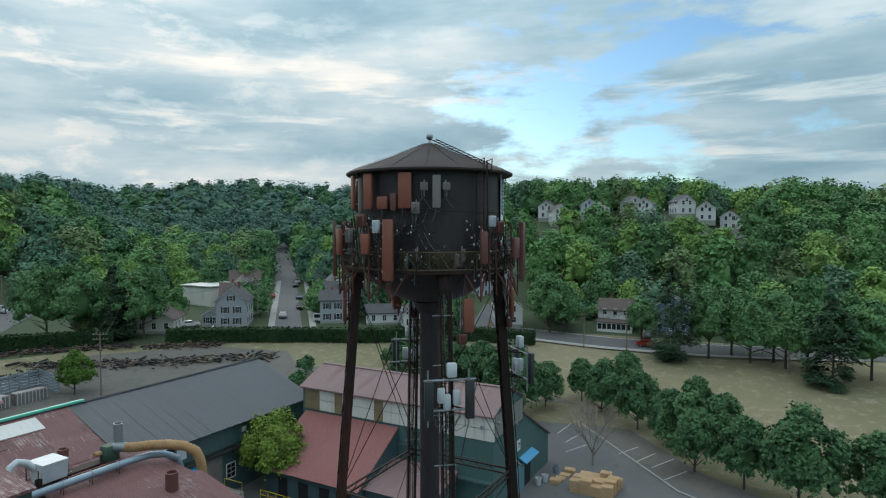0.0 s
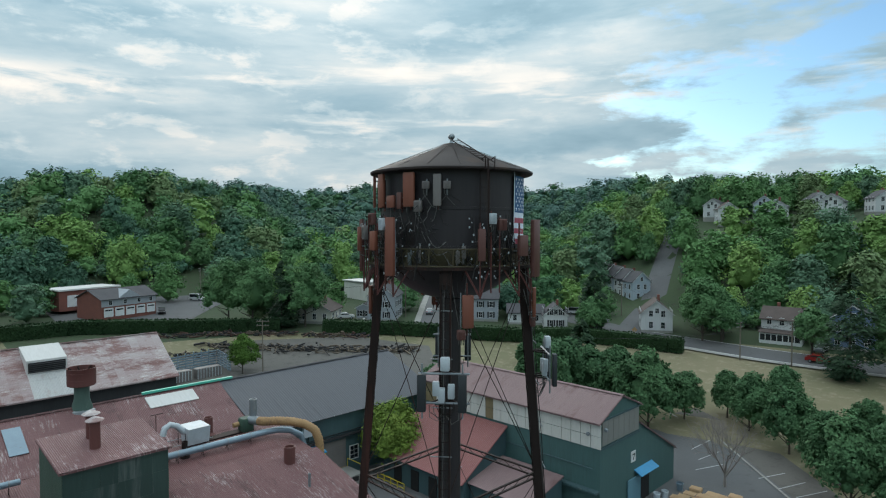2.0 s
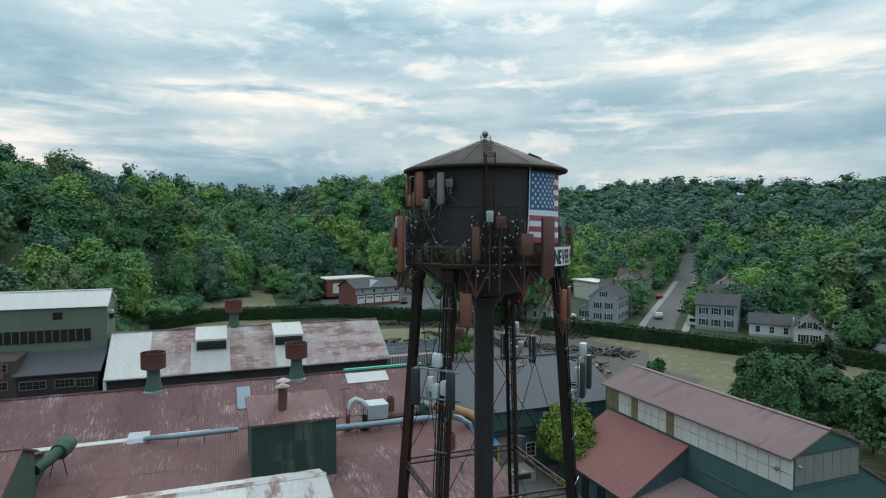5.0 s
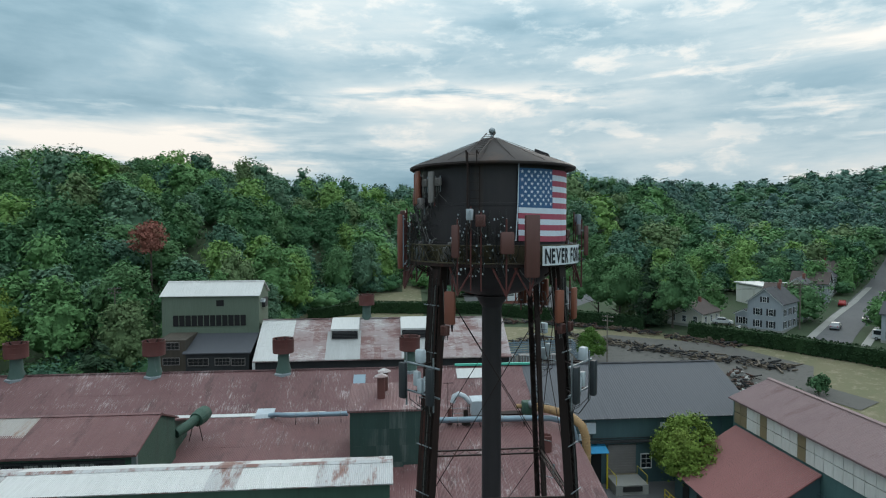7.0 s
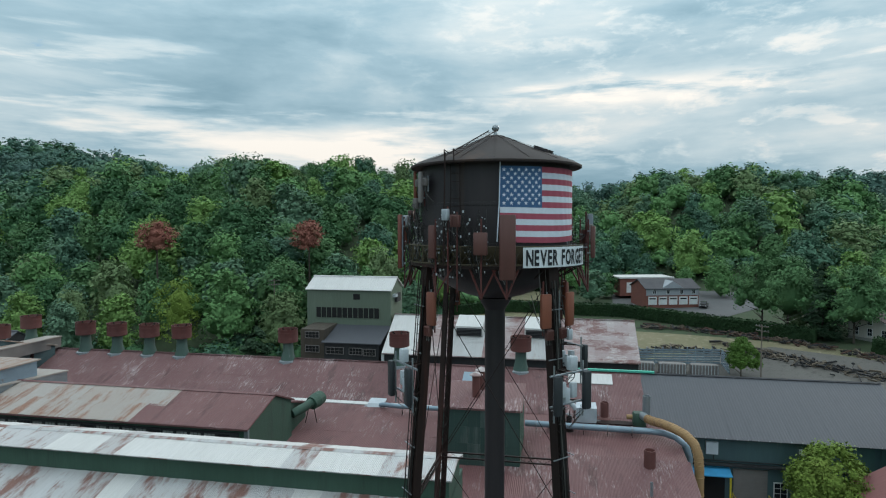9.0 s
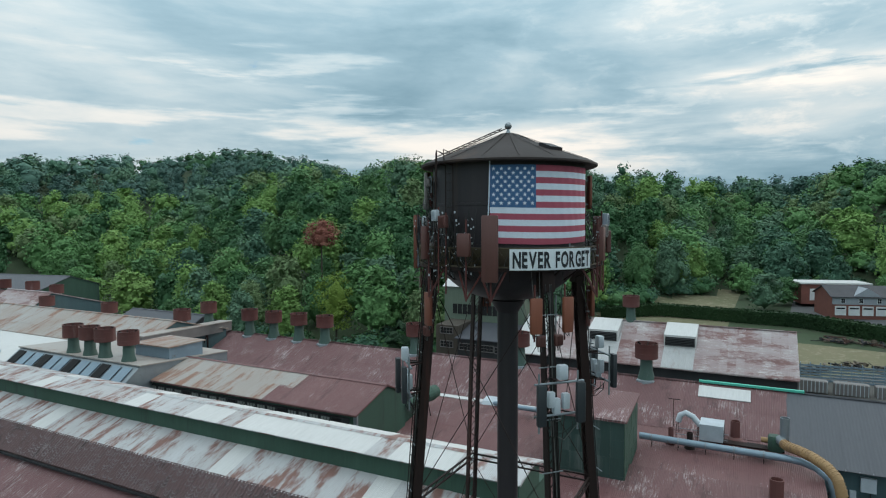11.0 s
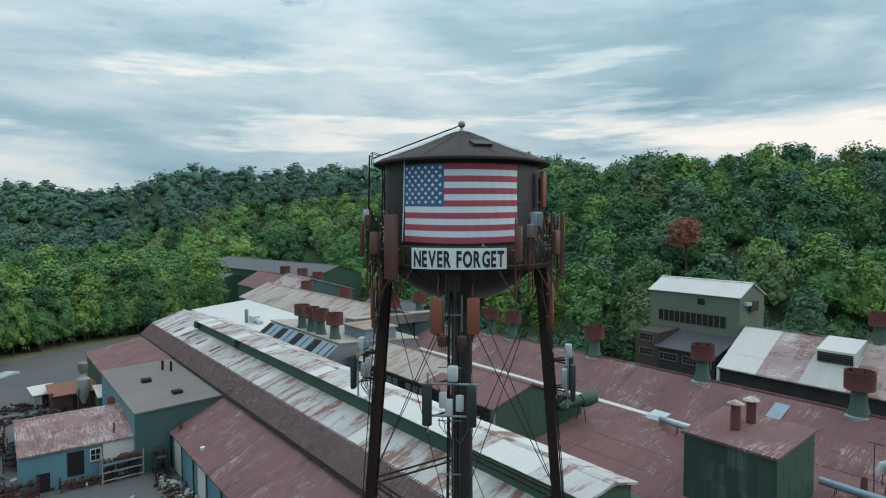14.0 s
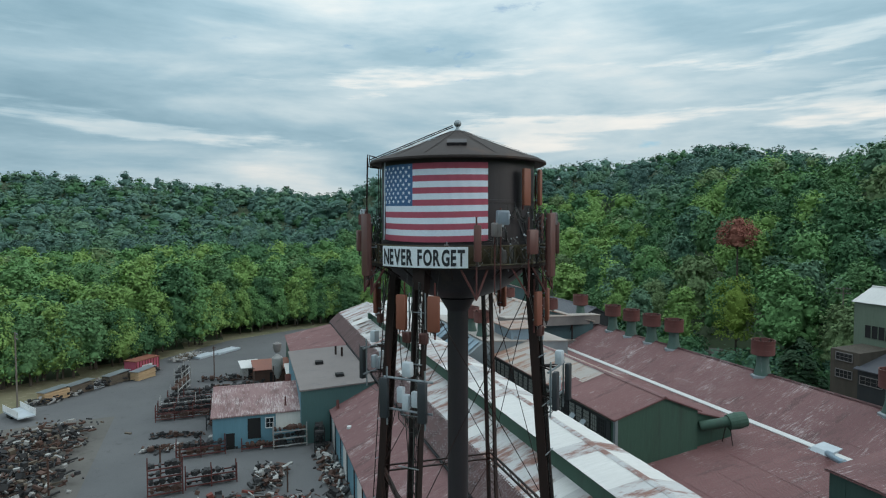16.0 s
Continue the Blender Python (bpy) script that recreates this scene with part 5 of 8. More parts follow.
TAN_LINE = [Vector(q) for q in ((-40.6, 12.2, 9.9), (-39.6, 12.6, 10.0), (-38.6, 13.4, 10.1), (-37.4, 14.3, 10.1), (-36.2, 15.2, 9.9), (-35.4, 15.9, 9.3), (-35.1, 16.2, 8.3), (-35.0, 16.3, 6.8))]
for p, q in zip(TAN_LINE, TAN_LINE[1:]):
    for k in range(4):
        c = p.lerp(q, (k + 0.5) / 4)
        part("hoop", Shape().rod(c - (q - p).normalized() * 0.05, c + (q - p).normalized() * 0.05, 0.475, 14), DUCT_TAN, tan)
part("grey_end", Shape().pipe([(-42.0, 11.9, 9.8), (-40.5, 12.25, 9.92)], 0.44, 14), STEEL, tan, "grey metal end of the duct", True)
for t in (0.15, 0.5, 0.85):
    part("strap", Shape().lathe([(0.44, -0.05), (0.49, 0), (0.44, 0.05)], 14), DUCT_TAN, tan, at=pose(-35.0, 16.3, 2 + 5 * t))
blower = thing("blower", "dark blower housing with a silver exhaust stack on the roof", "machine")
part("housing", soft_box(pose(-42.3, 11.6, 9.3), 1.2, 1.4, 1.5, 0.2), GREEN, blower, smooth=True)
part("exhaust_pipe", Shape().lathe([(0.42, 9.8), (0.42, 12.0), (0.36, 12.0), (0.36, 11.6), (0, 11.6)], 16, -42.0, 12.3), STEEL, blower, "silver exhaust stack", True)
part("motor", Shape().rod((-42.6, 10.3, 9.4), (-42.6, 10.95, 9.4), 0.26, 12), DUCT_TAN, blower, "dull yellow motor")
part("skid", Shape().box(-43.4, 6.5, 8.55, -41.8, 12.3, 8.75), IRON, blower)
mach = thing("dust_collector", "pale box shaped dust collector with a bent inlet on a frame", "machine")
part("hopper", Shape().prism([(-42.6, 8.9), (-41.2, 8.9), (-40.9, 10.6), (-43.3, 10.6)], "y", 4.8, 7.0), WHITE_BOX, mach)
part("inlet", Shape().pipe([(-42.1, 4.8, 10.1), (-42.1, 4.1, 10.9), (-42.1, 3.4, 11.2), (-42.1, 2.9, 10.9), (-42.1, 2.7, 10.2)], 0.30, 12), WHITE_BOX, mach, smooth=True)
for x in (-43.1, -41.2):
    for y in (2.6, 4.6, 7.0):
        part("frame_post", Shape().bar((x, y, 8.0), (x, y, 10.2), 0.06), IRON, mach)
    part("frame_rail", Shape().bar((x, 2.6, 9.2), (x, 7.4, 9.2), 0.05).bar((x, 2.6, 8.6), (x, 7.4, 8.6), 0.05), STEEL, mach)
part("gooseneck", Shape().bar((-42.4, 2.2, 9.5), (-42.4, 2.2, 12.4), 0.06).bar((-42.4, 1.7, 12.4), (-42.4, 2.9, 12.4), 0.06), IRON, mach)
for k in range(5):
    whole("roof_stringer", Shape().bar((-40.7 + 0.15 * k, 7 + k * 0.4, 8.9 - 0.05 * k), (-40.5 + 0.2 * k, 11.5, 8.95 - 0.05 * k), 0.08), IRON if k % 2 else OXIDE, "rusty steel stringer lying on the roof", "steel bar", "roof stringers")

# green gabled shed on the roof
shed = hall("gable_shed", "green gabled shed with a red and rust washed roof", "y", [(-34.8, 6), (-34.8, 11.7), (-30.7, 13.3), (-25.2, 11.7), (-25.2, 6)], -66, -25.8, GREEN, "factory building")


def shed_pick(y, row):
    return RED_PLAIN_X if y > -36.5 - 1.5 * row else TAN_X


roof_on(shed, "y", [((-30.7, 13.3), (-25.2, 11.7)), ((-30.7, 13.3), (-34.8, 11.7))], -66, -25.8, RED_PLAIN_X, 1.05, 2, 7, pick=shed_pick, seed=15, over=0.4, label="sheet roof, red at one end and rust washed at the other")
part("window_band", Shape().box(-25.2, -65.5, 9.2, -25.12, -26.6, 11.2), BLACK_WALL, shed, "dark band of old windows")
for k in range(26):
    window(shed, -25.12, -64.6 + k * 1.46, 10.2, 1.15, 1.6, 0, DARK if k % 5 == 0 else GREY_PANEL, (3, 4), BLACK_WALL, name="sash")
for k in (2, 3, 5, 6):
    part("open_vent", Shape().block(pose(-24.85, -27.0 - 2.2 * k, 9.6, 0, 50, 0), 1.0, 0.9, 0.05), STEEL, shed)
part("corner_board", Shape().box(-25.3, -26.0, 6.5, -25.0, -25.6, 11.6), STEEL, shed)
lean = hall("lean_to", "green walled lean-to with a short red roof behind the shed", "y", [(-39.5, 6), (-39.5, 10.0), (-34.8, 11.3), (-34.8, 6)], -40, -26.2, GREEN, "factory building")
roof_on(lean, "y", [((-34.8, 11.35), (-39.5, 10.0))], -40, -26.2, RED_PLAIN_X, 1.1, 1, 7, seed=17, over=0.3, cap=False)
fan = thing("duct_fan", "dark green fan duct lying on the roof", "fan")
part("tube", Shape().pipe([(-35.2, -25.9, 9.9), (-36.6, -25.0, 10.3), (-37.8, -24.6, 10.6)], 0.5, 14), GREEN, fan, smooth=True)
part("fan_box", Shape().lathe([(0.0, -0.9), (0.75, -0.9), (0.85, 0.0), (0.75, 0.9), (0.6, 0.9), (0.55, 0.3), (0, 0.3)], 16), GREEN, fan, at=pose(-38.4, -24.4, 10.6, 0, -80, -15))
part("fan_stand", Shape().bar((-37.6, -25.4, 8.2), (-37.6, -24.9, 10.2), 0.07).bar((-37.6, -24.0, 8.2), (-37.6, -24.4, 10.2), 0.07), IRON, fan)

# the long monitor roofed building
MX, EY = -14.2, -4.6
long_hall = hall("monitor_hall", "long factory building with a raised green monitor and pale rusty roofs", "y", [(-20.2, 0), (-20.2, 11.5), (MX, 11.5), (-10.9, 10.35), (-8.9, 8.5), (-8.9, 0)], -112, EY, GREEN, "factory hall")
mon = part("monitor_wall", Shape().prism([(-18.6, 11.4), (-18.6, 13.05), (-16.6, 13.55), (MX, 13.25), (MX, 11.4)], "y", -92, EY), GREEN, long_hall, "dark green monitor wall")
rnd = random.Random(21)
tone_at = [rnd.random() for _ in range(140)]


def pale_pick(y, row):
    t = tone_at[int((y + 130) * 0.45) % 140]
    return WHITE_ROOF if (t > 0.86 or -31 < y < -17) else PALE_X


def low_pick(y, row):
    t = tone_at[int((y + 161) * 0.40) % 140]
    return WHITE_ROOF if t > 0.90 else PALE_X


roof_on(long_hall, "y", [((-16.6, 13.62), (MX + 0.1, 13.25)), ((-16.6, 13.62), (-18.7, 13.08))], -92, EY, PALE_X, 1.05, 1, 8, pick=pale_pick, seed=19, over=0.3, label="pale rust streaked monitor roof")
roof_on(long_hall, "y", [((MX, 11.5), (-10.9, 10.35))], -112, EY, PALE_X, 1.05, 1, 8, pick=low_pick, seed=23, over=0.1, cap=False, label="pale rusty lower roof")
sheet_roof(part("mansard", Shape().prism([(-10.9, 10.3), (-8.7, 8.35), (-8.7, 8.2), (-10.9, 10.15)], "y", -112, EY), SCALE_X, long_hall, "dark rusted mansard of overlapping sheets"), "y", (-10.8, 10.33), (-8.62, 8.4), -112, EY, SCALE_X, 1.1, 3, 3, "mansard_sheet", seed=25, depth=0.10, lap=0.25)
worn = Shape()
rnd = random.Random(91)
for k in range(76):
    for row in range(9):
        if rnd.random() < 0.45 + 0.45 * max(0.0, 1 - k / 34):
            continue
        y, u0 = -69.0 + 0.78 * k + rnd.uniform(-0.05, 0.05), 0.02 + 0.105 * row + rnd.uniform(-0.02, 0.02)
        ring = [(u0 + 0.075 * math.sin(math.pi * q / 6) ** 0.8, y - 0.33 + 0.11 * q) for q in range(7)]
        lift_z = lambda u: (-10.8 + 2.18 * u, 10.47 - 1.93 * u)
        for (ua, ya), (ub, yb) in zip(ring, ring[1:]):
            wdt = rnd.uniform(0.012, 0.05)
            pa, pb, pc, pd = lift_z(ua), lift_z(ub), lift_z(ub + wdt), lift_z(ua + wdt)
            worn.face((pa[0] + 0.03, ya, pa[1] + 0.03), (pd[0] + 0.03, ya, pd[1] + 0.03), (pc[0] + 0.03, yb, pc[1] + 0.03), (pb[0] + 0.03, yb, pb[1] + 0.03))
flaky = part("worn_edges", worn, SCALE_EDGE, long_hall, "pale curling edges of the mansard sheets")
flaky["kind"] = "stuff"
roof_on(long_hall, "y", [((-17.0, 12.4), (MX - 0.1, 11.53)), ((-17.0, 12.4), (-20.3, 11.55))], -112, -92.2, PALE_X, 1.05, 1, 8, seed=20, over=0.1, label="pale end roof")
part("gutter", Shape().box(-8.75, -112, 8.1, -8.5, EY, 8.3), BLACK_WALL, long_hall, "dark gutter")
for y in (-97, -92, -89, -83, -76):
    part("roof_plank", Shape().block(pose(-12.3, y, 11.1, 0, 18, 0), 1.9, 0.35, 0.16), TAN_X, long_hall)
for y in (-91, -71):
    part("monitor_box", soft_box(pose(-13.8, y, 12.6), 0.8, 1.3, 1.1, 0.08), GREEN, long_hall)
part("mansard_ladder", Shape().bar((-10.7, -80, 10.5), (-10.4, -78, 10.3), 0.1).bar((-9.7, -80.3, 9.6), (-9.4, -78.2, 9.4), 0.1), IRON, long_hall)
west_lean = hall("west_lean_to", "red roofed lean-to at the far end of the monitor building", "y", [(-8.9, 0), (-8.9, 8.2), (1.0, 6.2), (1.0, 0)], -110, -87, GREEN, "factory building")
roof_on(west_lean, "y", [((-8.9, 8.25), (1.0, 6.25))], -110, -87, RED_PLAIN_X, 1.1, 2, 7, seed=27, over=0.3, cap=False)
flat_block = hall("flat_roofed_block", "teal block with a flat grey felt roof", "y", [(-8.9, 0), (-8.9, 7.9), (1.8, 7.35), (1.8, 0)], -86.5, -60.5, TEAL, "factory building")
part("roof", Shape().prism([(-8.9, 7.92), (2.0, 7.4), (2.0, 7.62), (-8.9, 8.1)], "y", -86.8, -60.3), TAR, flat_block, "flat grey felt roof")
part("patched_wall", Shape().box(1.8, -86, 0.1, 1.87, -61, 7.2), BLUE_WALL, flat_block, "blue siding")
for x, y in ((-2.2, -74.5), (-4.2, -65.5)):
    v = part("vent_box", Shape().box(x - 0.6, y - 0.6, 7.6, x + 0.6, y + 0.6, 8.3), DARK, flat_block, "dark square roof vent")
    part("vent_flange", Shape().box(x - 0.9, y - 0.9, 7.55, x + 0.9, y + 0.9, 7.72), TAR, v)
stack(-5.6, -80.0, 7.7, 9.4, 0.18, IRON, "thin dark stack on the felt roof")
stack(-6.4, -78.2, 7.7, 9.5, 0.18, IRON, "thin dark stack on the felt roof")
red_lean = hall("red_lean_to", "blue walled lean-to with a long red sheet roof", "y", [(-8.9, 0), (-8.9, 7.7), (-2.3, 4.45), (-2.3, 0)], -61.8, -14, BLUE_WALL, "factory building")
roof_on(red_lean, "y", [((-8.9, 7.75), (-2.3, 4.5))], -61.8, -14, RED_X, 1.1, 2, 7, seed=29, over=0.35, cap=False, label="faded red sheet roof with pale scrapes")
for k in range(9):
    part("door_leaf", Shape().box(-2.3, -59 + k * 5, 0.1, -2.22, -56.2 + k * 5, 3.9), BLUE_WALL if k % 2 else WHITE_ROOF, red_lean)
    part("downpipe", Shape().rod((-2.1, -60.2 + k * 5, 0), (-2.1, -60.2 + k * 5, 4.3), 0.07, 6), IRON, red_lean)
stack(-3.0, -59.0, 4.8, 6.2, 0.2, DRUM_RED, "short red stack with a white cap")
whole("roof_vent", Shape().lathe([(0.3, 5.0), (0.28, 5.3), (0, 5.35)], 12, -3.2, -50.5), WHITE_PAINT, "small white vent cap on the red roof", "roof vent")

# hut in the scrap yard
hut = hall("yard_hut", "small blue hut with a patchy red sheet roof", "x", [(-77.0, 0), (-77.0, 4.6), (-69.6, 6.5), (-61.6, 4.6), (-61.6, 0)], 1.6, 13.4, BLUE_WALL, "hut")
roof_on(hut, "x", [((-69.6, 6.55), (-61.6, 4.6)), ((-69.6, 6.55), (-77.0, 4.6))], 1.6, 13.4, FADED_Y, 1.0, 4, 6, seed=31, over=0.3, label="patchy faded red sheet roof")
part("door", Shape().box(10.6, -61.62, 0, 11.7, -61.52, 2.2), DARK, hut, "dark open door")
part("tall_opening", Shape().box(7.2, -61.62, 1.2, 8.9, -61.52, 4.0), DARK, hut)
window(hut, 6.0, -61.55, 3.2, 1.0, 1.3, 90, panes=(2, 2))
part("cream_wall", Shape().box(1.7, -61.6, 2.3, 5.2, -61.5, 4.5), CREAM, hut, "cream painted wall panel")
stack(3.8, -63.0, 4.9, 6.2, 0.12, DRUM_RED, "thin red flue on the hut roof")
stack(3.0, -70.0, 6.3, 7.6, 0.45, DRUM_RED, "round red stack behind the hut")

# pale roofed hall beyond the main ridge
NR, NE = (-77.8, 14.6), (-69.5, 9.5)
north_hall = hall("pale_roofed_hall", "hall with a whitewashed red roof and boxy roof monitors", "y", [(-86, 0), (-86, 9.6), NR, (NE[0] - 0.3, NE[1] - 0.1), (NE[0] - 0.3, 0)], -25.6, 15, BLACK_WALL, "factory hall")


def north_pick(y, row):
    if y < -20.5:
        return WHITE_ROOF
    if row > 0 and (-14.3 < y < -9.3 or -2.8 < y < 2.2):
        return BARE
    return PINK_X


roof_on(north_hall, "y", [(NR, NE)], -25.6, 15, PINK_X, 1.1, 3, 7, pick=north_pick, seed=33, over=0.3, label="whitewashed red sheet roof with bare white bays")
roof_on(north_hall, "y", [(NR, (-86, 9.6))], -25.6, 15, PINK_X, sheets=False)
for y in (-11.8, -0.3):
    v = part("roof_monitor", Shape().prism([(-77.4, 14.3), (-77.4, 14.9), (-73.2, 13.6), (-73.2, 11.8)], "y", y - 2.3, y + 2.3), WHITE_ROOF, north_hall, "white boxy roof monitor")
    part("louvre_opening", Shape().box(-73.25, y - 2.1, 12.0, -73.1, y + 2.1, 13.3), DARK, v, "dark louvred opening")
    for k in range(5):
        part("louvre", Shape().block(pose(-73.05, y, 12.15 + 0.24 * k, 0, 40, 0), 0.16, 4.1, 0.03), BLACK_WALL, v)
ventilator(-78.3, -8.4, 14.4, 18.7)
part("white_gable_trim", Shape().box(-69.75, -25.9, 6.5, -69.4, -25.5, 9.4), WHITE_PAINT, north_hall)

# tall olive building
olive = hall("olive_building", "tall olive green metal building with a white gabled roof", "y", [(-84.6, 0), (-84.6, 19.0), (-80.6, 20.9), (-76.7, 19.0), (-76.7, 0)], -42.0, -26.3, OLIVE, "building")
roof_on(olive, "y", [((-80.6, 20.95), (-76.7, 19.05)), ((-80.6, 20.95), (-84.6, 19.05))], -42.0, -26.3, WHITE_ROOF, 1.1, 1, 7, seed=35, over=0.3, label="white metal roof")
band = part("window_band", Shape().box(-76.72, -40.3, 13.9, -76.6, -28.4, 15.7), DARK, olive, "dark broken window band")
for k in range(13):
    part("mullion", Shape().box(-76.62, -40.3 + k * 0.99, 13.9, -76.54, -40.2 + k * 0.99, 15.7), OLIVE, band)
part("small_window", Shape().box(-76.72, -33.2, 17.2, -76.62, -32.0, 18.2), DARK, olive)
for y, z in ((-26.3, 17.6),):
    part("louvre_box", Shape().box(-81.8, y, z - 1.0, -79.4, y + 0.5, z + 0.5), BLACK_WALL, olive)
    part("vent_hood", Shape().box(-79.3, y, z, -78.0, y + 0.6, z + 0.5), WHITE_BOX, olive)
annex = hall("olive_annex", "soot stained annex with broken windows below the olive building", "y", [(-76.6, 0), (-76.6, 12.4), (-70.2, 10.6), (-70.2, 0)], -36.2, -26.6, BLACK_WALL, "building")
part("roof", Shape().prism([(-76.6, 12.5), (-69.8, 10.6), (-69.8, 10.75), (-76.6, 12.68)], "y", -36.6, -26.2), SLATE, annex, "dark grey lean-to roof")
tower_bit = hall("stair_block", "brown boarded stair block with broken panes", "y", [(-76.6, 0), (-76.6, 12.9), (-70.6, 12.7), (-70.6, 0)], -40.6, -36.3, BARK, "building")
for y, z, w in ((-38.5, 11.8, 2.4), (-38.5, 9.4, 2.4), (-34.3, 9.3, 3.0), (-30.6, 9.3, 2.2), (-28.2, 9.2, 2.0)):
    window(annex if y > -36 else tower_bit, -70.15 if y > -36 else -70.55, y, z, w, 1.0, 0, DARK, (4, 2), GREY_RADOME)

# teal building with the clerestory
JW, JE = -38.8, -12.4
teal = hall("clerestory_building", "teal building with white clerestory panels and a maroon roof", "x", [(34.9, 0), (34.9, 11.0), (39.3, 12.85), (43.3, 11.2), (43.3, 9.1), (52.5, 3.95), (52.5, 0)], JW, JE, TEAL, "building")
roof_on(teal, "x", [((39.3, 12.9), (34.8, 11.0)), ((39.3, 12.9), (43.4, 11.2))], JW, JE, MAUVE_Y, 1.05, 2, 6, seed=37, over=0.45, label="faded maroon sheet roof")
roof_on(teal, "x", [((43.3, 9.1), (52.5, 3.95))], JW, JE, MAUVE_Y, 1.1, 2, 6, seed=38, over=0.35, cap=False)
for k in range(22):
    x = JW + 0.4 + k * 1.19
    mat = OCHRE if k in (0, 1, 4, 9) else CREAM
    for j in (0, 1):
        part("clerestory_panel", Shape().box(x, 34.78, 8.15 + j * 1.3, x + 1.13, 34.9, 9.38 + j * 1.3), mat, teal)
for k in range(7):
    y = 35.2 + k * 1.13
    part("gable_panel", Shape().box(JE, y, 8.4, JE + 0.10, y + 1.08, 10.9), GREY_PANEL, teal)
part("gable_trim", Shape().box(JE, 34.9, 8.05, JE + 0.16, 43.3, 8.25).box(JE, 34.9, 10.95, JE + 0.16, 43.3, 11.1), TEAL_WORN, teal)
doorway = part("doorway", Shape().box(JE, 43.6, 0, JE + 0.08, 45.8, 3.2), DARK, teal, "open dark doorway")
part("door_leaf", Shape().box(JE + 0.1, 40.6, 0, JE + 0.2, 43.5, 3.2), BLUE_WALL, teal, "blue sliding door leaf")
part("awning", Shape().block(pose(JE + 0.45, 44.4, 3.65, 0, 28, 0), 1.1, 4.2, 0.12), AWNING, teal, "bright blue awning")
sign = part("sign", Shape().box(JE, 41.5, 4.95, JE + 0.06, 42.5, 6.15), WHITE_PAINT, teal, "white sign with a building number")
part("sign_figure", Shape().box(JE + 0.07, 41.75, 5.75, JE + 0.10, 42.25, 5.87).bar((JE + 0.085, 42.18, 5.8), (JE + 0.085, 41.95, 5.2), 0.03, 0.12), INK, sign)
for x, y, z in ((JE + 0.5, 35.2, 10.2), (-13.6, 34.5, 9.6)):
    lamp = part("flood_lamp", soft_box(pose(x, y, z, 0, 20, 0), 0.35, 0.3, 0.3, 0.04), STEEL, teal)
part("wall_pipe", Shape().rod((-13.2, 34.7, 6.0), (-38, 34.7, 6.0), 0.06, 6), TEAL_WORN, teal)
part("south_ledge", Shape().box(-25, 34.2, 3.6, JE, 34.9, 3.8), TEAL_WORN, teal)
side_hall = hall("red_ribbed_hall", "low hall with a bright red ribbed roof against the teal building", "x", [(27.6, 0), (27.6, 3.4), (34.85, 7.75), (34.85, 0)], -38.0, -24.6, TEAL_WORN, "building")
roof_on(side_hall, "x", [((34.8, 7.8), (27.4, 3.4))], -38.0, -24.6, RED_Y, 0.9, 1, 4, seed=39, over=0.4, cap=False, label="bright red ribbed roof", depth=0.07)
porch = hall("porch_roof_building", "small outbuilding with a dull red roof", "x", [(28.5, 0), (28.5, 3.1), (34.2, 4.4), (34.2, 0)], -24.5, -16.5, TEAL_WORN, "building")
roof_on(porch, "x", [((34.2, 4.45), (28.5, 3.15))], -24.5, -16.5, MAUVE_Y, 1.1, 1, 6, seed=41, over=0.3, cap=False)
for x in (-36, -33, -30, -27):
    part("door", Shape().box(x, 27.5, 0, x + 1.3, 27.62, 2.4), DARK, side_hall)
rails = thing("yellow_railing", "yellow painted steel safety railing on the asphalt", "railing")
for k in range(5):
    part("post", Shape().rod((-37.5 + k * 1.2, 26.2, 0), (-37.5 + k * 1.2, 26.2, 1.1), 0.05, 6), YELLOW, rails)
for z in (0.55, 1.08):
    part("rail", Shape().rod((-37.5, 26.2, z), (-32.7, 26.2, z), 0.045, 6), YELLOW, rails)

# western works
sky_block = hall("skylight_block", "low block with a tilted glazed front and four drum ventilators", "y", [(-37, 0), (-37, 12.8), (-23.5, 13.6), (-20.6, 11.4), (-20.6, 0)], -81, -56, STEEL, "factory building")
part("roof", Shape().prism([(-37, 12.85), (-23.3, 13.66), (-23.3, 13.8), (-37, 13.0)], "y", -81.2, -55.8), TAN_X, sky_block, "grey rust stained roof")
for k in range(12):
    part("roof_light", Shape().block(pose(-21.9, -79.6 + k * 2.0, 12.55, 0, 37, 0), 2.9, 1.6, 0.06), DUCT_BLUE if k % 3 else DARK, sky_block)
part("raised_box", Shape().box(-33.2, -63, 13.0, -28.0, -56.5, 15.0), DUCT_BLUE, sky_block, "pale boxed roof monitor")
part("raised_roof", Shape().box(-33.5, -63.3, 15.0, -27.7, -56.2, 15.15), TAN_X, sky_block)
for y in (-70.8, -67.3, -64.2, -59.6):
    ventilator(-24.6, y, 13.6, 17.5, 1.25)
white_block = hall("white_roofed_block", "block with a bright white membrane roof", "y", [(-33, 0), (-33, 12.4), (-20.6, 11.2), (-20.6, 0)], -119, -81.3, STEEL, "factory building")
part("roof", Shape().prism([(-33, 12.45), (-20.3, 11.22), (-20.3, 11.4), (-33, 12.65)], "y", -119.3, -81.2), WHITE_ROOF, white_block, "bright white membrane roof")
unit = thing("roof_unit", "white rooftop fan unit with a bent duct", "machine")
part("cabinet", soft_box(pose(-24.5, -92, 12.4), 1.4, 1.8, 1.3, 0.06), WHITE_BOX, unit)
part("elbow", Shape().pipe([(-24.5, -90.9, 12.3), (-24.5, -89.8, 12.4), (-24.5, -89.0, 12.0)], 0.5, 12), WHITE_BOX, unit, smooth=True)
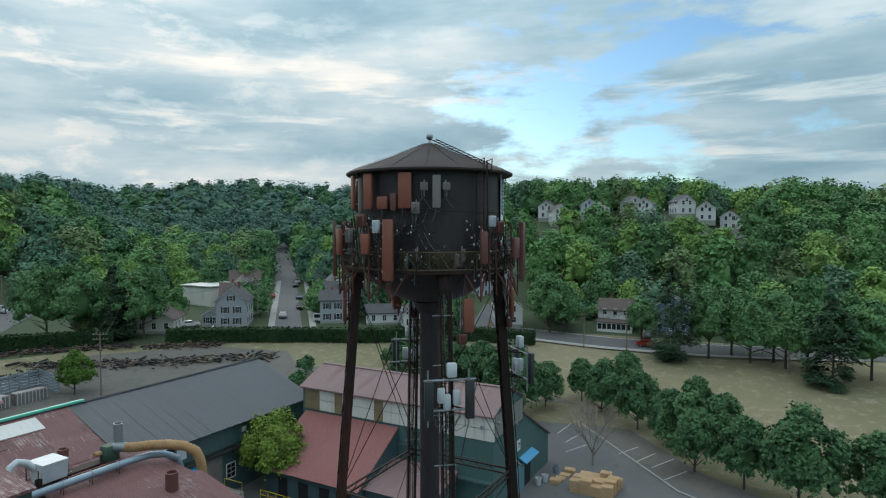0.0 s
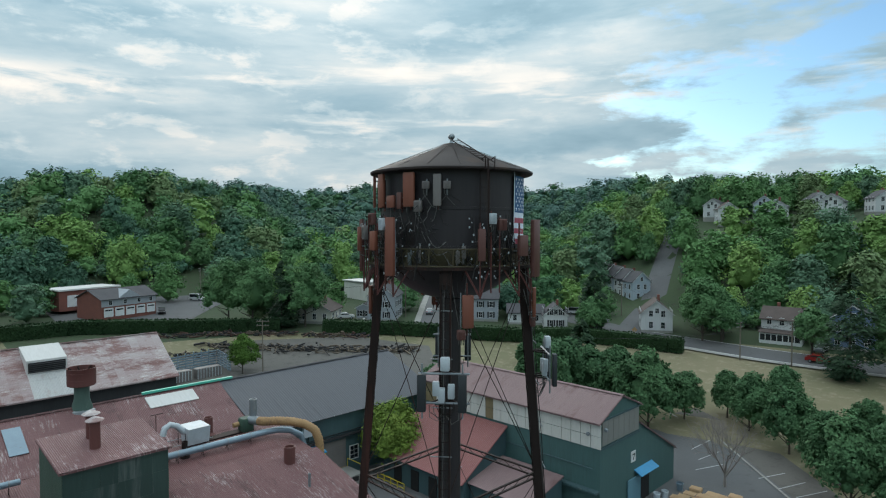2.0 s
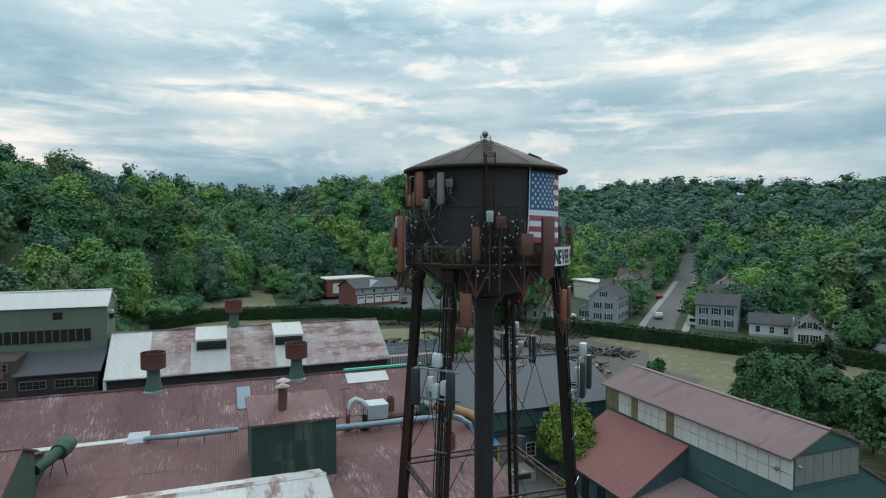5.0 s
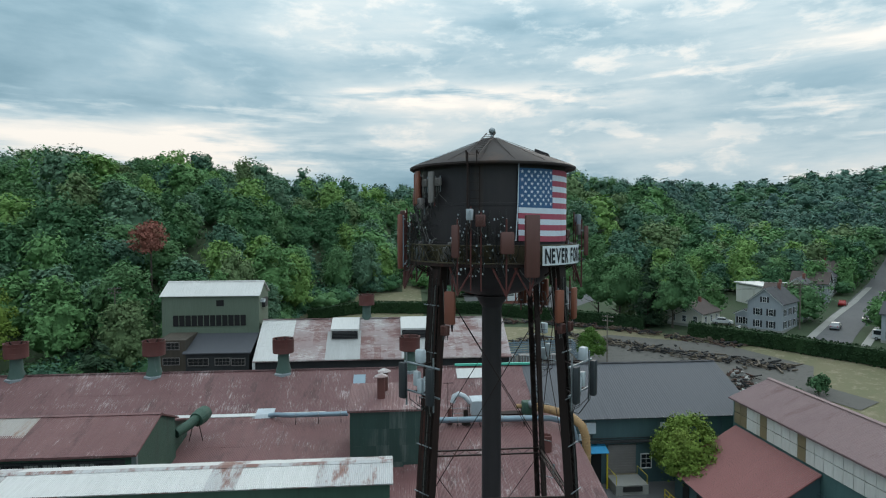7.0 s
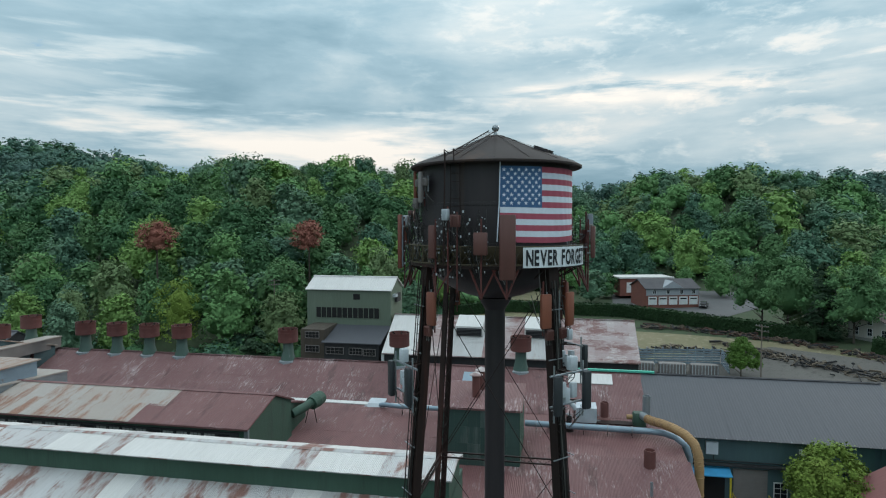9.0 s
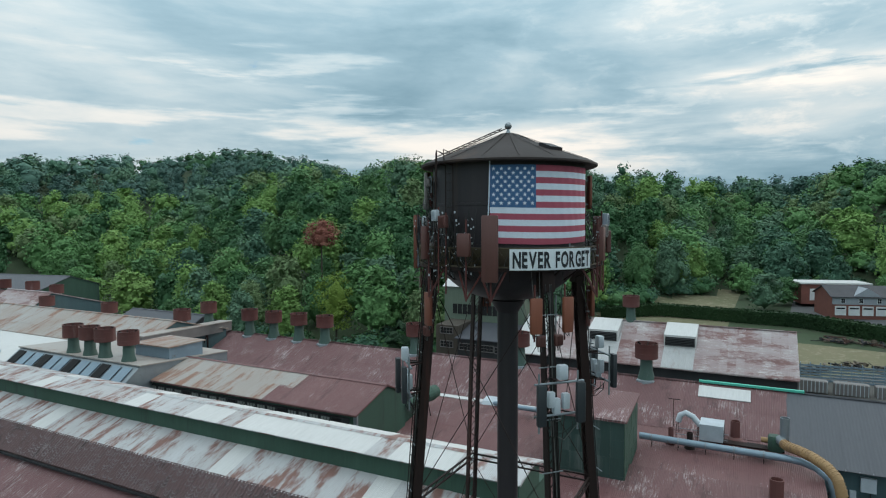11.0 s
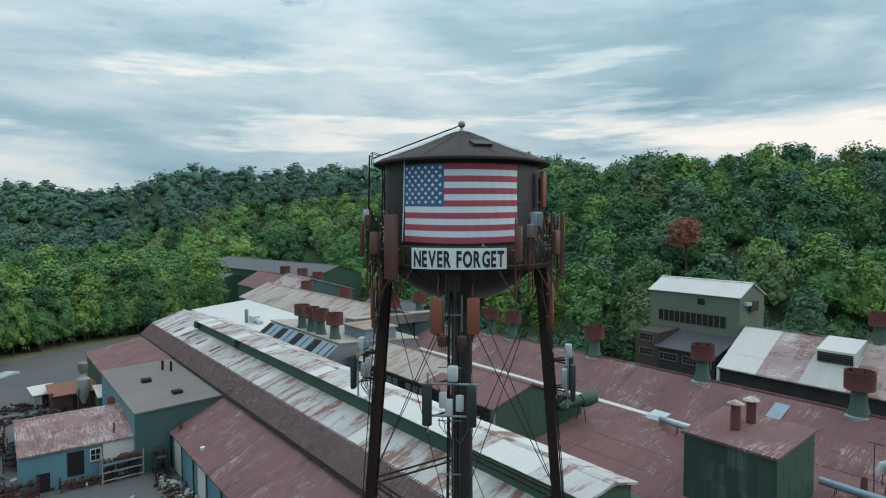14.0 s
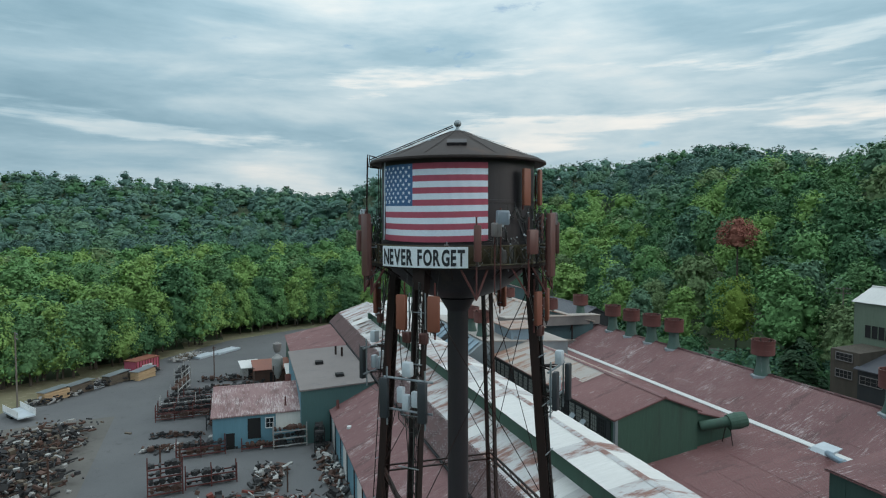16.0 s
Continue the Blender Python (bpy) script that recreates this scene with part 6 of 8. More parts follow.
part("stack", Shape().rod((-23.4, -93.2, 11.5), (-23.4, -93.2, 14.2), 0.35, 12), STEEL, unit)
rust_hall = hall("rusty_roofed_hall", "large hall with a rust blotched pale roof", "y", [(-50, 0), (-50, 12.9), (-40, 15.6), (-33.1, 12.7), (-33.1, 0)], -125, -70, TEAL_WORN, "factory hall")
roof_on(rust_hall, "y", [((-40, 15.65), (-33.1, 12.75)), ((-40, 15.65), (-50, 12.95))], -125, -70, TAN_X, 1.6, 3, 6, seed=43, over=0.3, label="pale roof blotched with rust")
back_hall = hall("pink_roofed_hall", "short hall with a pink washed roof behind the rusty one", "y", [(-56, 0), (-56, 14.2), (-45, 17.4), (-41.5, 15.2), (-41.5, 0)], -125.5, -111, TEAL_WORN, "factory hall")
roof_on(back_hall, "y", [((-45, 17.45), (-41.5, 15.25)), ((-45, 17.45), (-56, 14.25))], -125.5, -111, PINK_X, 1.6, 2, 6, seed=44, over=0.3)
for y, x, top in ((-131, -47, 19.0), (-122.5, -48, 18.9), (-116, -49, 18.4), (-108, -42.5, 17.2), (-89, -42, 17.2), (-71, -42, 17.2)):
    ventilator(x, y, top - 3.4, top, 1.3)
red_gable = hall("red_gabled_building", "dark building with a maroon gabled roof at the wood's edge", "y", [(-52, 0), (-52, 13.4), (-46, 16.8), (-40, 13.6), (-40, 0)], -147, -127, GREEN, "building")
roof_on(red_gable, "y", [((-46, 16.85), (-40, 13.6)), ((-46, 16.85), (-52, 13.4))], -147, -127, RED_PLAIN_X, 1.6, 2, 6, seed=45, over=0.3)
red_store = hall("red_gabled_store", "green walled store with a maroon gabled roof behind the rusty hall", "y", [(-60, 0), (-60, 11.6), (-55, 14.0), (-50.5, 11.6), (-50.5, 0)], -138, -114, GREEN, "building")
roof_on(red_store, "y", [((-55, 14.05), (-50.5, 11.6)), ((-55, 14.05), (-60, 11.6))], -138, -114, RED_PLAIN_X, 1.6, 2, 6, seed=46, over=0.3)
dark_store = hall("dark_gabled_store", "low store with a dark gabled roof by the wood", "y", [(-68, 0), (-68, 9.6), (-63, 12.0), (-58, 9.6), (-58, 0)], -112, -90, BLACK_WALL, "building")
roof_on(dark_store, "y", [((-63, 12.05), (-58, 9.6)), ((-63, 12.05), (-68, 9.6))], -112, -90, SLATE, 2.0, 1, 3, seed=48, over=0.3)
gallery = thing("conveyor_gallery", "roofed conveyor gallery bridging to the main hall", "gallery")
a, b = Vector((-31, -67, 14.2)), Vector((-51.5, -71.5, 13.1))
part("gallery_body", Shape().bar(a, b, 2.0, 1.5), GREY_RADOME, gallery, "grey boarded gallery body")
part("gallery_roof", Shape().bar(a + Vector((0, 0, 0.85)), b + Vector((0, 0, 0.85)), 2.3, 0.14), TAN_X, gallery, "rusty red gallery roof")
for t in (0.35, 0.7):
    p = a.lerp(b, t)
    part("trestle", Shape().bar((p.x, p.y - 0.9, 0), (p.x, p.y - 0.9, p.z), 0.2).bar((p.x, p.y + 0.9, 0), (p.x, p.y + 0.9, p.z), 0.2).bar((p.x, p.y - 0.9, 9), (p.x, p.y + 0.9, 13), 0.1), IRON, gallery)
fill = hall("west_link_building", "link building with a grey roof between the halls", "y", [(-50, 0), (-50, 9.5), (-37.2, 10.5), (-37.2, 0)], -76, -69, GREY_RADOME, "factory building")
part("roof", Shape().prism([(-50, 9.55), (-37, 10.55), (-37, 10.7), (-50, 9.7)], "y", -76, -69), TAN_X, fill)
for name_, lab, cx, cy, half_w, half_l, ze, zr in (("far_green_shed", "long dark green shed with a grey roof by the wood", -68, -189, 9, 37, 13.8, 16.6), ("far_green_annex", "dark green shed with a pale timber dock", -53.5, -204, 6.5, 8.5, 10.2, 12.0)):
    g = thing(name_, lab, "shed", (cx, cy, 0), 9.2)
    part("wall", Shape().prism([(-half_w, 0), (-half_w, ze), (0, zr), (half_w, ze), (half_w, 0)], "y", -half_l, half_l), GREEN, g)
    roof_on(g, "y", [((0, zr + 0.05), (half_w, ze)), ((0, zr + 0.05), (-half_w, ze))], -half_l, half_l, SLATE, 2.0, 2, 3, seed=47, over=0.4)
    part("door_opening", Shape().box(half_w - 0.1, -half_l * 0.6, 2.0, half_w + 0.05, -half_l * 0.1, 7.0), DARK, g)

# ---- trees ----
def sphere_points(n, rng):
    v = rng.normal(size=(n, 3))
    return v / np.linalg.norm(v, axis=1)[:, None]


ICO_V = np.array([(0, 0, 1)] + [(0.894 * math.cos(a), 0.894 * math.sin(a), 0.447) for a in np.arange(5) * 1.2566] + [(0.894 * math.cos(a), 0.894 * math.sin(a), -0.447) for a in np.arange(5) * 1.2566 + 0.628] + [(0, 0, -1)])
ICO_F = [(0, i, i % 5 + 1) for i in range(1, 6)] + [(i, i + 5, i % 5 + 1) for i in range(1, 6)] + [(i % 5 + 1, i + 5, i % 5 + 6) for i in range(1, 6)] + [(11, i % 5 + 6, i + 5) for i in range(1, 6)]


def crown(rng, height, width, base, lumps, leaves, leaf, core=True, taper=0.35, droop=0.0):
    """Points and faces of a crown: uneven boughs round a hidden heart, each covered with small leaf clumps, with gaps between."""
    verts, faces, count = [], [], 0
    tall = height - base
    if core:
        for z, rx, rz in ((0.34, 0.27, 0.27), (0.58, 0.24, 0.26)):
            v = ICO_V * (1 + rng.uniform(-0.25, 0.2, size=(12, 1))) * np.array([width * rx, width * rx, tall * rz]) + np.array([rng.uniform(-0.05, 0.05) * width, rng.uniform(-0.05, 0.05) * width, base + tall * z])
            verts.append(v)
            faces += [tuple(count + i for i in f) for f in ICO_F]
            count += 12
    lean = rng.uniform(0, 6.28)
    share = rng.uniform(0.5, 1.5, lumps)
    share = np.maximum(4, (share / share.sum() * leaves).astype(int))
    for k in range(lumps):
        u = (k + rng.uniform(0, 1)) / lumps
        t = k * 2.39996 + rng.uniform(-0.5, 0.5)
        girth = math.sin(math.pi * min(0.97, 0.16 + 0.80 * u ** 1.15)) ** 0.7 * (1 + 0.22 * math.cos(t - lean)) * rng.uniform(0.72, 1.12)
        reach = width * 0.37 * girth
        c = np.array([reach * math.cos(t), reach * math.sin(t), base + tall * (0.10 + 0.78 * u) + rng.uniform(-0.05, 0.05) * tall])
        r = width * rng.uniform(0.11, 0.22) * (1 - taper * 0.4 * u)
        n = int(share[k])
        out = sphere_points(n, rng)
        out[:, 2] = np.abs(out[:, 2]) * np.where(rng.uniform(size=n) < 0.8, 1, -0.7)
        p = c + out * r * rng.uniform(0.55, 1.15, size=(n, 1)) * np.array([1.1, 1.1, 0.75])
        nrm = out * 0.8 + rng.normal(scale=0.45, size=(n, 3)) + np.array([0.35 * math.cos(t), 0.35 * math.sin(t), 0.55 - droop])
        nrm /= np.linalg.norm(nrm, axis=1)[:, None]
        a = np.cross(nrm, rng.normal(size=(n, 3)))
        a /= np.linalg.norm(a, axis=1)[:, None]
        b = np.cross(nrm, a)
        s = leaf * rng.uniform(0.5, 1.3, size=(n, 1))
        quad = np.stack([p - a * s * 0.5, p + b * s * 0.42, p + a * s * 0.5 - nrm * s * 0.15, p - b * s * 0.42], 1).reshape(-1, 3)
        verts.append(quad)
        faces += [(count + 4 * i, count + 4 * i + 1, count + 4 * i + 2, count + 4 * i + 3) for i in range(n)]
        count += 4 * n
    return np.concatenate(verts), faces


def uneven(ball, rng, depth):
    """Lumps of two sizes on a ball's points, as factors of its radius."""
    out = np.ones(len(ball))
    for freq, amp in ((2.2, 1.0), (4.3, 0.8), (7.5, 0.55)):
        for _ in range(2):
            way = rng.normal(size=3)
            out += depth * amp * np.sin(ball @ (way / np.linalg.norm(way)) * freq + rng.uniform(0, 6.28))
    return out[:, None]


def dome(rng, width, base, lumps, leaves, leaf, slim=1.0, peak=0.0, ragged=0.12, solid=0.55, loose=0.58):
    """A crown one metre high: boughs of uneven size packed into a dome, each a lumpy mass with a skin of small leaf sprays."""
    verts, faces, count = [], [], 0
    lean, mid = rng.uniform(0, 6.28), base + (1 - base) * 0.42
    ball_v, ball_f = ICO_V, ICO_F
    boughs = [(np.array([0, 0, mid]), np.array([width * 0.37, width * 0.37, (1 - base) * 0.36]), np.array([0, 0, 1.0]))]
    for k in range(lumps):
        cz = 1 - 1.62 * (k + rng.uniform(0.05, 0.95)) / lumps
        t = k * 2.39996 + rng.uniform(-0.6, 0.6)
        flat_r = math.sqrt(max(0.0, 1 - cz * cz)) * (1 + 0.2 * math.cos(t - lean)) * (1 - peak * max(0, cz))
        d = np.array([flat_r * math.cos(t), flat_r * math.sin(t), cz])
        rl = width * rng.uniform(0.15, 0.26) * (1.45 / math.sqrt(max(1, lumps / 9)))
        push = rng.uniform(0.70, 0.98)
        c = np.array([0, 0, mid]) + d * push * np.array([width * 0.5 - rl * 0.75, width * 0.5 - rl * 0.75, ((1 - mid) if cz > 0 else (mid - base)) - rl * 0.62])
        boughs.append((c, np.array([rl * rng.uniform(0.9, 1.2), rl * rng.uniform(0.9, 1.2), rl * rng.uniform(0.78, 1.0) * slim]), d + np.array([0, 0, 0.3])))
    share = np.array([max(0.1, 0.35 + q[2][2]) * q[1][0] ** 2 for q in boughs[1:]])
    share = np.maximum(4, (share / share.sum() * leaves).astype(int))
    for k, (c, size, d) in enumerate(boughs):
        verts.append(ball_v * uneven(ball_v, rng, 0.05) * size * (0.74 if k == 0 else solid) + c)
        faces += [tuple(count + i for i in f) for f in ball_f]
        count += len(ball_v)
        if k == 0:
            continue
        n = int(share[k - 1])
        out = sphere_points(n, rng) + 0.6 * d / max(0.3, np.linalg.norm(d))
        out /= np.linalg.norm(out, axis=1)[:, None]
        p = c + out * size * uneven(out, rng, ragged) * (rng.uniform(0.25, 1.25, size=(n, 1)) ** 0.5)
        nrm = 0.42 * out + 0.62 * d + rng.normal(scale=loose, size=(n, 3)) + np.array([0, 0, 0.15])
        nrm /= np.linalg.norm(nrm, axis=1)[:, None]
        a = np.cross(nrm, rng.normal(size=(n, 3)))
        a /= np.linalg.norm(a, axis=1)[:, None]
        b = np.cross(nrm, a)
        s = leaf * rng.uniform(0.5, 1.4, size=(n, 1))
        verts.append(np.stack([p - a * s * 0.62, p + a * s * 0.4 + b * s * 0.5, p + a * s * 0.3 - b * s * 0.5], 1).reshape(-1, 3))
        faces += [(count + 3 * i, count + 3 * i + 1, count + 3 * i + 2) for i in range(n)]
        count += 3 * n
    return np.concatenate(verts), faces


def conifer_crown(rng, height, width, base, leaves, leaf):
    boughs = 70
    bu, bt, bl = (np.arange(boughs) + rng.uniform(0, 1, boughs)) / boughs, rng.uniform(0, 2 * math.pi, boughs), rng.uniform(0.6, 1.12, boughs)
    pick = rng.integers(0, boughs, leaves)
    along = rng.uniform(0.25, 1.0, leaves) ** 0.7
    u = np.clip(bu[pick] ** 1.25 + rng.normal(scale=0.022, size=leaves), 0, 0.995)
    t = bt[pick] + rng.normal(scale=0.30, size=leaves) / (0.4 + along)
    r = width / 2 * (np.sin(np.pi * np.clip(0.18 + 0.82 * u, 0, 1)) ** 0.75 * 0.75 + 0.25 * (1 - u)) * bl[pick] * along + 0.1
    p = np.stack([r * np.cos(t), r * np.sin(t), base + (height - base) * u - 0.15 * r], 1)
    out = np.stack([np.cos(t), np.sin(t), -0.35 + 0 * t], 1)
    side = np.stack([-np.sin(t), np.cos(t), 0 * t], 1) + rng.normal(scale=0.3, size=(leaves, 3))
    s = leaf * rng.uniform(0.6, 1.3, size=(leaves, 1))
    quad = np.stack([p - out * s * 0.5, p + side * s * 0.35, p + out * s * 0.7, p - side * s * 0.35], 1).reshape(-1, 3)
    return quad, [(4 * i, 4 * i + 1, 4 * i + 2, 4 * i + 3) for i in range(leaves)]


def raw_mesh(name, verts, faces, mat):
    me = bpy.data.meshes.new(name)
    sizes = np.array([len(f) for f in faces], dtype=np.int32)
    loops = np.concatenate([np.asarray(f, dtype=np.int32) for f in faces]) if len(faces) < 40000 else np.fromiter((i for f in faces for i in f), dtype=np.int32, count=int(sizes.sum()))
    me.vertices.add(len(verts))
    me.vertices.foreach_set("co", np.asarray(verts, dtype=np.float32).ravel())
    me.loops.add(len(loops))
    me.loops.foreach_set("vertex_index", loops)
    me.polygons.add(len(faces))
    me.polygons.foreach_set("loop_start", np.concatenate([[0], np.cumsum(sizes)[:-1]]).astype(np.int32))
    me.update(calc_edges=True)
    me.polygons.foreach_set("use_smooth", [True] * len(faces))
    me.materials.append(mat)
    return me


def trunk_shape(rng, height, base, width, r):
    s = Shape().rod((0, 0, -0.6), (0, 0, base), r, 8, r * 0.75).rod((0, 0, base), (0.1, 0, height * 0.72), r * 0.75, 8, r * 0.2)
    for k in range(7):
        t, z = rng.uniform(0, 6.28), base + (height - base) * rng.uniform(0.0, 0.4)
        q = width * rng.uniform(0.22, 0.38)
        s.rod((0, 0, z), (q * math.cos(t), q * math.sin(t), z + rng.uniform(1.0, 2.2)), r * 0.4, 6, r * 0.1)
    return s


def tree(name, label, x, y, z, height, width, base, mat, seed, lumps=22, leaves=2600, leaf=0.42, r=0.2, group="", conifer=False, turn=0.0, loose=False):
    rng = np.random.default_rng(seed)
    th = thing(name, label, "tree", (x, y, z), turn, group)
    if conifer:
        v, f = conifer_crown(rng, height, width, base, leaves, leaf)
    elif loose:
        v, f = crown(rng, height, width, base, lumps, leaves, leaf)
    else:
        v, f = dome(rng, width / height, base / height, lumps, leaves, leaf / height, 1.05, 0.15, 0.12, 0.56, 0.60)
        v = v * height
    part("crown", raw_mesh("crown", v, f, mat), None, th)
    part("trunk", trunk_shape(rng, height, base, width, r), BARK, th)
    return th


# round the car park
proto = [tree("maple_tree", "dense dark green maple standing by the car park", 0, 0, 0, h, w, 0.45, LEAF_LOT, 50 + i, 46, 7000, 0.30, 0.16, "trees round the car park") for i, (h, w) in enumerate(((7.6, 6.2), (7.2, 5.7), (8.4, 6.9)))]
spots = [(-20.4, 74.6, 0.95), (-15.5, 79.3, 0.9), (-11.2, 76.0, 0.95), (-4.5, 71.1, 1.0), (1.0, 66.0, 0.95), (5.0, 58.2, 1.0), (7.4, 68.5, 0.85), (10.7, 55.6, 1.0), (16.2, 52.5, 1.1), (24.0, 55.0, 1.0), (-29.3, 70.8, 1.2), (-22.9, 67.3, 1.2), (-9.5, 86.0, 0.8), (3.0, 79.0, 0.8), (33.0, 60.0, 1.0), (-34.5, 79.0, 0.9)]
for i, (x, y, k) in enumerate(spots):
    m = pose(x, y, land(x, y), 0, 0, 67 * i) @ Matrix.Diagonal((k * 1.12, k * 1.12, k * 1.16, 1))
    if i < 3:
        proto[i].matrix_basis = m
    else:
        copy_thing(proto[i % 3], m)
for i, (x, y, h, w) in enumerate(((-40.5, 63.0, 13.5, 8.5), (-35.5, 62.0, 14.2, 9.0), (-34.0, 68.5, 11.5, 8.0))):
    tree("shade_tree", "broad dark shade tree behind the teal building", x, y, land(x, y), h, w, 1.6, LEAF_LOT, 70 + i, 50, 5200, 0.4, 0.25, "shade trees")
for i, (x, y, h, w) in enumerate(((-60.5, 58.0, 4.2, 3.8), (-66.0, 66.0, 3.4, 3.4), (-56.0, 79.0, 3.0, 3.0))):
    tree("field_bush", "small round bush on the dry field", x, y, land(x, y), h, w, 0.3, LEAF_LOT, 80 + i, 12, 1200, 0.35, 0.1, "field bushes")
tree("locust_tree", "feathery bright green tree beside the loading dock", -37.6, 28.6, 0, 9.8, 8.6, 1.0, LEAF_BRIGHT, 90, 60, 8000, 0.24, 0.2)
tree("round_tree", "egg shaped fresh green tree by the lumber field", -89.0, 35.0, land(-89, 35), 7.8, 6.2, 0.5, LEAF_GREEN, 91, 54, 5600, 0.26, 0.18)
yt = tree("young_sycamore", "tall yellow green sycamore at the foot of the hill", -85.6, -73.9, land(-85.6, -73.9), 17.5, 10.0, 3.0, LEAF_BRIGHT, 92, 44, 3400, 0.42, 0.28, loose=True)
for i, (x, y, h, w, con) in enumerate(((-4.5, 106.5, 19, 11, True), (2.0, 109, 16, 10, False), (9.5, 108.5, 13, 12, False), (15.5, 107.0, 13, 11, False), (22.5, 99.5, 15.5, 10.5, True), (-39.6, 75.3, 13.2, 7.5, True), (-56.5, 108.0, 15, 8, True), (-109.5, 62.0, 17, 13, False), (-118.0, 52.5, 18, 13, False), (-123.5, 49.0, 17, 13, False), (-113.0, 57.5, 16.5, 10, True), (-55.0, 104.0, 9, 8, False), (-33.5, 115.0, 14, 11, False), (-36.0, 121.0, 14, 11, False), (-30.5, 119.0, 10, 9, False), (-80.0, -54.0, 11.5, 8.5, True), (-96.0, -45.0, 14, 10, False), (6.0, 112, 15, 11, False), (13.5, 110, 14.5, 12, False), (19, 106, 13, 10, False), (28.5, 104, 15, 11, False), (-30, 116.5, 11, 9, False), (-12.5, 116, 10, 7, False))):
    tree("spruce_tree" if con else "field_edge_tree", "dark spruce at the edge of the field" if con else "broad tree at the edge of the field", x, y, land(x, y) - 0.2, h, w, 0.8 if con else 1.8, LEAF_CONIFER if con else LEAF_WOOD, 100 + i, 44, 6000 if con else 6600, 0.55 if con else 0.44, 0.3, "field edge trees", con)
for i, (x, y) in enumerate(((-113.9, -57.5), (-101.1, -90.1))):
    tree("red_maple", "maple already turned red on the wooded slope", x, y, land(x, y), 31.8 - land(x, y), 9.0, 24.0 - land(x, y), LEAF_RED, 120 + i, 26, 2600, 0.45, 0.25, "red maples", loose=True)

# the bare tree in the car park
rng = np.random.default_rng(7)
bare = thing("bare_tree", "leafless grey tree in the car park", "tree", (-6.9, 54.2, 0))


def limbs(shape, p, d, length, r, depth):
    q = p + d * length
    shape.rod(p, q, r, 5 if depth < 3 else 4, r * 0.6, caps=False)
    if depth == 0:
        return
    for k in range(3 if depth > 1 else 4):
        nd = (d + Vector(rng.normal(scale=0.42, size=3)) + Vector((0, 0, 0.18))).normalized()
        limbs(shape, p.lerp(q, rng.uniform(0.55, 1.0)), nd, length * rng.uniform(0.62, 0.85), r * 0.55, depth - 1)


bs = Shape()
limbs(bs, Vector((0, 0, -0.3)), Vector((0, 0, 1)), 2.4, 0.20, 0)
for k in range(6):
    limbs(bs, Vector((0, 0, 1.2 + 0.12 * k)), Vector((0.62 * math.cos(k * 1.05), 0.62 * math.sin(k * 1.05), 1)).normalized(), 3.1, 0.11, 4)
part("crown", bs, BARK_PALE, bare, "bare grey limbs and twigs")

# ---- hedge ----
HEDGE = [(-137, -26), (-136, -5), (-133.5, 19), (-121, 39), (-109.5, 55)], [(-102.5, 62.5), (-90, 74), (-79, 82), (-66, 90), (-56, 99), (-45, 102.5), (-33.5, 105)]
rng = np.random.default_rng(11)
for line in HEDGE:
    hv, hf, n = [], [], 0
    length = sum(math.dist(p, q) for p, q in zip(line, line[1:]))
    quads, core = [], Shape()
    for p, q in zip(line, line[1:]):
        d = math.dist(p, q)
        tx, ty = (q[0] - p[0]) / d, (q[1] - p[1]) / d
        steps = max(1, int(d / 3))
        for k in range(steps):
            a = [p[0] + (q[0] - p[0]) * k / steps, p[1] + (q[1] - p[1]) * k / steps]
            b = [p[0] + (q[0] - p[0]) * (k + 1) / steps, p[1] + (q[1] - p[1]) * (k + 1) / steps]
            za, zb = land(*a), land(*b)
            hgt = 3.0 + rng.uniform(-0.12, 0.12)
            core.bar((a[0], a[1], (za + hgt * 0.5)), (b[0], b[1], (zb + hgt * 0.5)), 1.9, hgt * 0.94)
        m = int(d * 75)
        s = rng.uniform(0, 1, m)
        face = rng.integers(0, 5, m)
        across = np.where(face < 2, -1.0, np.where(face < 4, 1.0, rng.uniform(-1, 1, m))) * (1.05 + rng.uniform(-0.12, 0.14, m))
        z = np.where(face == 4, 2.95 + rng.uniform(-0.15, 0.2, m), rng.uniform(0.05, 3.0, m))
        px, py = p[0] + (q[0] - p[0]) * s - ty * across, p[1] + (q[1] - p[1]) * s + tx * across
        pz = np.array([land(x, y) for x, y in zip(px, py)]) + z
        c = np.stack([px, py, pz], 1)
        u, w = rng.normal(size=(m, 3)), rng.normal(size=(m, 3))
        u /= np.linalg.norm(u, axis=1)[:, None]
        w = np.cross(u, w)
        w /= np.linalg.norm(w, axis=1)[:, None]
        quads.append(np.stack([c - u * 0.24, c + w * 0.2, c + u * 0.24, c - w * 0.2], 1).reshape(-1, 3))
    v = np.concatenate(quads)
    hedge = thing("hedge", "tall clipped dark green hedge along the field", "hedge")
    part("leaves", raw_mesh("leaves", v, [(4 * i, 4 * i + 1, 4 * i + 2, 4 * i + 3) for i in range(len(v) // 4)], LEAF_HEDGE), None, hedge)
    part("hedge_core", core, LEAF_HEDGE, hedge)

# ---- woods on the hills ----
CLEAR = []      # (bearing from the tower's south-east side, half width, far limit) kept open so that houses stand free


def keep_open(x, y, half, eye=(18.0, -18.0), deep=24):
    CLEAR.append((deep, math.degrees(math.atan2(y - eye[1], x - eye[0])) % 360, math.degrees(math.atan2(half, math.dist((x, y), eye))), math.dist((x, y), eye), eye))


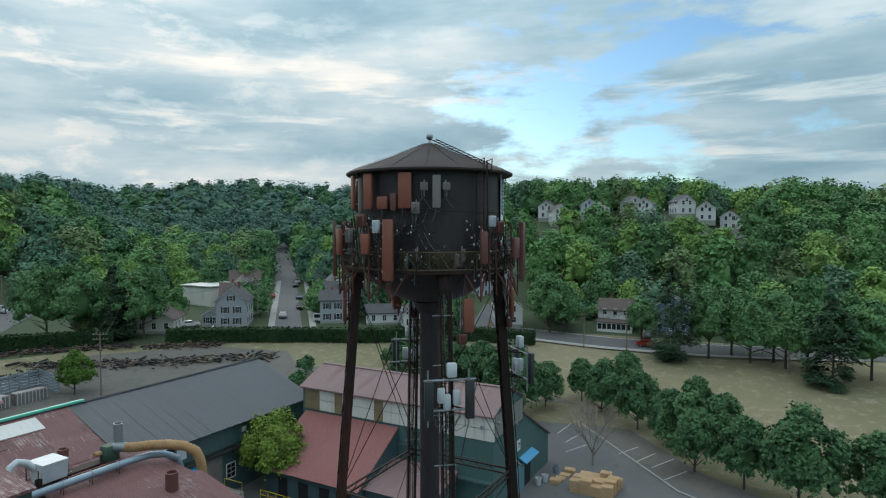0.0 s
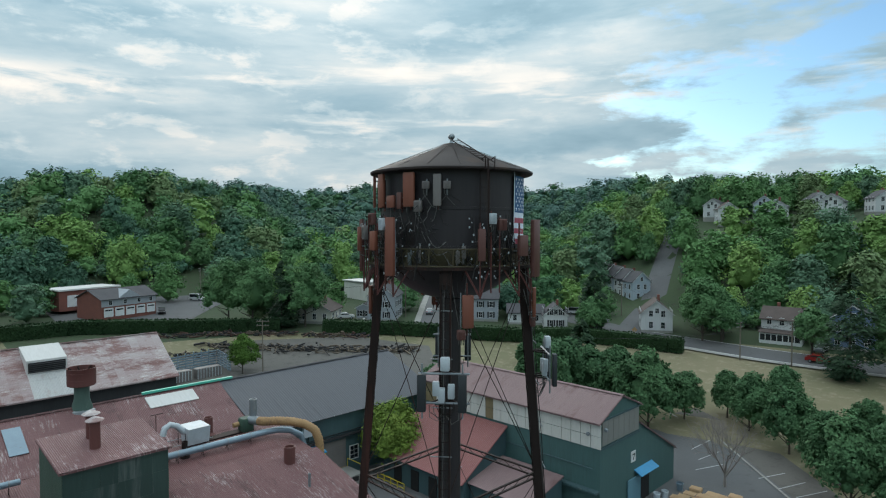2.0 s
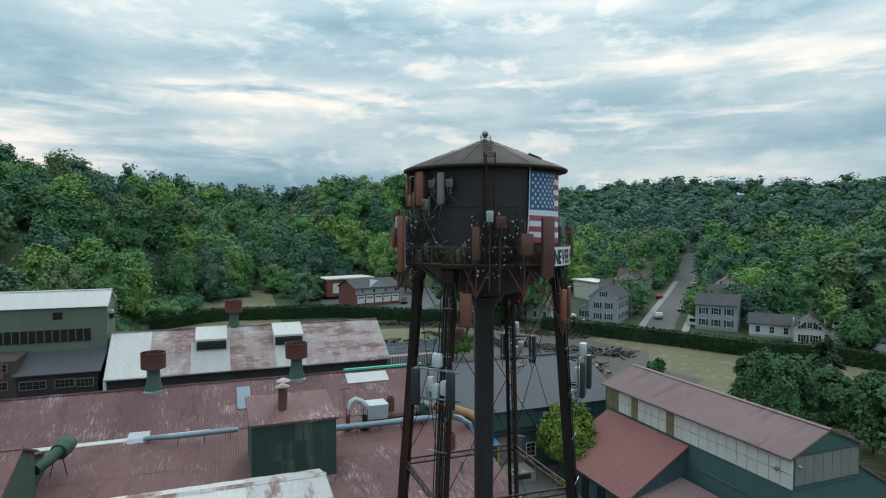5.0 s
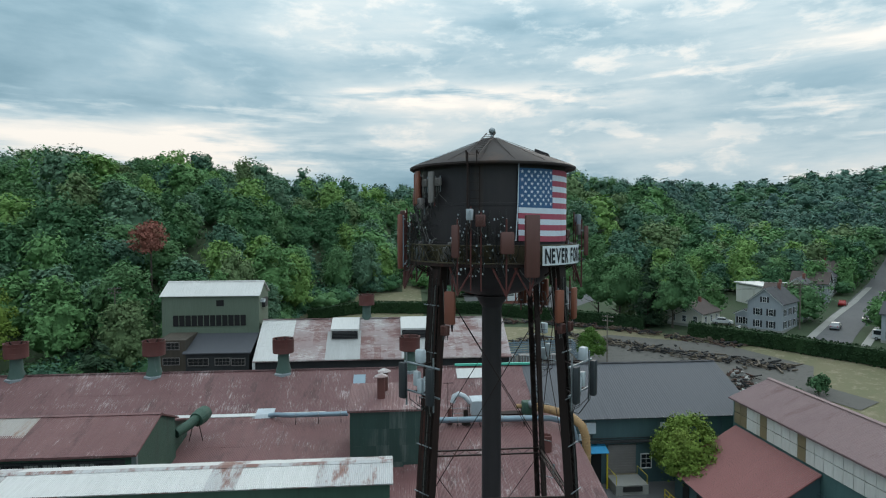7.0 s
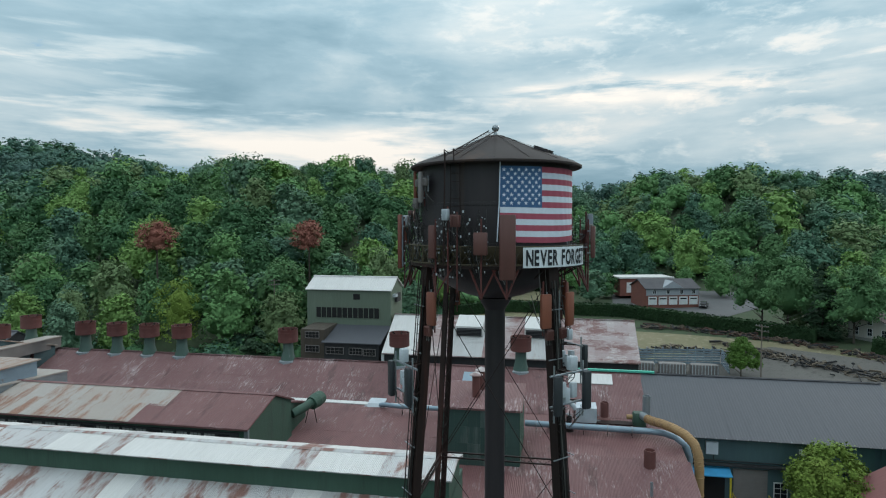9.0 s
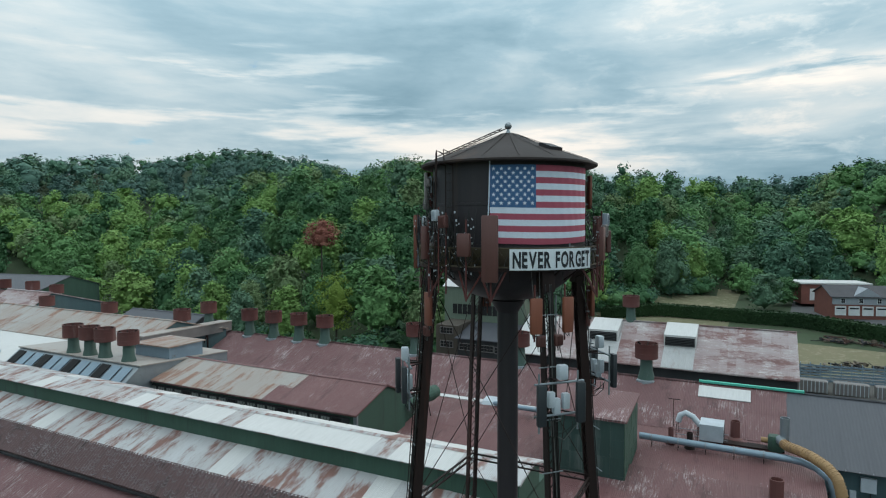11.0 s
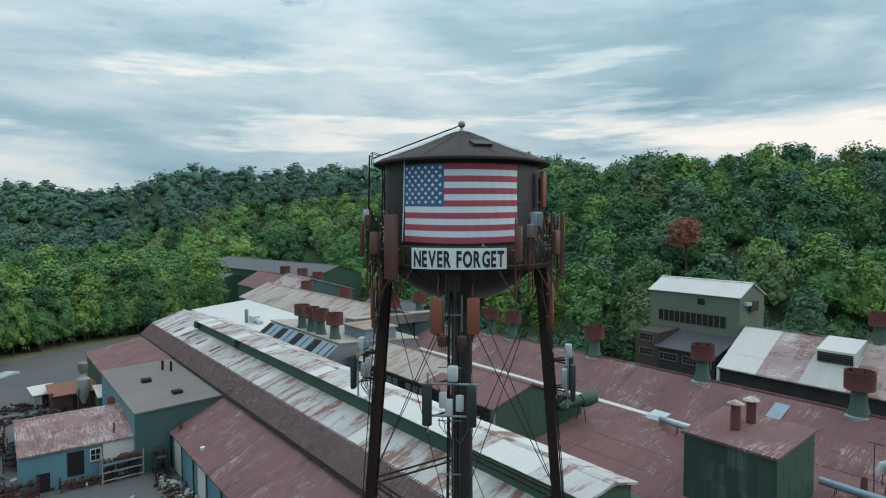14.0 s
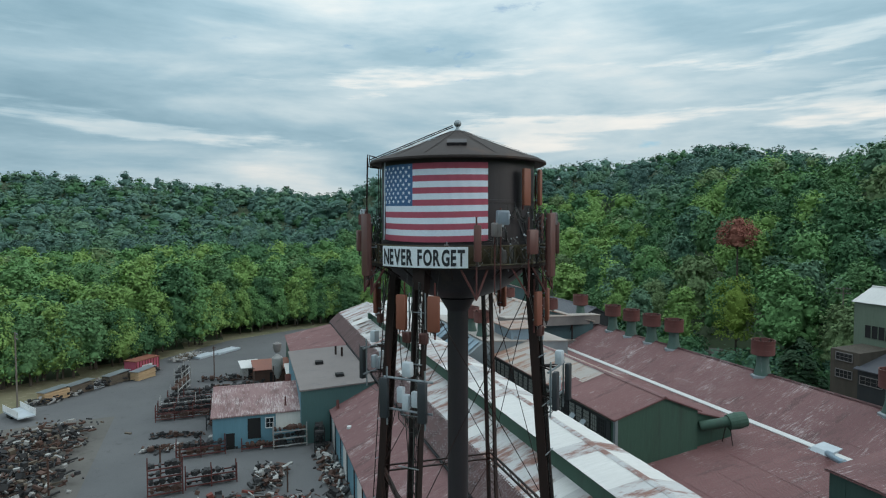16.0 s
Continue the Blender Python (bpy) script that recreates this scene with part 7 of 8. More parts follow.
for hx, hy, half in ((-105, 82, 9), (-114, 70, 6), (-84, 99, 5), (-68, 106, 9), (-20, 124, 6), (-95, 97, 5), (-130, 130, 9), (-56, 125, 7), (-62, 150, 6), (-8, 126, 5)):
    keep_open(hx, hy, half)
for hx, hy, half in ((-46, 208, 9), (-60, 203, 8), (-29, 210, 9), (-16, 212, 8), (-8, 213, 9), (-66, 206, 7), (-2, 196, 8), (-75, 161, 6)):
    keep_open(hx, hy, half * 0.9, (14.0, -22.0), 31)
for hx, hy in ((-22, 188), (-14, 190), (-6, 194), (0, 201)):
    keep_open(hx, hy, 4, (14.0, -22.0), 22)
for eye in ((20.3, -18.7), (24.1, -13.1), (25.7, 4.4)):
    keep_open(-148, 32, 13, eye, 60)
    keep_open(-146, 52, 4, eye, 40)
keep_open(-107, 80, 12, (26.5, 0))
keep_open(-130, 105, 16, (26.5, -3))


def hedge_reach(az):
    return lerp(az, [107, 113.7, 126.3, 134, 140.6, 148.6, 153.3, 162, 172, 182, 191], [110, 112, 111.6, 114, 116.5, 120, 122.5, 127, 134.8, 136, 139])


def wooded(x, y, r, az):
    if 107 < az < 191 and r < hedge_reach(az) + 7:
        return False
    if 244 < az < 257.5 and r < 246 or 236 < az < 246 and r < 170:      # open ground round the far sheds
        return False
    if r > foot_of_hills(az) + 3:
        chance = 1.0
    elif 78 < az < 178 and r > 118:
        chance = 0.95 if az < 108 else 0.7
    else:
        return False
    for hx, hy, rad in HOUSE_SPOTS:
        if math.hypot(x - hx, y - hy) < rad:
            return False
    for way, half in ROAD_SPOTS:
        for (x0, y0), (x1, y1) in zip(way, way[1:]):
            d = max(1e-6, (x1 - x0) ** 2 + (y1 - y0) ** 2)
            t = min(1, max(0, ((x - x0) * (x1 - x0) + (y - y0) * (y1 - y0)) / d))
            if math.hypot(x - x0 - t * (x1 - x0), y - y0 - t * (y1 - y0)) < half:
                return False
    for deep, b, h, far, eye in CLEAR:
        dx, dy = x - eye[0], y - eye[1]
        dist = math.hypot(dx, dy)
        if far - deep < dist < far + 2 and abs((math.degrees(math.atan2(dy, dx)) - b + 180) % 360 - 180) < h + math.degrees(3.5 / max(dist, 1)):
            return False
    return random.Random(int(x * 131 + y * 17)).random() < chance


rng = np.random.default_rng(23)
near_kinds = [dome(rng, 0.54 + 0.06 * (k % 5), 0.06, 14 + k % 7, 1550, 0.040, 1.0, 0.25 * (k % 3), 0.13) for k in range(14)]
far_kinds = [dome(rng, 0.62 + 0.07 * (k % 4), 0.05, 10 + k % 4, 560, 0.058, 1.0, 0.2 * (k % 3), 0.13, 0.62, 0.50) for k in range(10)]
edge_kinds = [dome(rng, 0.46 + 0.06 * (k % 4), 0.03, 26 + k % 9, 3000, 0.029, 1.25, 0.3 * (k % 3), 0.14) for k in range(8)]
distant_kinds = [dome(rng, 0.80 + 0.12 * (k % 3), 0.0, 4, 110, 0.10, 1.0, 0, 0.16, 0.6, 0.42) for k in range(8)]
bush_kinds = [dome(rng, 1.1 + 0.2 * (k % 3), 0.0, 8, 260, 0.10, 1.0) for k in range(5)]
HOUSE_SPOTS = [(-105, 84, 9), (-112, 70, 8), (-84, 99, 9), (-68, 106, 10), (-20, 126, 9), (-150, 32, 15), (-163, 28, 11), (-152, 50, 8), (-50, 122, 7), (-118, 98, 8), (-130, 110, 8), (-142, 121, 8), (-154, 132, 8), (-46, 208, 8), (-60, 203, 8), (-29, 210, 8), (-16, 212, 8), (-8, 213, 8), (-66, 206, 8), (-53, 212, 7), (-36, 216, 7), (-2, 216, 7), (-86, 162, 9), (-75, 160, 9), (-135, 98, 8), (-111, -56, 7), (-98, -87, 7), (-86, -74, 7), (-46, -137, 14), (-50, -150, 14), (-68, -189, 14), (-64, -212, 14), (-74, -165, 14), (-55, -126, 12), (-63, -101, 10)]
ROAD_SPOTS = [([(-93, 89), (-126, 124), (-154, 154), (-205, 206)], 7), ([(-47, 108), (-56, 135), (-66, 168)], 6), ([(-130, 60), (-175, 20), (-190, 75)], 9), ([(-150, 60), (-180, 62)], 10), ([(-60, 116), (40, 112), (70, 98)], 9), ([(-12, 190), (0, 201), (12, 217)], 5)]


def forest(name, label, kinds, pick, seed, sink=0.16):
    rng = np.random.default_rng(seed)
    allv, sizes, loops, slots, n = [], [], [], [], 0
    for x, y, h, wk, tint in pick:
        v, f = kinds[int(rng.integers(len(kinds)))]
        t = rng.uniform(0, 6.28)
        c, s = math.cos(t), math.sin(t)
        q = v * np.array([h * wk, h * wk, h])
        q = np.stack([c * q[:, 0] - s * q[:, 1] + x, s * q[:, 0] + c * q[:, 1] + y, q[:, 2] + land(x, y) - sink * h], 1)
        allv.append(q)
        key = id(f)
        if key not in FLAT:
            FLAT[key] = (np.array([len(k) for k in f], dtype=np.int32), np.concatenate([np.asarray(k, dtype=np.int32) for k in f]))
        sz, lp = FLAT[key]
        sizes.append(sz)
        slots.append(np.full(len(sz), tint, dtype=np.int32))
        loops.append(lp + n)
        n += len(v)
    verts, sizes, loops = np.concatenate(allv), np.concatenate(sizes), np.concatenate(loops)
    me = bpy.data.meshes.new(name)
    me.vertices.add(len(verts))
    me.vertices.foreach_set("co", verts.astype(np.float32).ravel())
    me.loops.add(len(loops))
    me.loops.foreach_set("vertex_index", loops.astype(np.int32))
    me.polygons.add(len(sizes))
    me.polygons.foreach_set("loop_start", np.concatenate([[0], np.cumsum(sizes)[:-1]]).astype(np.int32))
    me.update(calc_edges=True)
    for m in WOODS:
        me.materials.append(m)
    me.polygons.foreach_set("material_index", np.concatenate(slots))
    me.polygons.foreach_set("use_smooth", [True] * len(sizes))
    return whole(name, me, None, label, "woods", kind="stuff")


FLAT = {}
edge_trees, near_trees, far_trees, distant_trees, bushes = [], [], [], [], []
rr = random.Random(31)
taken = {}
for _ in range(80000):
    q, az = math.sqrt(rr.uniform(98 ** 2, 640 ** 2)), rr.uniform(76, 300)
    if q > lerp(az, SKY_AZ, SKY_R) + 24:
        continue
    x, y = q * math.cos(radians(az)), q * math.sin(radians(az))
    gap_m = rr.uniform(6.5, 10.2) * (1 + min(210, max(0, q - 160)) * 0.0017) * (1 if q < 370 else 0.64)
    cell = (int(x // 9), int(y // 9))
    if any(math.hypot(x - ox, y - oy) < gap_m for i in (-1, 0, 1) for j in (-1, 0, 1) for ox, oy in taken.get((cell[0] + i, cell[1] + j), ())):
        continue
    if not wooded(x, y, q, az):
        continue
    taken.setdefault(cell, []).append((x, y))
    h = rr.choice((rr.uniform(13, 17), rr.uniform(16, 21))) * (0.72 if az < 178 and q < foot_of_hills(az) else 1.0)
    if q > 370:
        if rr.random() < 0.35:
            continue
        h *= rr.uniform(0.50, 0.98)
    edge = q < foot_of_hills(az) + (46 if az > 252 else 17) and az > 180
    # beyond 300 m mostly the tints with distance haze in their colour
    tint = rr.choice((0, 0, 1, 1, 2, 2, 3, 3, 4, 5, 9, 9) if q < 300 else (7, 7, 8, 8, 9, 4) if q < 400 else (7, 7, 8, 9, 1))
    # lighter tints here put this side's brighter light into the leaf colour
    if az < 120 and q < 300:
        tint = rr.choice((0, 0, 2, 2, 3, 5, 9, 6))
    if edge and az > 250:
        h, tint = rr.uniform(18.5, 24.5), rr.choice((0, 0, 2, 3, 3, 6, 2, 1))
    elif 236 < az < 300 and q < 330:
        h, tint = h * 0.92, rr.choice((0, 1, 2, 3, 6, 2, 5))
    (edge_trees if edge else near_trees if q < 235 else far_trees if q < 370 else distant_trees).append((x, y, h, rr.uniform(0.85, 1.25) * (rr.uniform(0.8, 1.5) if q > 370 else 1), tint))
for _ in range(230):
    az = rr.uniform(181, 248)
    q = foot_of_hills(az) + rr.uniform(-3.5 if az > 262 else 0.5, 8)
    x, y = q * math.cos(radians(az)), q * math.sin(radians(az))
    if wooded(x, y, q + 7, az):
        # mostly dark tints: shade under the tall trees, put into the leaf colour
        bushes.append((x, y, rr.uniform(2.5, 6.5), rr.uniform(0.8, 1.3), rr.choice((1, 1, 4, 4, 0))))
for _ in range(70):
    az = rr.uniform(257, 300)
    q = foot_of_hills(az) + rr.uniform(-1.5, 3)
    edge_trees.append((q * math.cos(radians(az)), q * math.sin(radians(az)), rr.uniform(11, 18), rr.uniform(0.85, 1.15), rr.choice((0, 1, 2, 3, 6))))
for _ in range(420):
    az, q = rr.uniform(80, 182), rr.uniform(124, 235)
    x, y = q * math.cos(radians(az)), q * math.sin(radians(az))
    if wooded(x, y, q, az):
        bushes.append((x, y, rr.uniform(3.0, 7.5), rr.uniform(0.8, 1.3), rr.choice((0, 1, 2, 4, 9))))
forest("wood_edge", "tall green trees along the edge of the wood", edge_kinds, edge_trees, 41, 0.05)
forest("near_woods", "dense mixed green woods on the slopes", near_kinds, near_trees, 42)
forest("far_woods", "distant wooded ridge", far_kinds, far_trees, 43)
forest("ridge_woods", "haze tinted green woods on the farthest ridge", distant_kinds, distant_trees, 45)
forest("undergrowth", "leafy undergrowth along the edge of the wood", bush_kinds, bushes, 44, 0.05)
trunks = Shape()
for x, y, h, k, tint in edge_trees:
    z = land(x, y)
    trunks.rod((x, y, z - 0.5), (x + rr.uniform(-0.4, 0.4), y + rr.uniform(-0.4, 0.4), z + h * 0.6), 0.22, 5, 0.1, caps=False)
whole("wood_trunks", trunks, BARK, "bare trunks below the crowns at the edge of the wood", "tree trunks", kind="stuff")

# ---- ground cover, roads ----
def surface(name, shape, mat, label, category):
    return whole(name, shape, mat, label, category, kind="structure")


surface("yard", draped([(-42, -14), (-20, -60), (48, -60), (60, -20), (60, 30), (30, 44), (10, 50), (-8, 66), (-24, 74), (-44, 60), (-42, 20)], 6.0, 0.03), ASPHALT, "dark worn asphalt of the factory yard and car park", "pavement")
surface("scrap_yard", draped([(-9, -60), (-9, -118), (-30, -160), (-4, -152), (14, -141), (30, -120), (46, -92), (52, -70), (52, -60)], 6.0, 0.035), ASPHALT, "grey asphalt of the scrap yard", "pavement")
surface("works_ground", draped([(-70, 14), (-70, -30), (-90, -52), (-86, -80), (-70, -150), (-30, -158), (-20, -60), (-42, -14), (-42, 14)], 8.0, 0.02), DIRT, "grey dirt round the works", "ground")
surface("lumber_ground", draped([(-68, 40), (-72, 16), (-98, 18), (-104, 32), (-107, 46), (-95, 66), (-78, 74), (-62, 62)], 4.0, 0.05), DIRT, "grey dirt of the lumber field", "ground")
surface("dirt_road", way_along([(-60, 70), (-76, 64), (-90, 55), (-102, 44)], 5.0, 0.08), DIRT, "grey gravel track through the lumber field", "road")
surface("street", way_along([(-88, 84), (-95, 91), (-126, 124), (-154, 154), (-205, 206), (-250, 250)], 8.0, 0.12), ASPHALT, "grey residential street climbing away", "road")
surface("side_road", way_along([(-46, 106), (-52, 120), (-60, 145), (-68, 172), (-76, 200)], 7.0, 0.12), ASPHALT, "grey side road climbing between trees", "road")
surface("main_road", way_along([(-75, 118), (-48, 112), (-20, 112.5), (0, 114), (30, 118.5), (60, 117), (95, 105)], 7.5, 0.12), ASPHALT, "grey main road beyond the field", "road")
for off in (-3.4, 3.4):
    surface("road_edge_line", way_along([(-48, 112 + off), (-20, 112.5 + off), (0, 114 + off), (30, 118.5 + off)], 0.25, 0.16), PAINT_LINE, "white road edge line", "road marking")
surface("kerb", way_along([(-50, 107.6), (-20, 108.0), (0, 109.6), (28, 114)], 1.2, 0.28), CONCRETE, "pale concrete kerb and pavement", "kerb")
surface("brick_lot", draped([(-140, 30), (-134, 44), (-158, 66), (-180, 62), (-176, 20), (-150, 18)], 5.0, 0.12), ASPHALT, "asphalt forecourt of the brick building", "pavement")
surface("hill_road", way_along([(-22, 188), (-10, 191), (0, 201), (10, 217)], 4.5, 0.25), ASPHALT, "grey road on the far hillside", "road")
for a, b in (((-92, 83), (-150, 146)), ((-84, 89), (-145, 155))):
    surface("sidewalk", way_along([a, b], 1.6, 0.2), CONCRETE, "pale concrete sidewalk", "pavement")
for x0, y0, x1, y1 in ((-14.7, 63.6, -14.3, 69.0), (-12.5, 60.5, -11.6, 65.5), (-11.4, 56.8, -9.6, 61.0), (-4.8, 59.6, -3.0, 63.6), (-2.1, 58.1, -0.4, 62.3), (0.0, 56.9, 2.1, 61.4), (2.0, 53.6, 4.1, 57.8)):
    bar = Shape().bar((x0, y0, 0.065), (x1, y1, 0.065), 0.13, 0.012)
    whole("bay_line", bar, PAINT_LINE, "worn white parking bay line", "road marking", "parking bay lines", "structure")
surface("lot_kerb", way_along([(-24, 76), (-14, 71), (4, 51), (14, 46), (40, 40)], 0.3, 0.14), CONCRETE, "concrete kerb of the car park", "kerb")
surface("dirt_verge", way_along([(-22, 77.5), (-11, 72.5), (4, 56), (14, 50), (40, 46)], 5.5, 0.05), DIRT, "bare earth under the car park trees", "ground")


# ---- houses ----
def house(x, y, turn, w, d, eave, ridge, siding, roofing, label, storeys=2, porch=False, shutters=True, group="", cols=3, base=None):
    """A gabled house: its gable looks along its own x; w across the gable, d along the ridge."""
    z0 = land(x, y) if base is None else base
    th = thing("house", label, "house", (x, y, z0), turn, group)
    part("wall", Shape().prism([(-w / 2, -1.5), (-w / 2, eave), (0, ridge), (w / 2, eave), (w / 2, -1.5)], "x", -d / 2, d / 2), siding, th)
    rs = Shape()
    k = (ridge - eave) / (w / 2)
    for s in (-1, 1):
        rs.prism([(0, ridge + 0.22), (s * (w / 2 + 0.4), eave - 0.4 * k + 0.22), (s * (w / 2 + 0.4), eave - 0.4 * k + 0.04), (0, ridge + 0.04)], "x", -d / 2 - 0.4, d / 2 + 0.4)
    rf = part("roof", rs, roofing, th)
    part("chimney", Shape().box(-d * 0.2, 0.4, ridge - 0.6, -d * 0.2 + 0.6, 1.0, ridge + 1.0), BRICK, rf)
    trim = Shape()
    for e in (-1, 1):
        for s in (-1, 1):
            trim.bar((e * (d / 2 + 0.36), 0, ridge + 0.02), (e * (d / 2 + 0.36), s * (w / 2 + 0.35), eave - 0.3 * k), 0.08, 0.22)
    part("fascia", trim, WHITE_PAINT, rf)
    for lev in range(storeys):
        z = 1.5 + lev * 2.7
        for c in range(2 if w < 8 else 3):
            yy = (c - (0.5 if w < 8 else 1)) * w / (2.6 if w < 8 else 3.2)
            for e in (1,):
                window(th, d / 2, yy, z, 0.85, 1.4, 0, shutters=shutters)
        for c in range(cols):
            xx = (c - (cols - 1) / 2) * d / (cols + 0.3)
            for e, f in ((w / 2, 90), (-w / 2, -90)):
                window(th, xx, e, z, 0.85, 1.4, f, shutters=shutters)
    if ridge - eave > 2:
        window(th, d / 2, 0, eave + 0.7, 0.8, 1.1, 0, shutters=shutters)
    if porch:
        p = part("porch", Shape().prism([(-w / 2, 2.7), (-w / 2, 2.9), (w / 2, 2.9), (w / 2, 2.7)], "x", d / 2, d / 2 + 2.2), roofing, th)
        for s in range(6):
            yy = -w / 2 + 0.2 + s * (w - 0.4) / 5
            part("porch_post", Shape().box(d / 2 + 1.95, yy - 0.07, 0.4, d / 2 + 2.1, yy + 0.07, 2.7), WHITE_PAINT, p)
        part("porch_floor", Shape().box(d / 2, -w / 2, -1.0, d / 2 + 2.2, w / 2, 0.4), WHITE_PAINT, p)
        part("porch_rail", Shape().box(d / 2 + 2.0, -w / 2, 1.1, d / 2 + 2.1, w / 2, 1.25), WHITE_PAINT, p)
    part("foundation", Shape().box(-d / 2 - 0.02, -w / 2 - 0.02, -1.5, d / 2 + 0.02, w / 2 + 0.02, 0.3), CONCRETE, th)
    return th


W, B, G, C, D2 = SIDING
house(-104.5, 83.5, -52, 7.2, 10.5, 6.3, 9.4, G, SHINGLE, "pale grey gabled house with dark shutters and white trim", 2)
house(-108.0, 79.8, -52, 4.0, 5.0, 3.0, 4.0, G, SHINGLE, "low grey wing beside the gabled house", 1, cols=1)
house(-114.0, 69.5, -52, 8.5, 10.0, 2.9, 5.2, C, SHINGLE_BROWN, "low cream bungalow behind the hedge", 1, shutters=False)
house(-86.0, 101.0, 38, 7.0, 9.0, 5.7, 7.8, G, SHINGLE, "grey two storey house with dark shutters", 2)
house(-74.8, 105.5, 38, 5.6, 9.0, 2.8, 4.6, W, SHINGLE, "low white wing linking two houses", 1, shutters=False)
house(-66.0, 105.6, -50, 5.6, 6.0, 3.5, 5.8, W, SHINGLE, "white gabled cottage with pinkish windows", 2)
hb = house(-20.3, 126.5, 6, 6.6, 8.0, 4.7, 6.9, W, SHINGLE_BROWN, "white two storey house with a glazed porch on the main road", 2, False, False)
gp = part("porch", Shape().box(-4.0, -5.3, -1.2, 4.0, -3.3, 1.9), WHITE_PAINT, hb, "white glazed porch")
part("porch_roof", Shape().prism([(-3.3, 2.3), (-5.6, 1.85), (-5.6, 2.0), (-3.3, 2.5)], "x", -4.2, 4.2), SHINGLE_BROWN, gp)
for k in range(7):
    part("porch_pane", Shape().box(-3.8 + 1.1 * k, -5.36, 0.3, -2.9 + 1.1 * k, -5.28, 1.6), GLASS, gp)
house(-8.0, 128.0, -80, 8.0, 9.0, 6.0, 8.8, D2, SHINGLE, "blue gabled house among trees on the main road", 2, False, False)
house(-46.5, 119.5, -60, 7.0, 8.0, 4.2, 7.2, W, SHINGLE_BROWN, "white cottage among trees at the side road", 2, False, False)
for k in range(7):
    x, y = -113.5 - 10.5 * k, 93.0 + 11.0 * k
    house(x, y, -45 if k % 2 else 45, 7.0, 9.0, 5.6, 8.4, (W, C, G, W, B, W, C)[k], SHINGLE if k % 2 else SHINGLE_BROWN, "small gabled house in the row up the street", 2, group="houses up the street")
for k in range(5):
    x, y = -94.0 - 11.5 * k, 112.0 + 11.5 * k
    house(x, y, -45 if k % 2 else 45, 7.0, 8.5, 5.4, 8.2, (C, W, G, W, C)[k], SHINGLE, "small gabled house on the other side of the street", 2, group="houses across the street")
for x, y, t, lab in ((-44.6, 205, -80, "white hillside house with a grey roof"), (-59.5, 201, -60, "white hillside house with a brown roof"), (-29, 209, -88, "white hillside house with a grey roof"), (-16.5, 211, -60, "white hillside house with a steep gable"), (-9, 213, -80, "white hillside house with a tall gable"), (-65.5, 208, -90, "white hillside house with a grey roof"), (-51.5, 214, -70, "pale blue hillside house"), (-36, 219, -60, "white hillside house with a grey roof"), (-1, 219, -90, "white hillside house with a grey roof")):
    house(x, y, t, 6.4, 8.0, 4.6, 6.9, B if "blue" in lab else W, SHINGLE_BROWN if "brown" in lab else SHINGLE, lab, 2, False, False, "hillside houses", base=land(x, y) + 0.5)
for k in range(6):
    x, y = -92 + 4.6 * k, 165.5 - 2.6 * k
    house(x, y, -30, 6.0, 8.0, 5.8, 8.6, B if k % 2 else W, SHINGLE, "pale terraced house in a stepped row", 2, False, False, "terraced houses", base=11.5 - 0.5 * k)
white_shop = hall("white_roofed_store", "low store with a bright white roof", "x", [(96, 4), (96, 13.6), (108, 13.9), (108, 4)], -140, -128, CREAM, "building")
part("roof", Shape().box(-140.5, 95.5, 13.9, -127.5, 108.5, 14.2), WHITE_ROOF, white_shop, "bright white flat roof")

# brick building with garage doors
bz = land(-150, 32) + 0.8
brick = thing("brick_garage", "red brick building with white garage doors and a grey gabled roof", "building", (-150.0, 31.8, bz), 15.5)
brick.scale = (0.84, 0.84, 0.84)
part("wall", Shape().prism([(-6, -1), (-6, 5.2), (0, 7.6), (6, 5.2), (6, -1)], "y", -8.8, 8.8), BRICK, brick)
part("front_wall", Shape().box(5.9, -8.7, 3.0, 6.1, 8.7, 5.1), SIDING[2], brick, "grey boarded upper wall")
rs = Shape()
for s in (-1, 1):
    rs.prism([(0, 7.85), (s * 6.6, 5.2), (s * 6.6, 5.02), (0, 7.65)], "y", -9.3, 9.3)
part("roof", rs, SHINGLE, brick)
part("cross_gable", Shape().prism([(-4, 5.0), (0, 7.6), (4, 5.0)], "x", 0, 6.25), SIDING[2], brick)
for k in range(5):
    door = part("garage_door", Shape().box(6.05, -8.0 + k * 3.4, 0.0, 6.2, -5.2 + k * 3.4, 2.6), WHITE_PAINT, brick, "white garage door")
    part("door_lights", Shape().box(6.2, -7.7 + k * 3.4, 1.75, 6.23, -5.5 + k * 3.4, 2.15), GLASS, door)
for yy in (-6, -1.5, 3, 7):
    window(brick, 6.1, yy, 4.1, 1.0, 1.2, 0)
annex2 = thing("garage_annex", "low flat roofed annex with white doors", "building", (-165, 27.5, bz + 1.4), 15.5)
part("wall", Shape().box(-4, -8, -1, 4, 8, 4.2), BRICK, annex2)
part("roof", Shape().box(-4.4, -8.4, 4.2, 4.4, 8.4, 4.6), WHITE_ROOF, annex2, "pale flat roof")
for k in range(3):
    part("garage_door", Shape().box(4.0, -6 + k * 4, 0, 4.1, -3 + k * 4, 3.0), WHITE_PAINT, annex2)


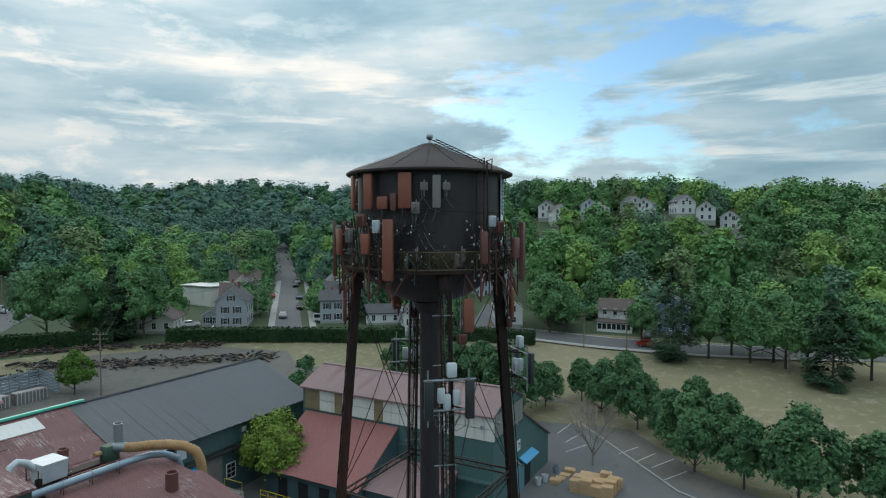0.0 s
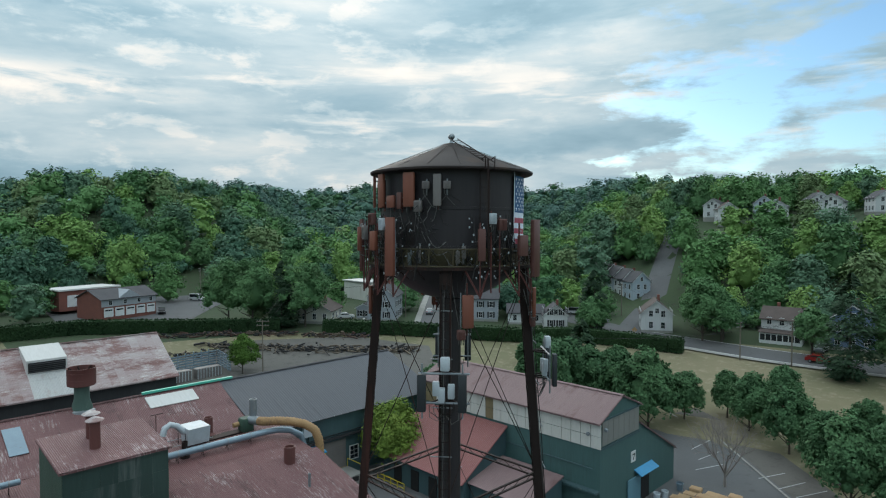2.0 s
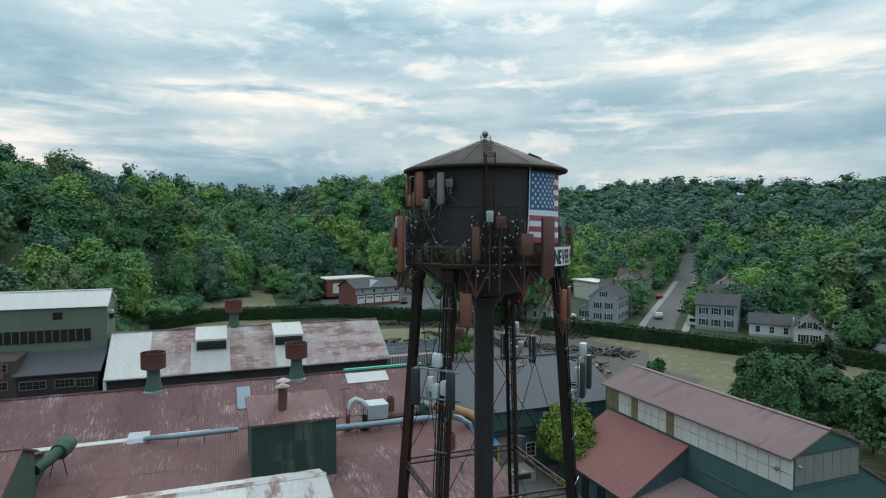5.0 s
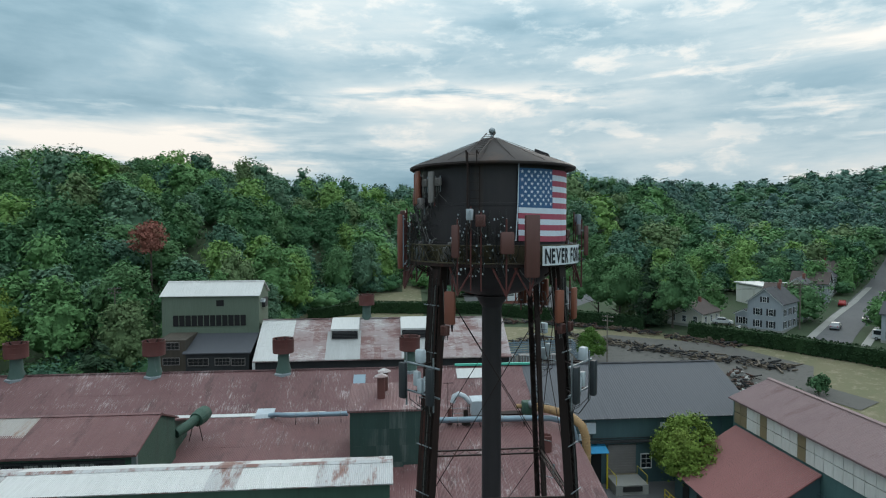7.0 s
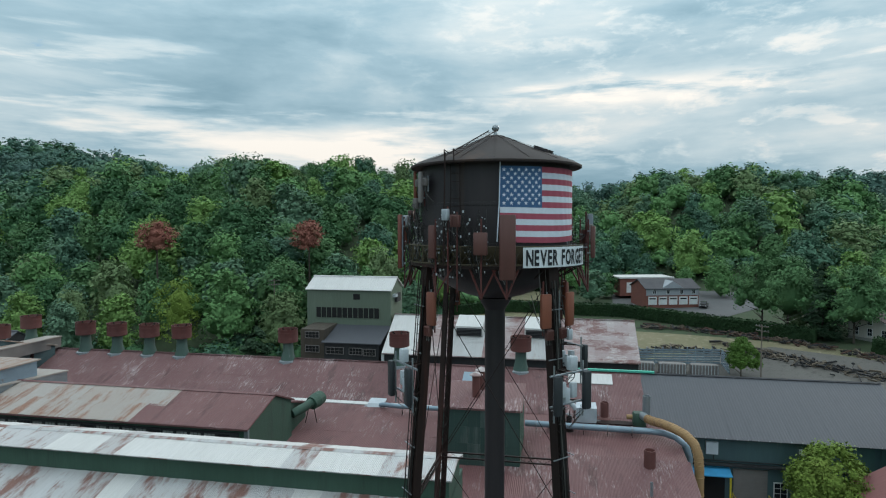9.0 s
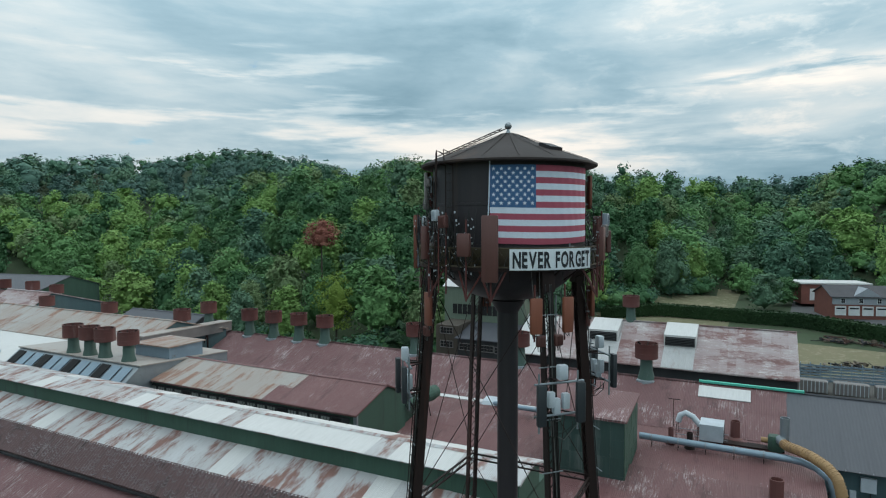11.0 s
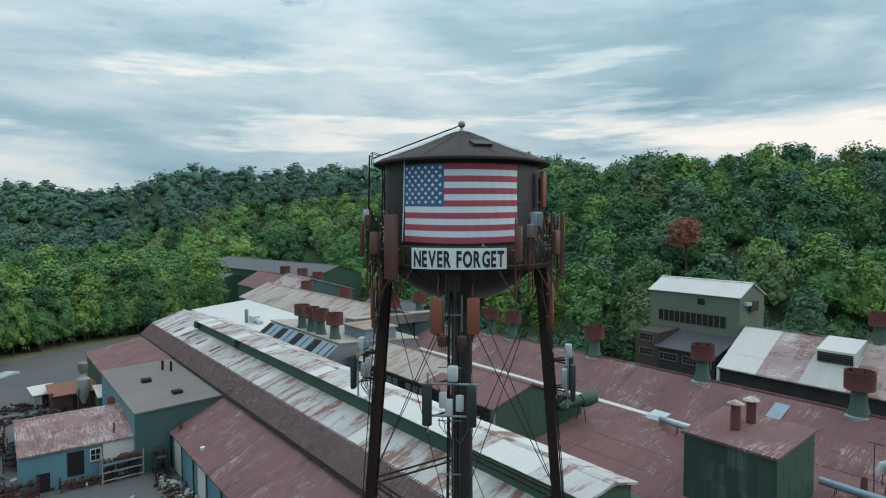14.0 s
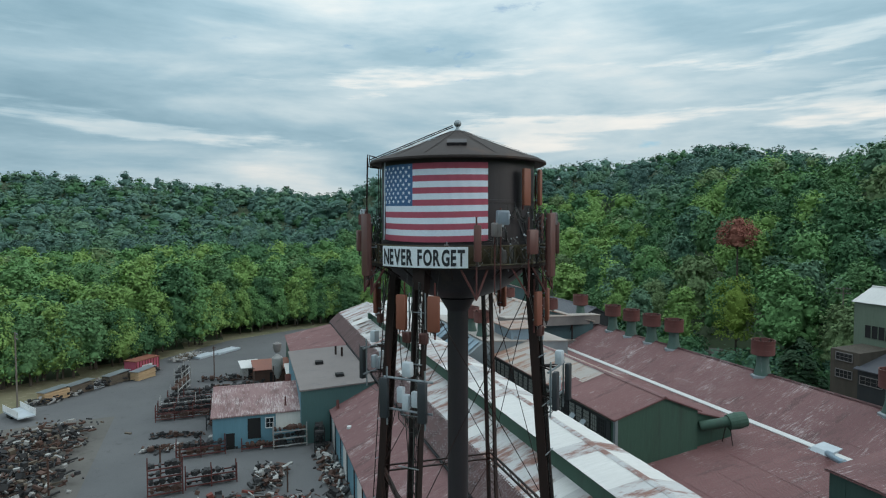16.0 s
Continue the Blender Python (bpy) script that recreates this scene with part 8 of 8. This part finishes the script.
# ---- poles, wires ----
def utility_pole(x, y, top, label="weathered timber utility pole with a crossarm", turn=40, arm=True):
    z = land(x, y)
    th = thing("utility_pole", label, "utility pole", (x, y, 0), turn, "utility poles")
    part("pole", Shape().rod((0, 0, z - 0.5), (0, 0, top), 0.15, 8, 0.10), POLE_WOOD, th, smooth=True)
    if arm:
        for zz in (top - 0.3, top - 1.1):
            part("crossarm", Shape().bar((-1.2, 0.12, zz), (1.2, 0.12, zz), 0.1, 0.12), POLE_WOOD, th)
            for k in (-1.05, -0.5, 0.5, 1.05):
                part("insulator", Shape().rod((k, 0.12, zz + 0.05), (k, 0.12, zz + 0.25), 0.05, 6), STEEL, th)
    return th


POLES = [(-85.1, 37.1, 13.4), (-101.5, 88.0, 17.5), (-40.4, 75.0, 11.0), (-22.9, 106.8, 12.2), (-14.0, 108.0, 13.0), (16, 104, 12.5), (45.1, -91.2, 12.8), (-92, -56, 19.0), (-165, 60, 18.5), (-118, 62, 15.5), (-60, 128, 16)]
for i, (x, y, top) in enumerate(POLES):
    utility_pole(x, y, top, turn=40 + 13 * i)
for a, b in ((0, 9), (2, 4), (3, 5), (4, 5), (3, 4), (9, 8), (1, 9), (3, 10)):
    p, q = Vector(POLES[a]), Vector(POLES[b])
    for o in (-0.9, 0.9):
        pts = [p.lerp(q, k / 10) + Vector((o * 0.6, o * 0.6, -0.2 - 1.1 * math.sin(math.pi * k / 10))) for k in range(11)]
        whole("overhead_wire", Shape().pipe(pts, 0.022, 4), CABLE, "slack overhead wire between utility poles", "wire", "overhead wires")


# ---- cars ----
def car(x, y, turn, colour, label, kind="car", z=None):
    z = land(x, y) + 0.14 if z is None else z
    th = thing("pickup_truck" if kind == "pickup" else "van" if kind == "van" else "car", label, kind if kind != "pickup" else "pickup truck", (x, y, z), turn, "parked vehicles")
    low = [(-2.25, 0.30), (-2.28, 0.75), (-2.1, 0.95), (1.2, 0.98), (2.1, 0.82), (2.28, 0.6), (2.25, 0.30)]
    tops = {"car": [(-1.75, 0.95), (-1.2, 1.45), (0.35, 1.47), (1.15, 0.97)], "pickup": [(-0.3, 0.95), (-0.15, 1.65), (0.7, 1.65), (1.3, 0.97)], "van": [(-2.2, 0.95), (-2.1, 2.0), (0.9, 2.0), (1.7, 0.97)]}[kind]
    body = Shape().prism(low, "y", -0.9, 0.9)
    body.v = [(u, s, zz) for (u, s, zz) in body.v]
    part("body", body, colour, th)
    cab = Shape().prism(tops, "y", -0.78, 0.78)
    c = part("cabin", cab, colour, th)
    glass = Shape().prism([(tops[0][0] + 0.28, 1.02), (tops[1][0] + 0.12, tops[1][1] - 0.12), (tops[2][0] - 0.1, tops[2][1] - 0.12), (tops[3][0] - 0.35, 1.02)], "y", -0.80, 0.80)
    part("side_glass", glass, GLASS, c)
    part("windscreen", Shape().block(pose((tops[2][0] + tops[3][0]) / 2 + 0.03, 0, (tops[2][1] + tops[3][1]) / 2 + 0.03, 0, math.degrees(math.atan2(tops[2][1] - tops[3][1], tops[3][0] - tops[2][0])), 0), 0.75, 1.4, 0.03), GLASS, c)
    for xx in (-1.4, 1.4):
        for yy in (-0.82, 0.82):
            wheel = part("wheel", Shape().rod((xx, yy - 0.11, 0.2), (xx, yy + 0.11, 0.2), 0.34, 14), RUBBER, th)
            part("rim", Shape().rod((xx, yy - 0.12, 0.2), (xx, yy + 0.12, 0.2), 0.19, 10), STEEL, wheel)
    for yy in (-0.65, 0.65):
        part("headlight", Shape().box(2.2, yy - 0.15, 0.58, 2.29, yy + 0.15, 0.72), WHITE_PAINT, th)
        part("tail_light", Shape().box(-2.3, yy - 0.15, 0.65, -2.22, yy + 0.15, 0.85), FLAG_RED, th)
    return th


PAINTS = {"white": plain("white car paint", (0.62, 0.64, 0.66), 0.25), "black": plain("black car paint", (0.02, 0.02, 0.022), 0.2), "red": plain("red car paint", (0.30, 0.02, 0.02), 0.25), "silver": plain("silver car paint", (0.30, 0.32, 0.34), 0.3), "blue": plain("blue car paint", (0.06, 0.10, 0.18), 0.25)}
for x, y, t, c, k in ((-110.5, 75.0, 60, "white", "car"), (-146.5, 41.5, -20, "black", "pickup"), (-163.0, 58.0, 30, "white", "van"), (-11.8, 119.5, -90, "silver", "car"), (-10.5, 112.6, 5, "red", "car"), (-88.5, 97.5, 40, "white", "van"), (-136.0, 139.5, -45, "black", "car"), (-105.0, 107.5, -45, "black", "car"), (-141, 146, -45, "silver", "car"), (-118, 121.5, -45, "blue", "car"), (-126, 118, 135, "red", "car"), (-60, 117, 30, "silver", "car"), (-70, 122, 20, "white", "van"), (-100, 95.5, 135, "silver", "car")):
    car(x, y, t, PAINTS[c], f"{c} {k if k != 'pickup' else 'pickup truck'} parked on the asphalt by the houses", k)
sgn = thing("field_sign", "blank white board sign on posts in the field", "sign", (-99.0, 72.0, land(-99, 72)), 40)
part("board", Shape().box(-0.05, -1.2, 1.2, 0.05, 1.2, 2.4), WHITE_PAINT, sgn)
for yy in (-0.9, 0.9):
    part("post", Shape().box(-0.06, yy - 0.06, -0.3, 0.06, yy + 0.06, 2.3), POLE_WOOD, sgn)
ws = thing("warning_sign", "orange diamond road sign on a post", "sign", (-46.0, 108.0, land(-46, 108)), 0)
part("plate", Shape().block(pose(0, 0, 2.2, 45, 0, -60), 0.04, 0.9, 0.9), DUCT_TAN, ws, "orange diamond plate")
part("post", Shape().rod((0, 0, -0.3), (0, 0, 2.1), 0.04, 6), STEEL, ws)

# ---- lumber field and fenced lot ----
SCRAPS = [material("scrap " + n, c, tuple(0.7 * v for v in c), s, 0.75, 0.1, 1.5, 0.6, "", 0.2) for n, c, s in (("rust", (0.095, 0.05, 0.037), (0.09, 0.05, 0.04)), ("black", (0.03, 0.03, 0.032), None), ("pale", (0.40, 0.40, 0.39), (0.2, 0.15, 0.12)), ("timber", (0.15, 0.12, 0.09), (0.07, 0.06, 0.05)), ("red", (0.20, 0.05, 0.038), (0.14, 0.06, 0.05)))]
RUSTY, SOOT, PALE, OLD_WOOD, RED_SCRAP = SCRAPS


def heap(name, label, category, line, spread, count, mats, size, seed, pile=0.5, flat=0.3):
    """Loose beams and blocks strewn along a line, one mesh a colour."""
    rr = random.Random(seed)
    shapes = [Shape() for _ in mats]
    total = [math.dist(p, q) for p, q in zip(line, line[1:])]
    for _ in range(count):
        t = rr.uniform(0, sum(total))
        i = 0
        while t > total[i] and i < len(total) - 1:
            t -= total[i]
            i += 1
        p, q = line[i], line[i + 1]
        k = t / total[i]
        x = p[0] + (q[0] - p[0]) * k + rr.gauss(0, spread * 0.5)
        y = p[1] + (q[1] - p[1]) * k + rr.gauss(0, spread * 0.5)
        a, l, w = rr.uniform(0, 180), rr.uniform(*size), rr.uniform(0.07, 0.42)
        z = land(x, y) + rr.uniform(0, pile)
        s = shapes[rr.randrange(len(mats))]
        kind = rr.random()
        if kind < 0.6:
            s.block(pose(x, y, z + w * flat, rr.uniform(-12, 12), rr.uniform(-12, 12), a), l, w, w * rr.uniform(0.4, 1.0))
        elif kind < 0.85:
            s.rod((x, y, z), (x + l * 0.5 * math.cos(a), y + l * 0.5 * math.sin(a), z + rr.uniform(0, 0.5)), w * 0.5, 8)
        else:
            s.block(pose(x, y, z + 0.3, rr.uniform(-25, 25), rr.uniform(-25, 25), a), w * 1.8, w * 1.6, w * 1.6)
    obs = []
    for s, m in zip(shapes, mats):
        if s.v:
            obs.append(whole(name, s, m, label, category, kind="stuff"))
    return obs


heap("lumber_row", "rows of dark reclaimed beams lying in the field", "lumber", [(-78, 70), (-86, 61), (-97, 49), (-108, 37)], 2.4, 430, (OLD_WOOD, SOOT, OLD_WOOD, SOOT), (1.2, 4.2), 3, 0.35)
heap("beam_row", "rows of dark reclaimed beams lying in the field", "lumber", [(-93, 68), (-104, 57), (-112, 48), (-120, 34), (-122, 22)], 2.0, 330, (SOOT, OLD_WOOD, RUSTY), (1.2, 4.2), 4, 0.35)
heap("scrap_row", "dark scrap heaped behind the grey roofed hall", "scrap", [(-64, 46), (-70, 55), (-78, 60)], 2.4, 240, (SOOT, RUSTY, PALE), (0.5, 2.0), 5, 0.9)
heap("debris_row", "dark debris by the fence", "scrap", [(-100, 16), (-106, 26), (-102, 36)], 1.6, 160, (SOOT, OLD_WOOD), (0.6, 2.6), 6, 0.8)
fence = thing("lot_fence", "tall grey metal panel fence round a small lot", "fence")
for k in range(14):
    y = 12.5 + k * 1.5
    z = land(-97, y)
    for j in range(6):
        part("fence_slat", Shape().box(-97.1, y, z + 0.1 + 0.5 * j, -97.0, y + 1.45, z + 0.42 + 0.5 * j), DUCT_BLUE, fence)
    part("fence_post", Shape().box(-97.15, y - 0.06, z - 0.3, -96.9, y + 0.06, z + 3.3), DUCT_BLUE, fence)
for k in range(4):
    x = -97 + k * 1.5
    z = land(x, 33.6)
    for j in range(6):
        part("fence_slat", Shape().box(x, 33.6, z + 0.1 + 0.5 * j, x + 1.45, 33.7, z + 0.42 + 0.5 * j), DUCT_BLUE, fence)
for k in range(3):
    tank = thing("storage_unit", "pale ribbed storage unit beside the fence", "storage unit", (-91.8, 18.2 + 5.6 * k, land(-91.8, 24)), 0, "storage units")
    part("cabinet", soft_box(pose(0, 0, 1.0), 1.6, 4.8, 2.0, 0.1), GREY_RADOME, tank)
    for j in range(9):
        part("rib", Shape().box(0.8, -2.2 + j * 0.55, 0.1, 0.88, -2.1 + j * 0.55, 1.9), WHITE_BOX, tank)

# ---- scrap yard ----
heap("scrap_heap", "tangled heap of rusty scrap metal on the asphalt", "scrap", [(33, -52), (37, -62), (35, -74)], 5.0, 1500, (RUSTY, SOOT, SOOT, PALE, SOOT, RUSTY, SOOT, OLD_WOOD), (0.15, 1.6), 11, 1.8)
whole("scrap_floor", draped([(27, -48), (45, -48), (45, -80), (29, -82)], 5.0, 0.06), DIRT, "dusty grey ground under the scrap heap", "pavement", kind="structure")
heap("machine_parts", "rows of dark machine parts laid out on the asphalt", "scrap", [(22, -64.5), (12, -63.6), (4, -61.0)], 1.2, 260, (SOOT, RUSTY, PALE), (0.3, 1.3), 12, 0.4)
heap("gear_rows", "rows of dark gear housings on the asphalt", "scrap", [(22, -70), (15, -68.5)], 0.9, 90, (SOOT, RUSTY), (0.3, 1.1), 13, 0.3)
heap("axle_pile", "pile of pale and rusty axles on the asphalt", "scrap", [(7, -47.5), (6, -52.5)], 1.8, 150, (SOOT, PALE, RUSTY), (0.4, 1.6), 14, 0.9)
heap("wall_scrap", "scrap strewn along the blue wall", "scrap", [(-0.6, -58), (-0.8, -48), (-0.6, -36), (0.5, -26)], 1.3, 330, (SOOT, PALE, RUSTY), (0.3, 1.5), 15, 0.5)
heap("front_scrap", "scrap strewn on the asphalt", "scrap", [(16, -45), (10, -44), (3, -42)], 2.0, 220, (SOOT, RED_SCRAP, PALE, RUSTY), (0.3, 1.6), 16, 0.7)
heap("dark_rows", "rows of black drums and housings behind the racks", "scrap", [(19, -92), (7, -93), (6, -99), (18, -100)], 1.3, 330, (SOOT, SOOT, RUSTY), (0.4, 1.4), 17, 0.8)
heap("edge_scrap", "dark scrap along the edge of the wood", "scrap", [(43, -92), (38, -99), (33, -105), (27, -113)], 2.0, 260, (SOOT, PALE, SOOT), (0.5, 2.2), 18, 0.9)
heap("log_pile", "pale cut logs piled at the wood's edge", "logs", [(24, -120), (20, -124)], 1.6, 180, (PALE, PALE, OLD_WOOD), (0.4, 1.0), 19, 0.9)


def rack(x, y, turn, length, levels, colour, seed, depth=1.3, height=0.95):
    """A storage rack with loaded shelves."""
    rr = random.Random(seed)
    th = thing("storage_rack", "steel storage rack loaded with rusty machine parts", "rack", (x, y, land(x, y)), turn, "storage racks")
    n = max(2, int(length / 2.4) + 1)
    for i in range(n):
        xx = -length / 2 + length * i / (n - 1)
        for yy in (-depth / 2, depth / 2):
            part("upright", Shape().box(xx - 0.06, yy - 0.06, 0, xx + 0.06, yy + 0.06, levels * height + 0.5), colour, th)
    for lev in range(levels):
        z = 0.35 + lev * height
        for yy in (-depth / 2, depth / 2):
            part("beam", Shape().box(-length / 2, yy - 0.05, z, length / 2, yy + 0.05, z + 0.14), colour, th)
        load = Shape()
        for _ in range(int(length * 3.2)):
            xx, s = rr.uniform(-length / 2 + 0.2, length / 2 - 0.2), rr.uniform(0.18, 0.5)
            if rr.random() < 0.5:
                load.rod((xx, -depth * 0.4, z + 0.14 + s * 0.6), (xx, depth * 0.4, z + 0.14 + s * 0.6), s * 0.6, 8)
            else:
                load.block(pose(xx, rr.uniform(-0.3, 0.3), z + 0.14 + s / 2, 0, 0, rr.uniform(0, 60)), s * 1.3, s, s)
        part("load", load, rr.choice((SOOT, RUSTY, SOOT)), th, "dark rusty machine parts")
    return th


for i, (x, y, t, l, lv, c) in enumerate(((18.5, -77.6, 4, 8.0, 2, OXIDE), (18.5, -80.2, 4, 8.0, 2, OXIDE), (18.5, -83.0, 4, 8.0, 2, PALE), (18.0, -86.0, 4, 7.5, 2, OXIDE), (20.5, -93.5, 80, 7.5, 2, PALE), (20.9, -101, 80, 6.0, 3, PALE), (17.8, -49.5, 8, 3.6, 4, OXIDE), (13.0, -50.8, 6, 5.6, 2, OXIDE), (14.8, -60.5, 4, 6.0, 2, OXIDE), (7.4, -60.8, 2, 4.6, 1, OXIDE), (3.4, -60.4, 2, 4.4, 3, PALE), (-0.4, -58.8, 85, 4.0, 3, SOOT), (13.8, -74.0, 85, 7.0, 2, SOOT))):
    rack(x, y, t, l, lv, c, 60 + i)
for x, y, z in ((15.2, -101.5, 6.5), (8.0, -92.0, 4.0), (16.5, -52.2, 4.8), (18.6, -52.0, 4.8), (4.6, -45.8, 3.0), (29.8, -51.5, 5.0)):
    post = thing("yard_post", "rusty steel post standing among the scrap", "post", (x, y, 0), group="yard posts")
    part("shaft", Shape().box(-0.09, -0.09, 0, 0.09, 0.09, z), RUSTY, post)
    part("head", Shape().box(-0.35, -0.06, z - 0.4, 0.35, 0.06, z - 0.25), RUSTY, post)
box = thing("red_container", "bright red open container by the wood", "container", (29.5, -111.5, 0), 52)
part("body", Shape().box(-3.0, -1.5, 0.3, 3.0, 1.5, 2.9), FLAG_RED, box)
for k in range(9):
    part("rib", Shape().box(-2.9 + k * 0.7, 1.5, 0.3, -2.78 + k * 0.7, 1.6, 2.9), RED_SCRAP, box)
part("lid", Shape().box(-3.1, -1.6, 2.9, 3.1, 1.6, 3.05), RUST_PANEL, box)
part("side_mark", Shape().box(-1.0, 1.61, 1.2, 1.6, 1.64, 2.0), WHITE_PAINT, box)
for x, y, t, lab in ((33.0, -104.5, 50, 0), (28.6, -106.5, 55, 1), (41.0, -95.5, 48, 1), (38.0, -99.0, 48, 0)):
    st = thing("timber_stack", "stack of timber under a flat cover at the wood's edge", "timber stack", (x, y, 0), t, "timber stacks")
    for k in range(4):
        part("tier", Shape().box(-2.2, -1.0, 0.1 + k * 0.42, 2.2, 1.0, 0.46 + k * 0.42), PALLET if lab else OLD_WOOD, st)
    part("cover", Shape().block(pose(0, 0, 1.95, 3, 4, 0), 4.8, 2.4, 0.06), STEEL, st, "pale sheet metal cover")
tr = thing("flatbed_trailer", "long white slatted trailer bed at the edge of the yard", "trailer", (43.2, -85.8, 0), 125)
part("bed", Shape().box(-3.2, -1.2, 0.7, 3.2, 1.2, 0.9), WHITE_BOX, tr)
for k in range(14):
    part("slat", Shape().box(-3.2 + k * 0.48, 1.15, 0.9, -2.95 + k * 0.48, 1.22, 1.9), WHITE_PAINT, tr)
    part("slat", Shape().box(-3.2 + k * 0.48, -1.22, 0.9, -2.95 + k * 0.48, -1.15, 1.9), WHITE_PAINT, tr)
for k in (-1.6, -0.6):
    part("wheel", Shape().rod((k, -1.1, 0.4), (k, 1.1, 0.4), 0.42, 12), RUBBER, tr)
for x, y, t, l in ((36.5, -101.5, 50, 3.2), (14.0, -127.0, 48, 7.0), (18.5, -123.0, 48, 5.0)):
    pl = thing("plank_stack", "low stack of pale planks on the asphalt", "planks", (x, y, 0), t, group="plank stacks")
    for k in range(5):
        part("plank", Shape().box(-l / 2, -1.4 + k * 0.56, 0.1, l / 2, -0.9 + k * 0.56, 0.55), WHITE_BOX, pl)
silo = thing("dust_silo", "small pale hopper silo on legs beside a cyclone", "silo", (3.6, -92.5, 0))
part("hopper", Shape().lathe([(0.25, 1.4), (1.0, 3.2), (1.0, 5.4), (0.3, 6.0), (0, 6.0)], 16), PALE, silo, smooth=True)
part("cyclone", Shape().lathe([(0.5, 6.4), (0.75, 7.2), (0.75, 8.0), (0.2, 8.3), (0, 8.3)], 14), GREY_RADOME, silo, smooth=True)
for a in range(4):
    p = Vector((math.cos(a * 1.5708 + 0.78) * 1.1, math.sin(a * 1.5708 + 0.78) * 1.1, 0))
    part("leg", Shape().bar(p, p + Vector((0, 0, 4.0)), 0.14), RUSTY, silo)
for x, y, t, w, d, h, m, rf, lab in ((4.6, -97.5, 4, 6.5, 5.0, 3.4, RUSTY, RUST_PANEL, "rusty lean shed behind the silo"), (0.6, -89.4, 2, 3.0, 3.6, 4.2, GREEN, WHITE_ROOF, "green shed with a pale roof"), (8.6, -100.5, 10, 3.2, 3.0, 3.0, PALE, WHITE_ROOF, "small open shed with a white roof")):
    sh = thing("yard_shed", lab, "shed", (x, y, 0), t, "yard sheds")
    part("wall", Shape().prism([(-d / 2, 0), (-d / 2, h), (d / 2, h * 0.78), (d / 2, 0)], "x", -w / 2, w / 2), m, sh)
    part("roof", Shape().prism([(-d / 2 - 0.3, h + 0.1), (-d / 2 - 0.3, h + 0.2), (d / 2 + 0.3, h * 0.78 + 0.06), (d / 2 + 0.3, h * 0.78 - 0.04)], "x", -w / 2 - 0.3, w / 2 + 0.3), rf, sh)
    part("door", Shape().box(-0.5, d / 2, 0, 0.5, d / 2 + 0.06, 2.1), DARK, sh)

# ---- pallets and clutter by the teal building ----
PALLET_MESH = {}


def pallet_stack(x, y, turn, n, w=1.2):
    th = thing("pallet_stack", "stack of fresh wooden pallets on the asphalt", "pallets", (x, y, 0), turn, "pallet stacks")
    if not PALLET_MESH:
        s = Shape()
        for k in range(6):
            s.box(-0.6 + k * 0.214, -0.5, 0.1, -0.6 + k * 0.214 + 0.13, 0.5, 0.125)
        for k in (-0.46, 0, 0.46):
            s.box(-0.6, k - 0.04, 0.02, 0.6, k + 0.04, 0.1)
        PALLET_MESH["m"] = s.mesh("pallet", PALLET)
    for k in range(n):
        part("pallet", PALLET_MESH["m"], None, th, at=pose(0.02 * (k % 3), 0.02 * (k % 2), k * 0.13))
    return th


rr = random.Random(9)
for i in range(4):
    for j in range(4):
        if rr.random() < 0.95:
            pallet_stack(-6.6 + 1.24 * i + 0.1 * j, 45.4 + 1.08 * j, rr.uniform(-3, 3), rr.choice((9, 11, 12, 13)))
for i in range(4):
    pallet_stack(-9.4 + 0.2 * i, 46.5 + 1.3 * i, 4, rr.choice((2, 3, 4)))
for x, y, m in ((-11.0, 45.0, WHITE_BOX), (-10.6, 46.2, WHITE_BOX), (-10.3, 49.5, DUCT_BLUE)):
    bn = thing("waste_bin", "pale plastic bin by the open doorway", "bin", (x, y, 0), group="bins")
    part("tub", Shape().lathe([(0.30, 0), (0.40, 0.9), (0.36, 0.9), (0.30, 0.1), (0, 0.1)], 14), m, bn, smooth=True)
    part("rim", Shape().lathe([(0.40, 0.86), (0.44, 0.9), (0.40, 0.94)], 14), m, bn)
for x, y in ((-2.5, 73.2), (3.4, 63.5)):
    tb = thing("picnic_table", "dark picnic table under the trees", "table", (x, y, land(x, y)), 60, "picnic tables")
    part("tabletop", Shape().box(-0.9, -0.4, 0.7, 0.9, 0.4, 0.76), SOOT, tb)
    for s in (-0.7, 0.7):
        part("bench", Shape().box(-0.9, s - 0.14, 0.42, 0.9, s + 0.14, 0.47), SOOT, tb)
        part("leg", Shape().bar((s, -0.6, 0), (s, 0.0, 0.72), 0.08).bar((s, 0.6, 0), (s, 0.0, 0.72), 0.08), SOOT, tb)
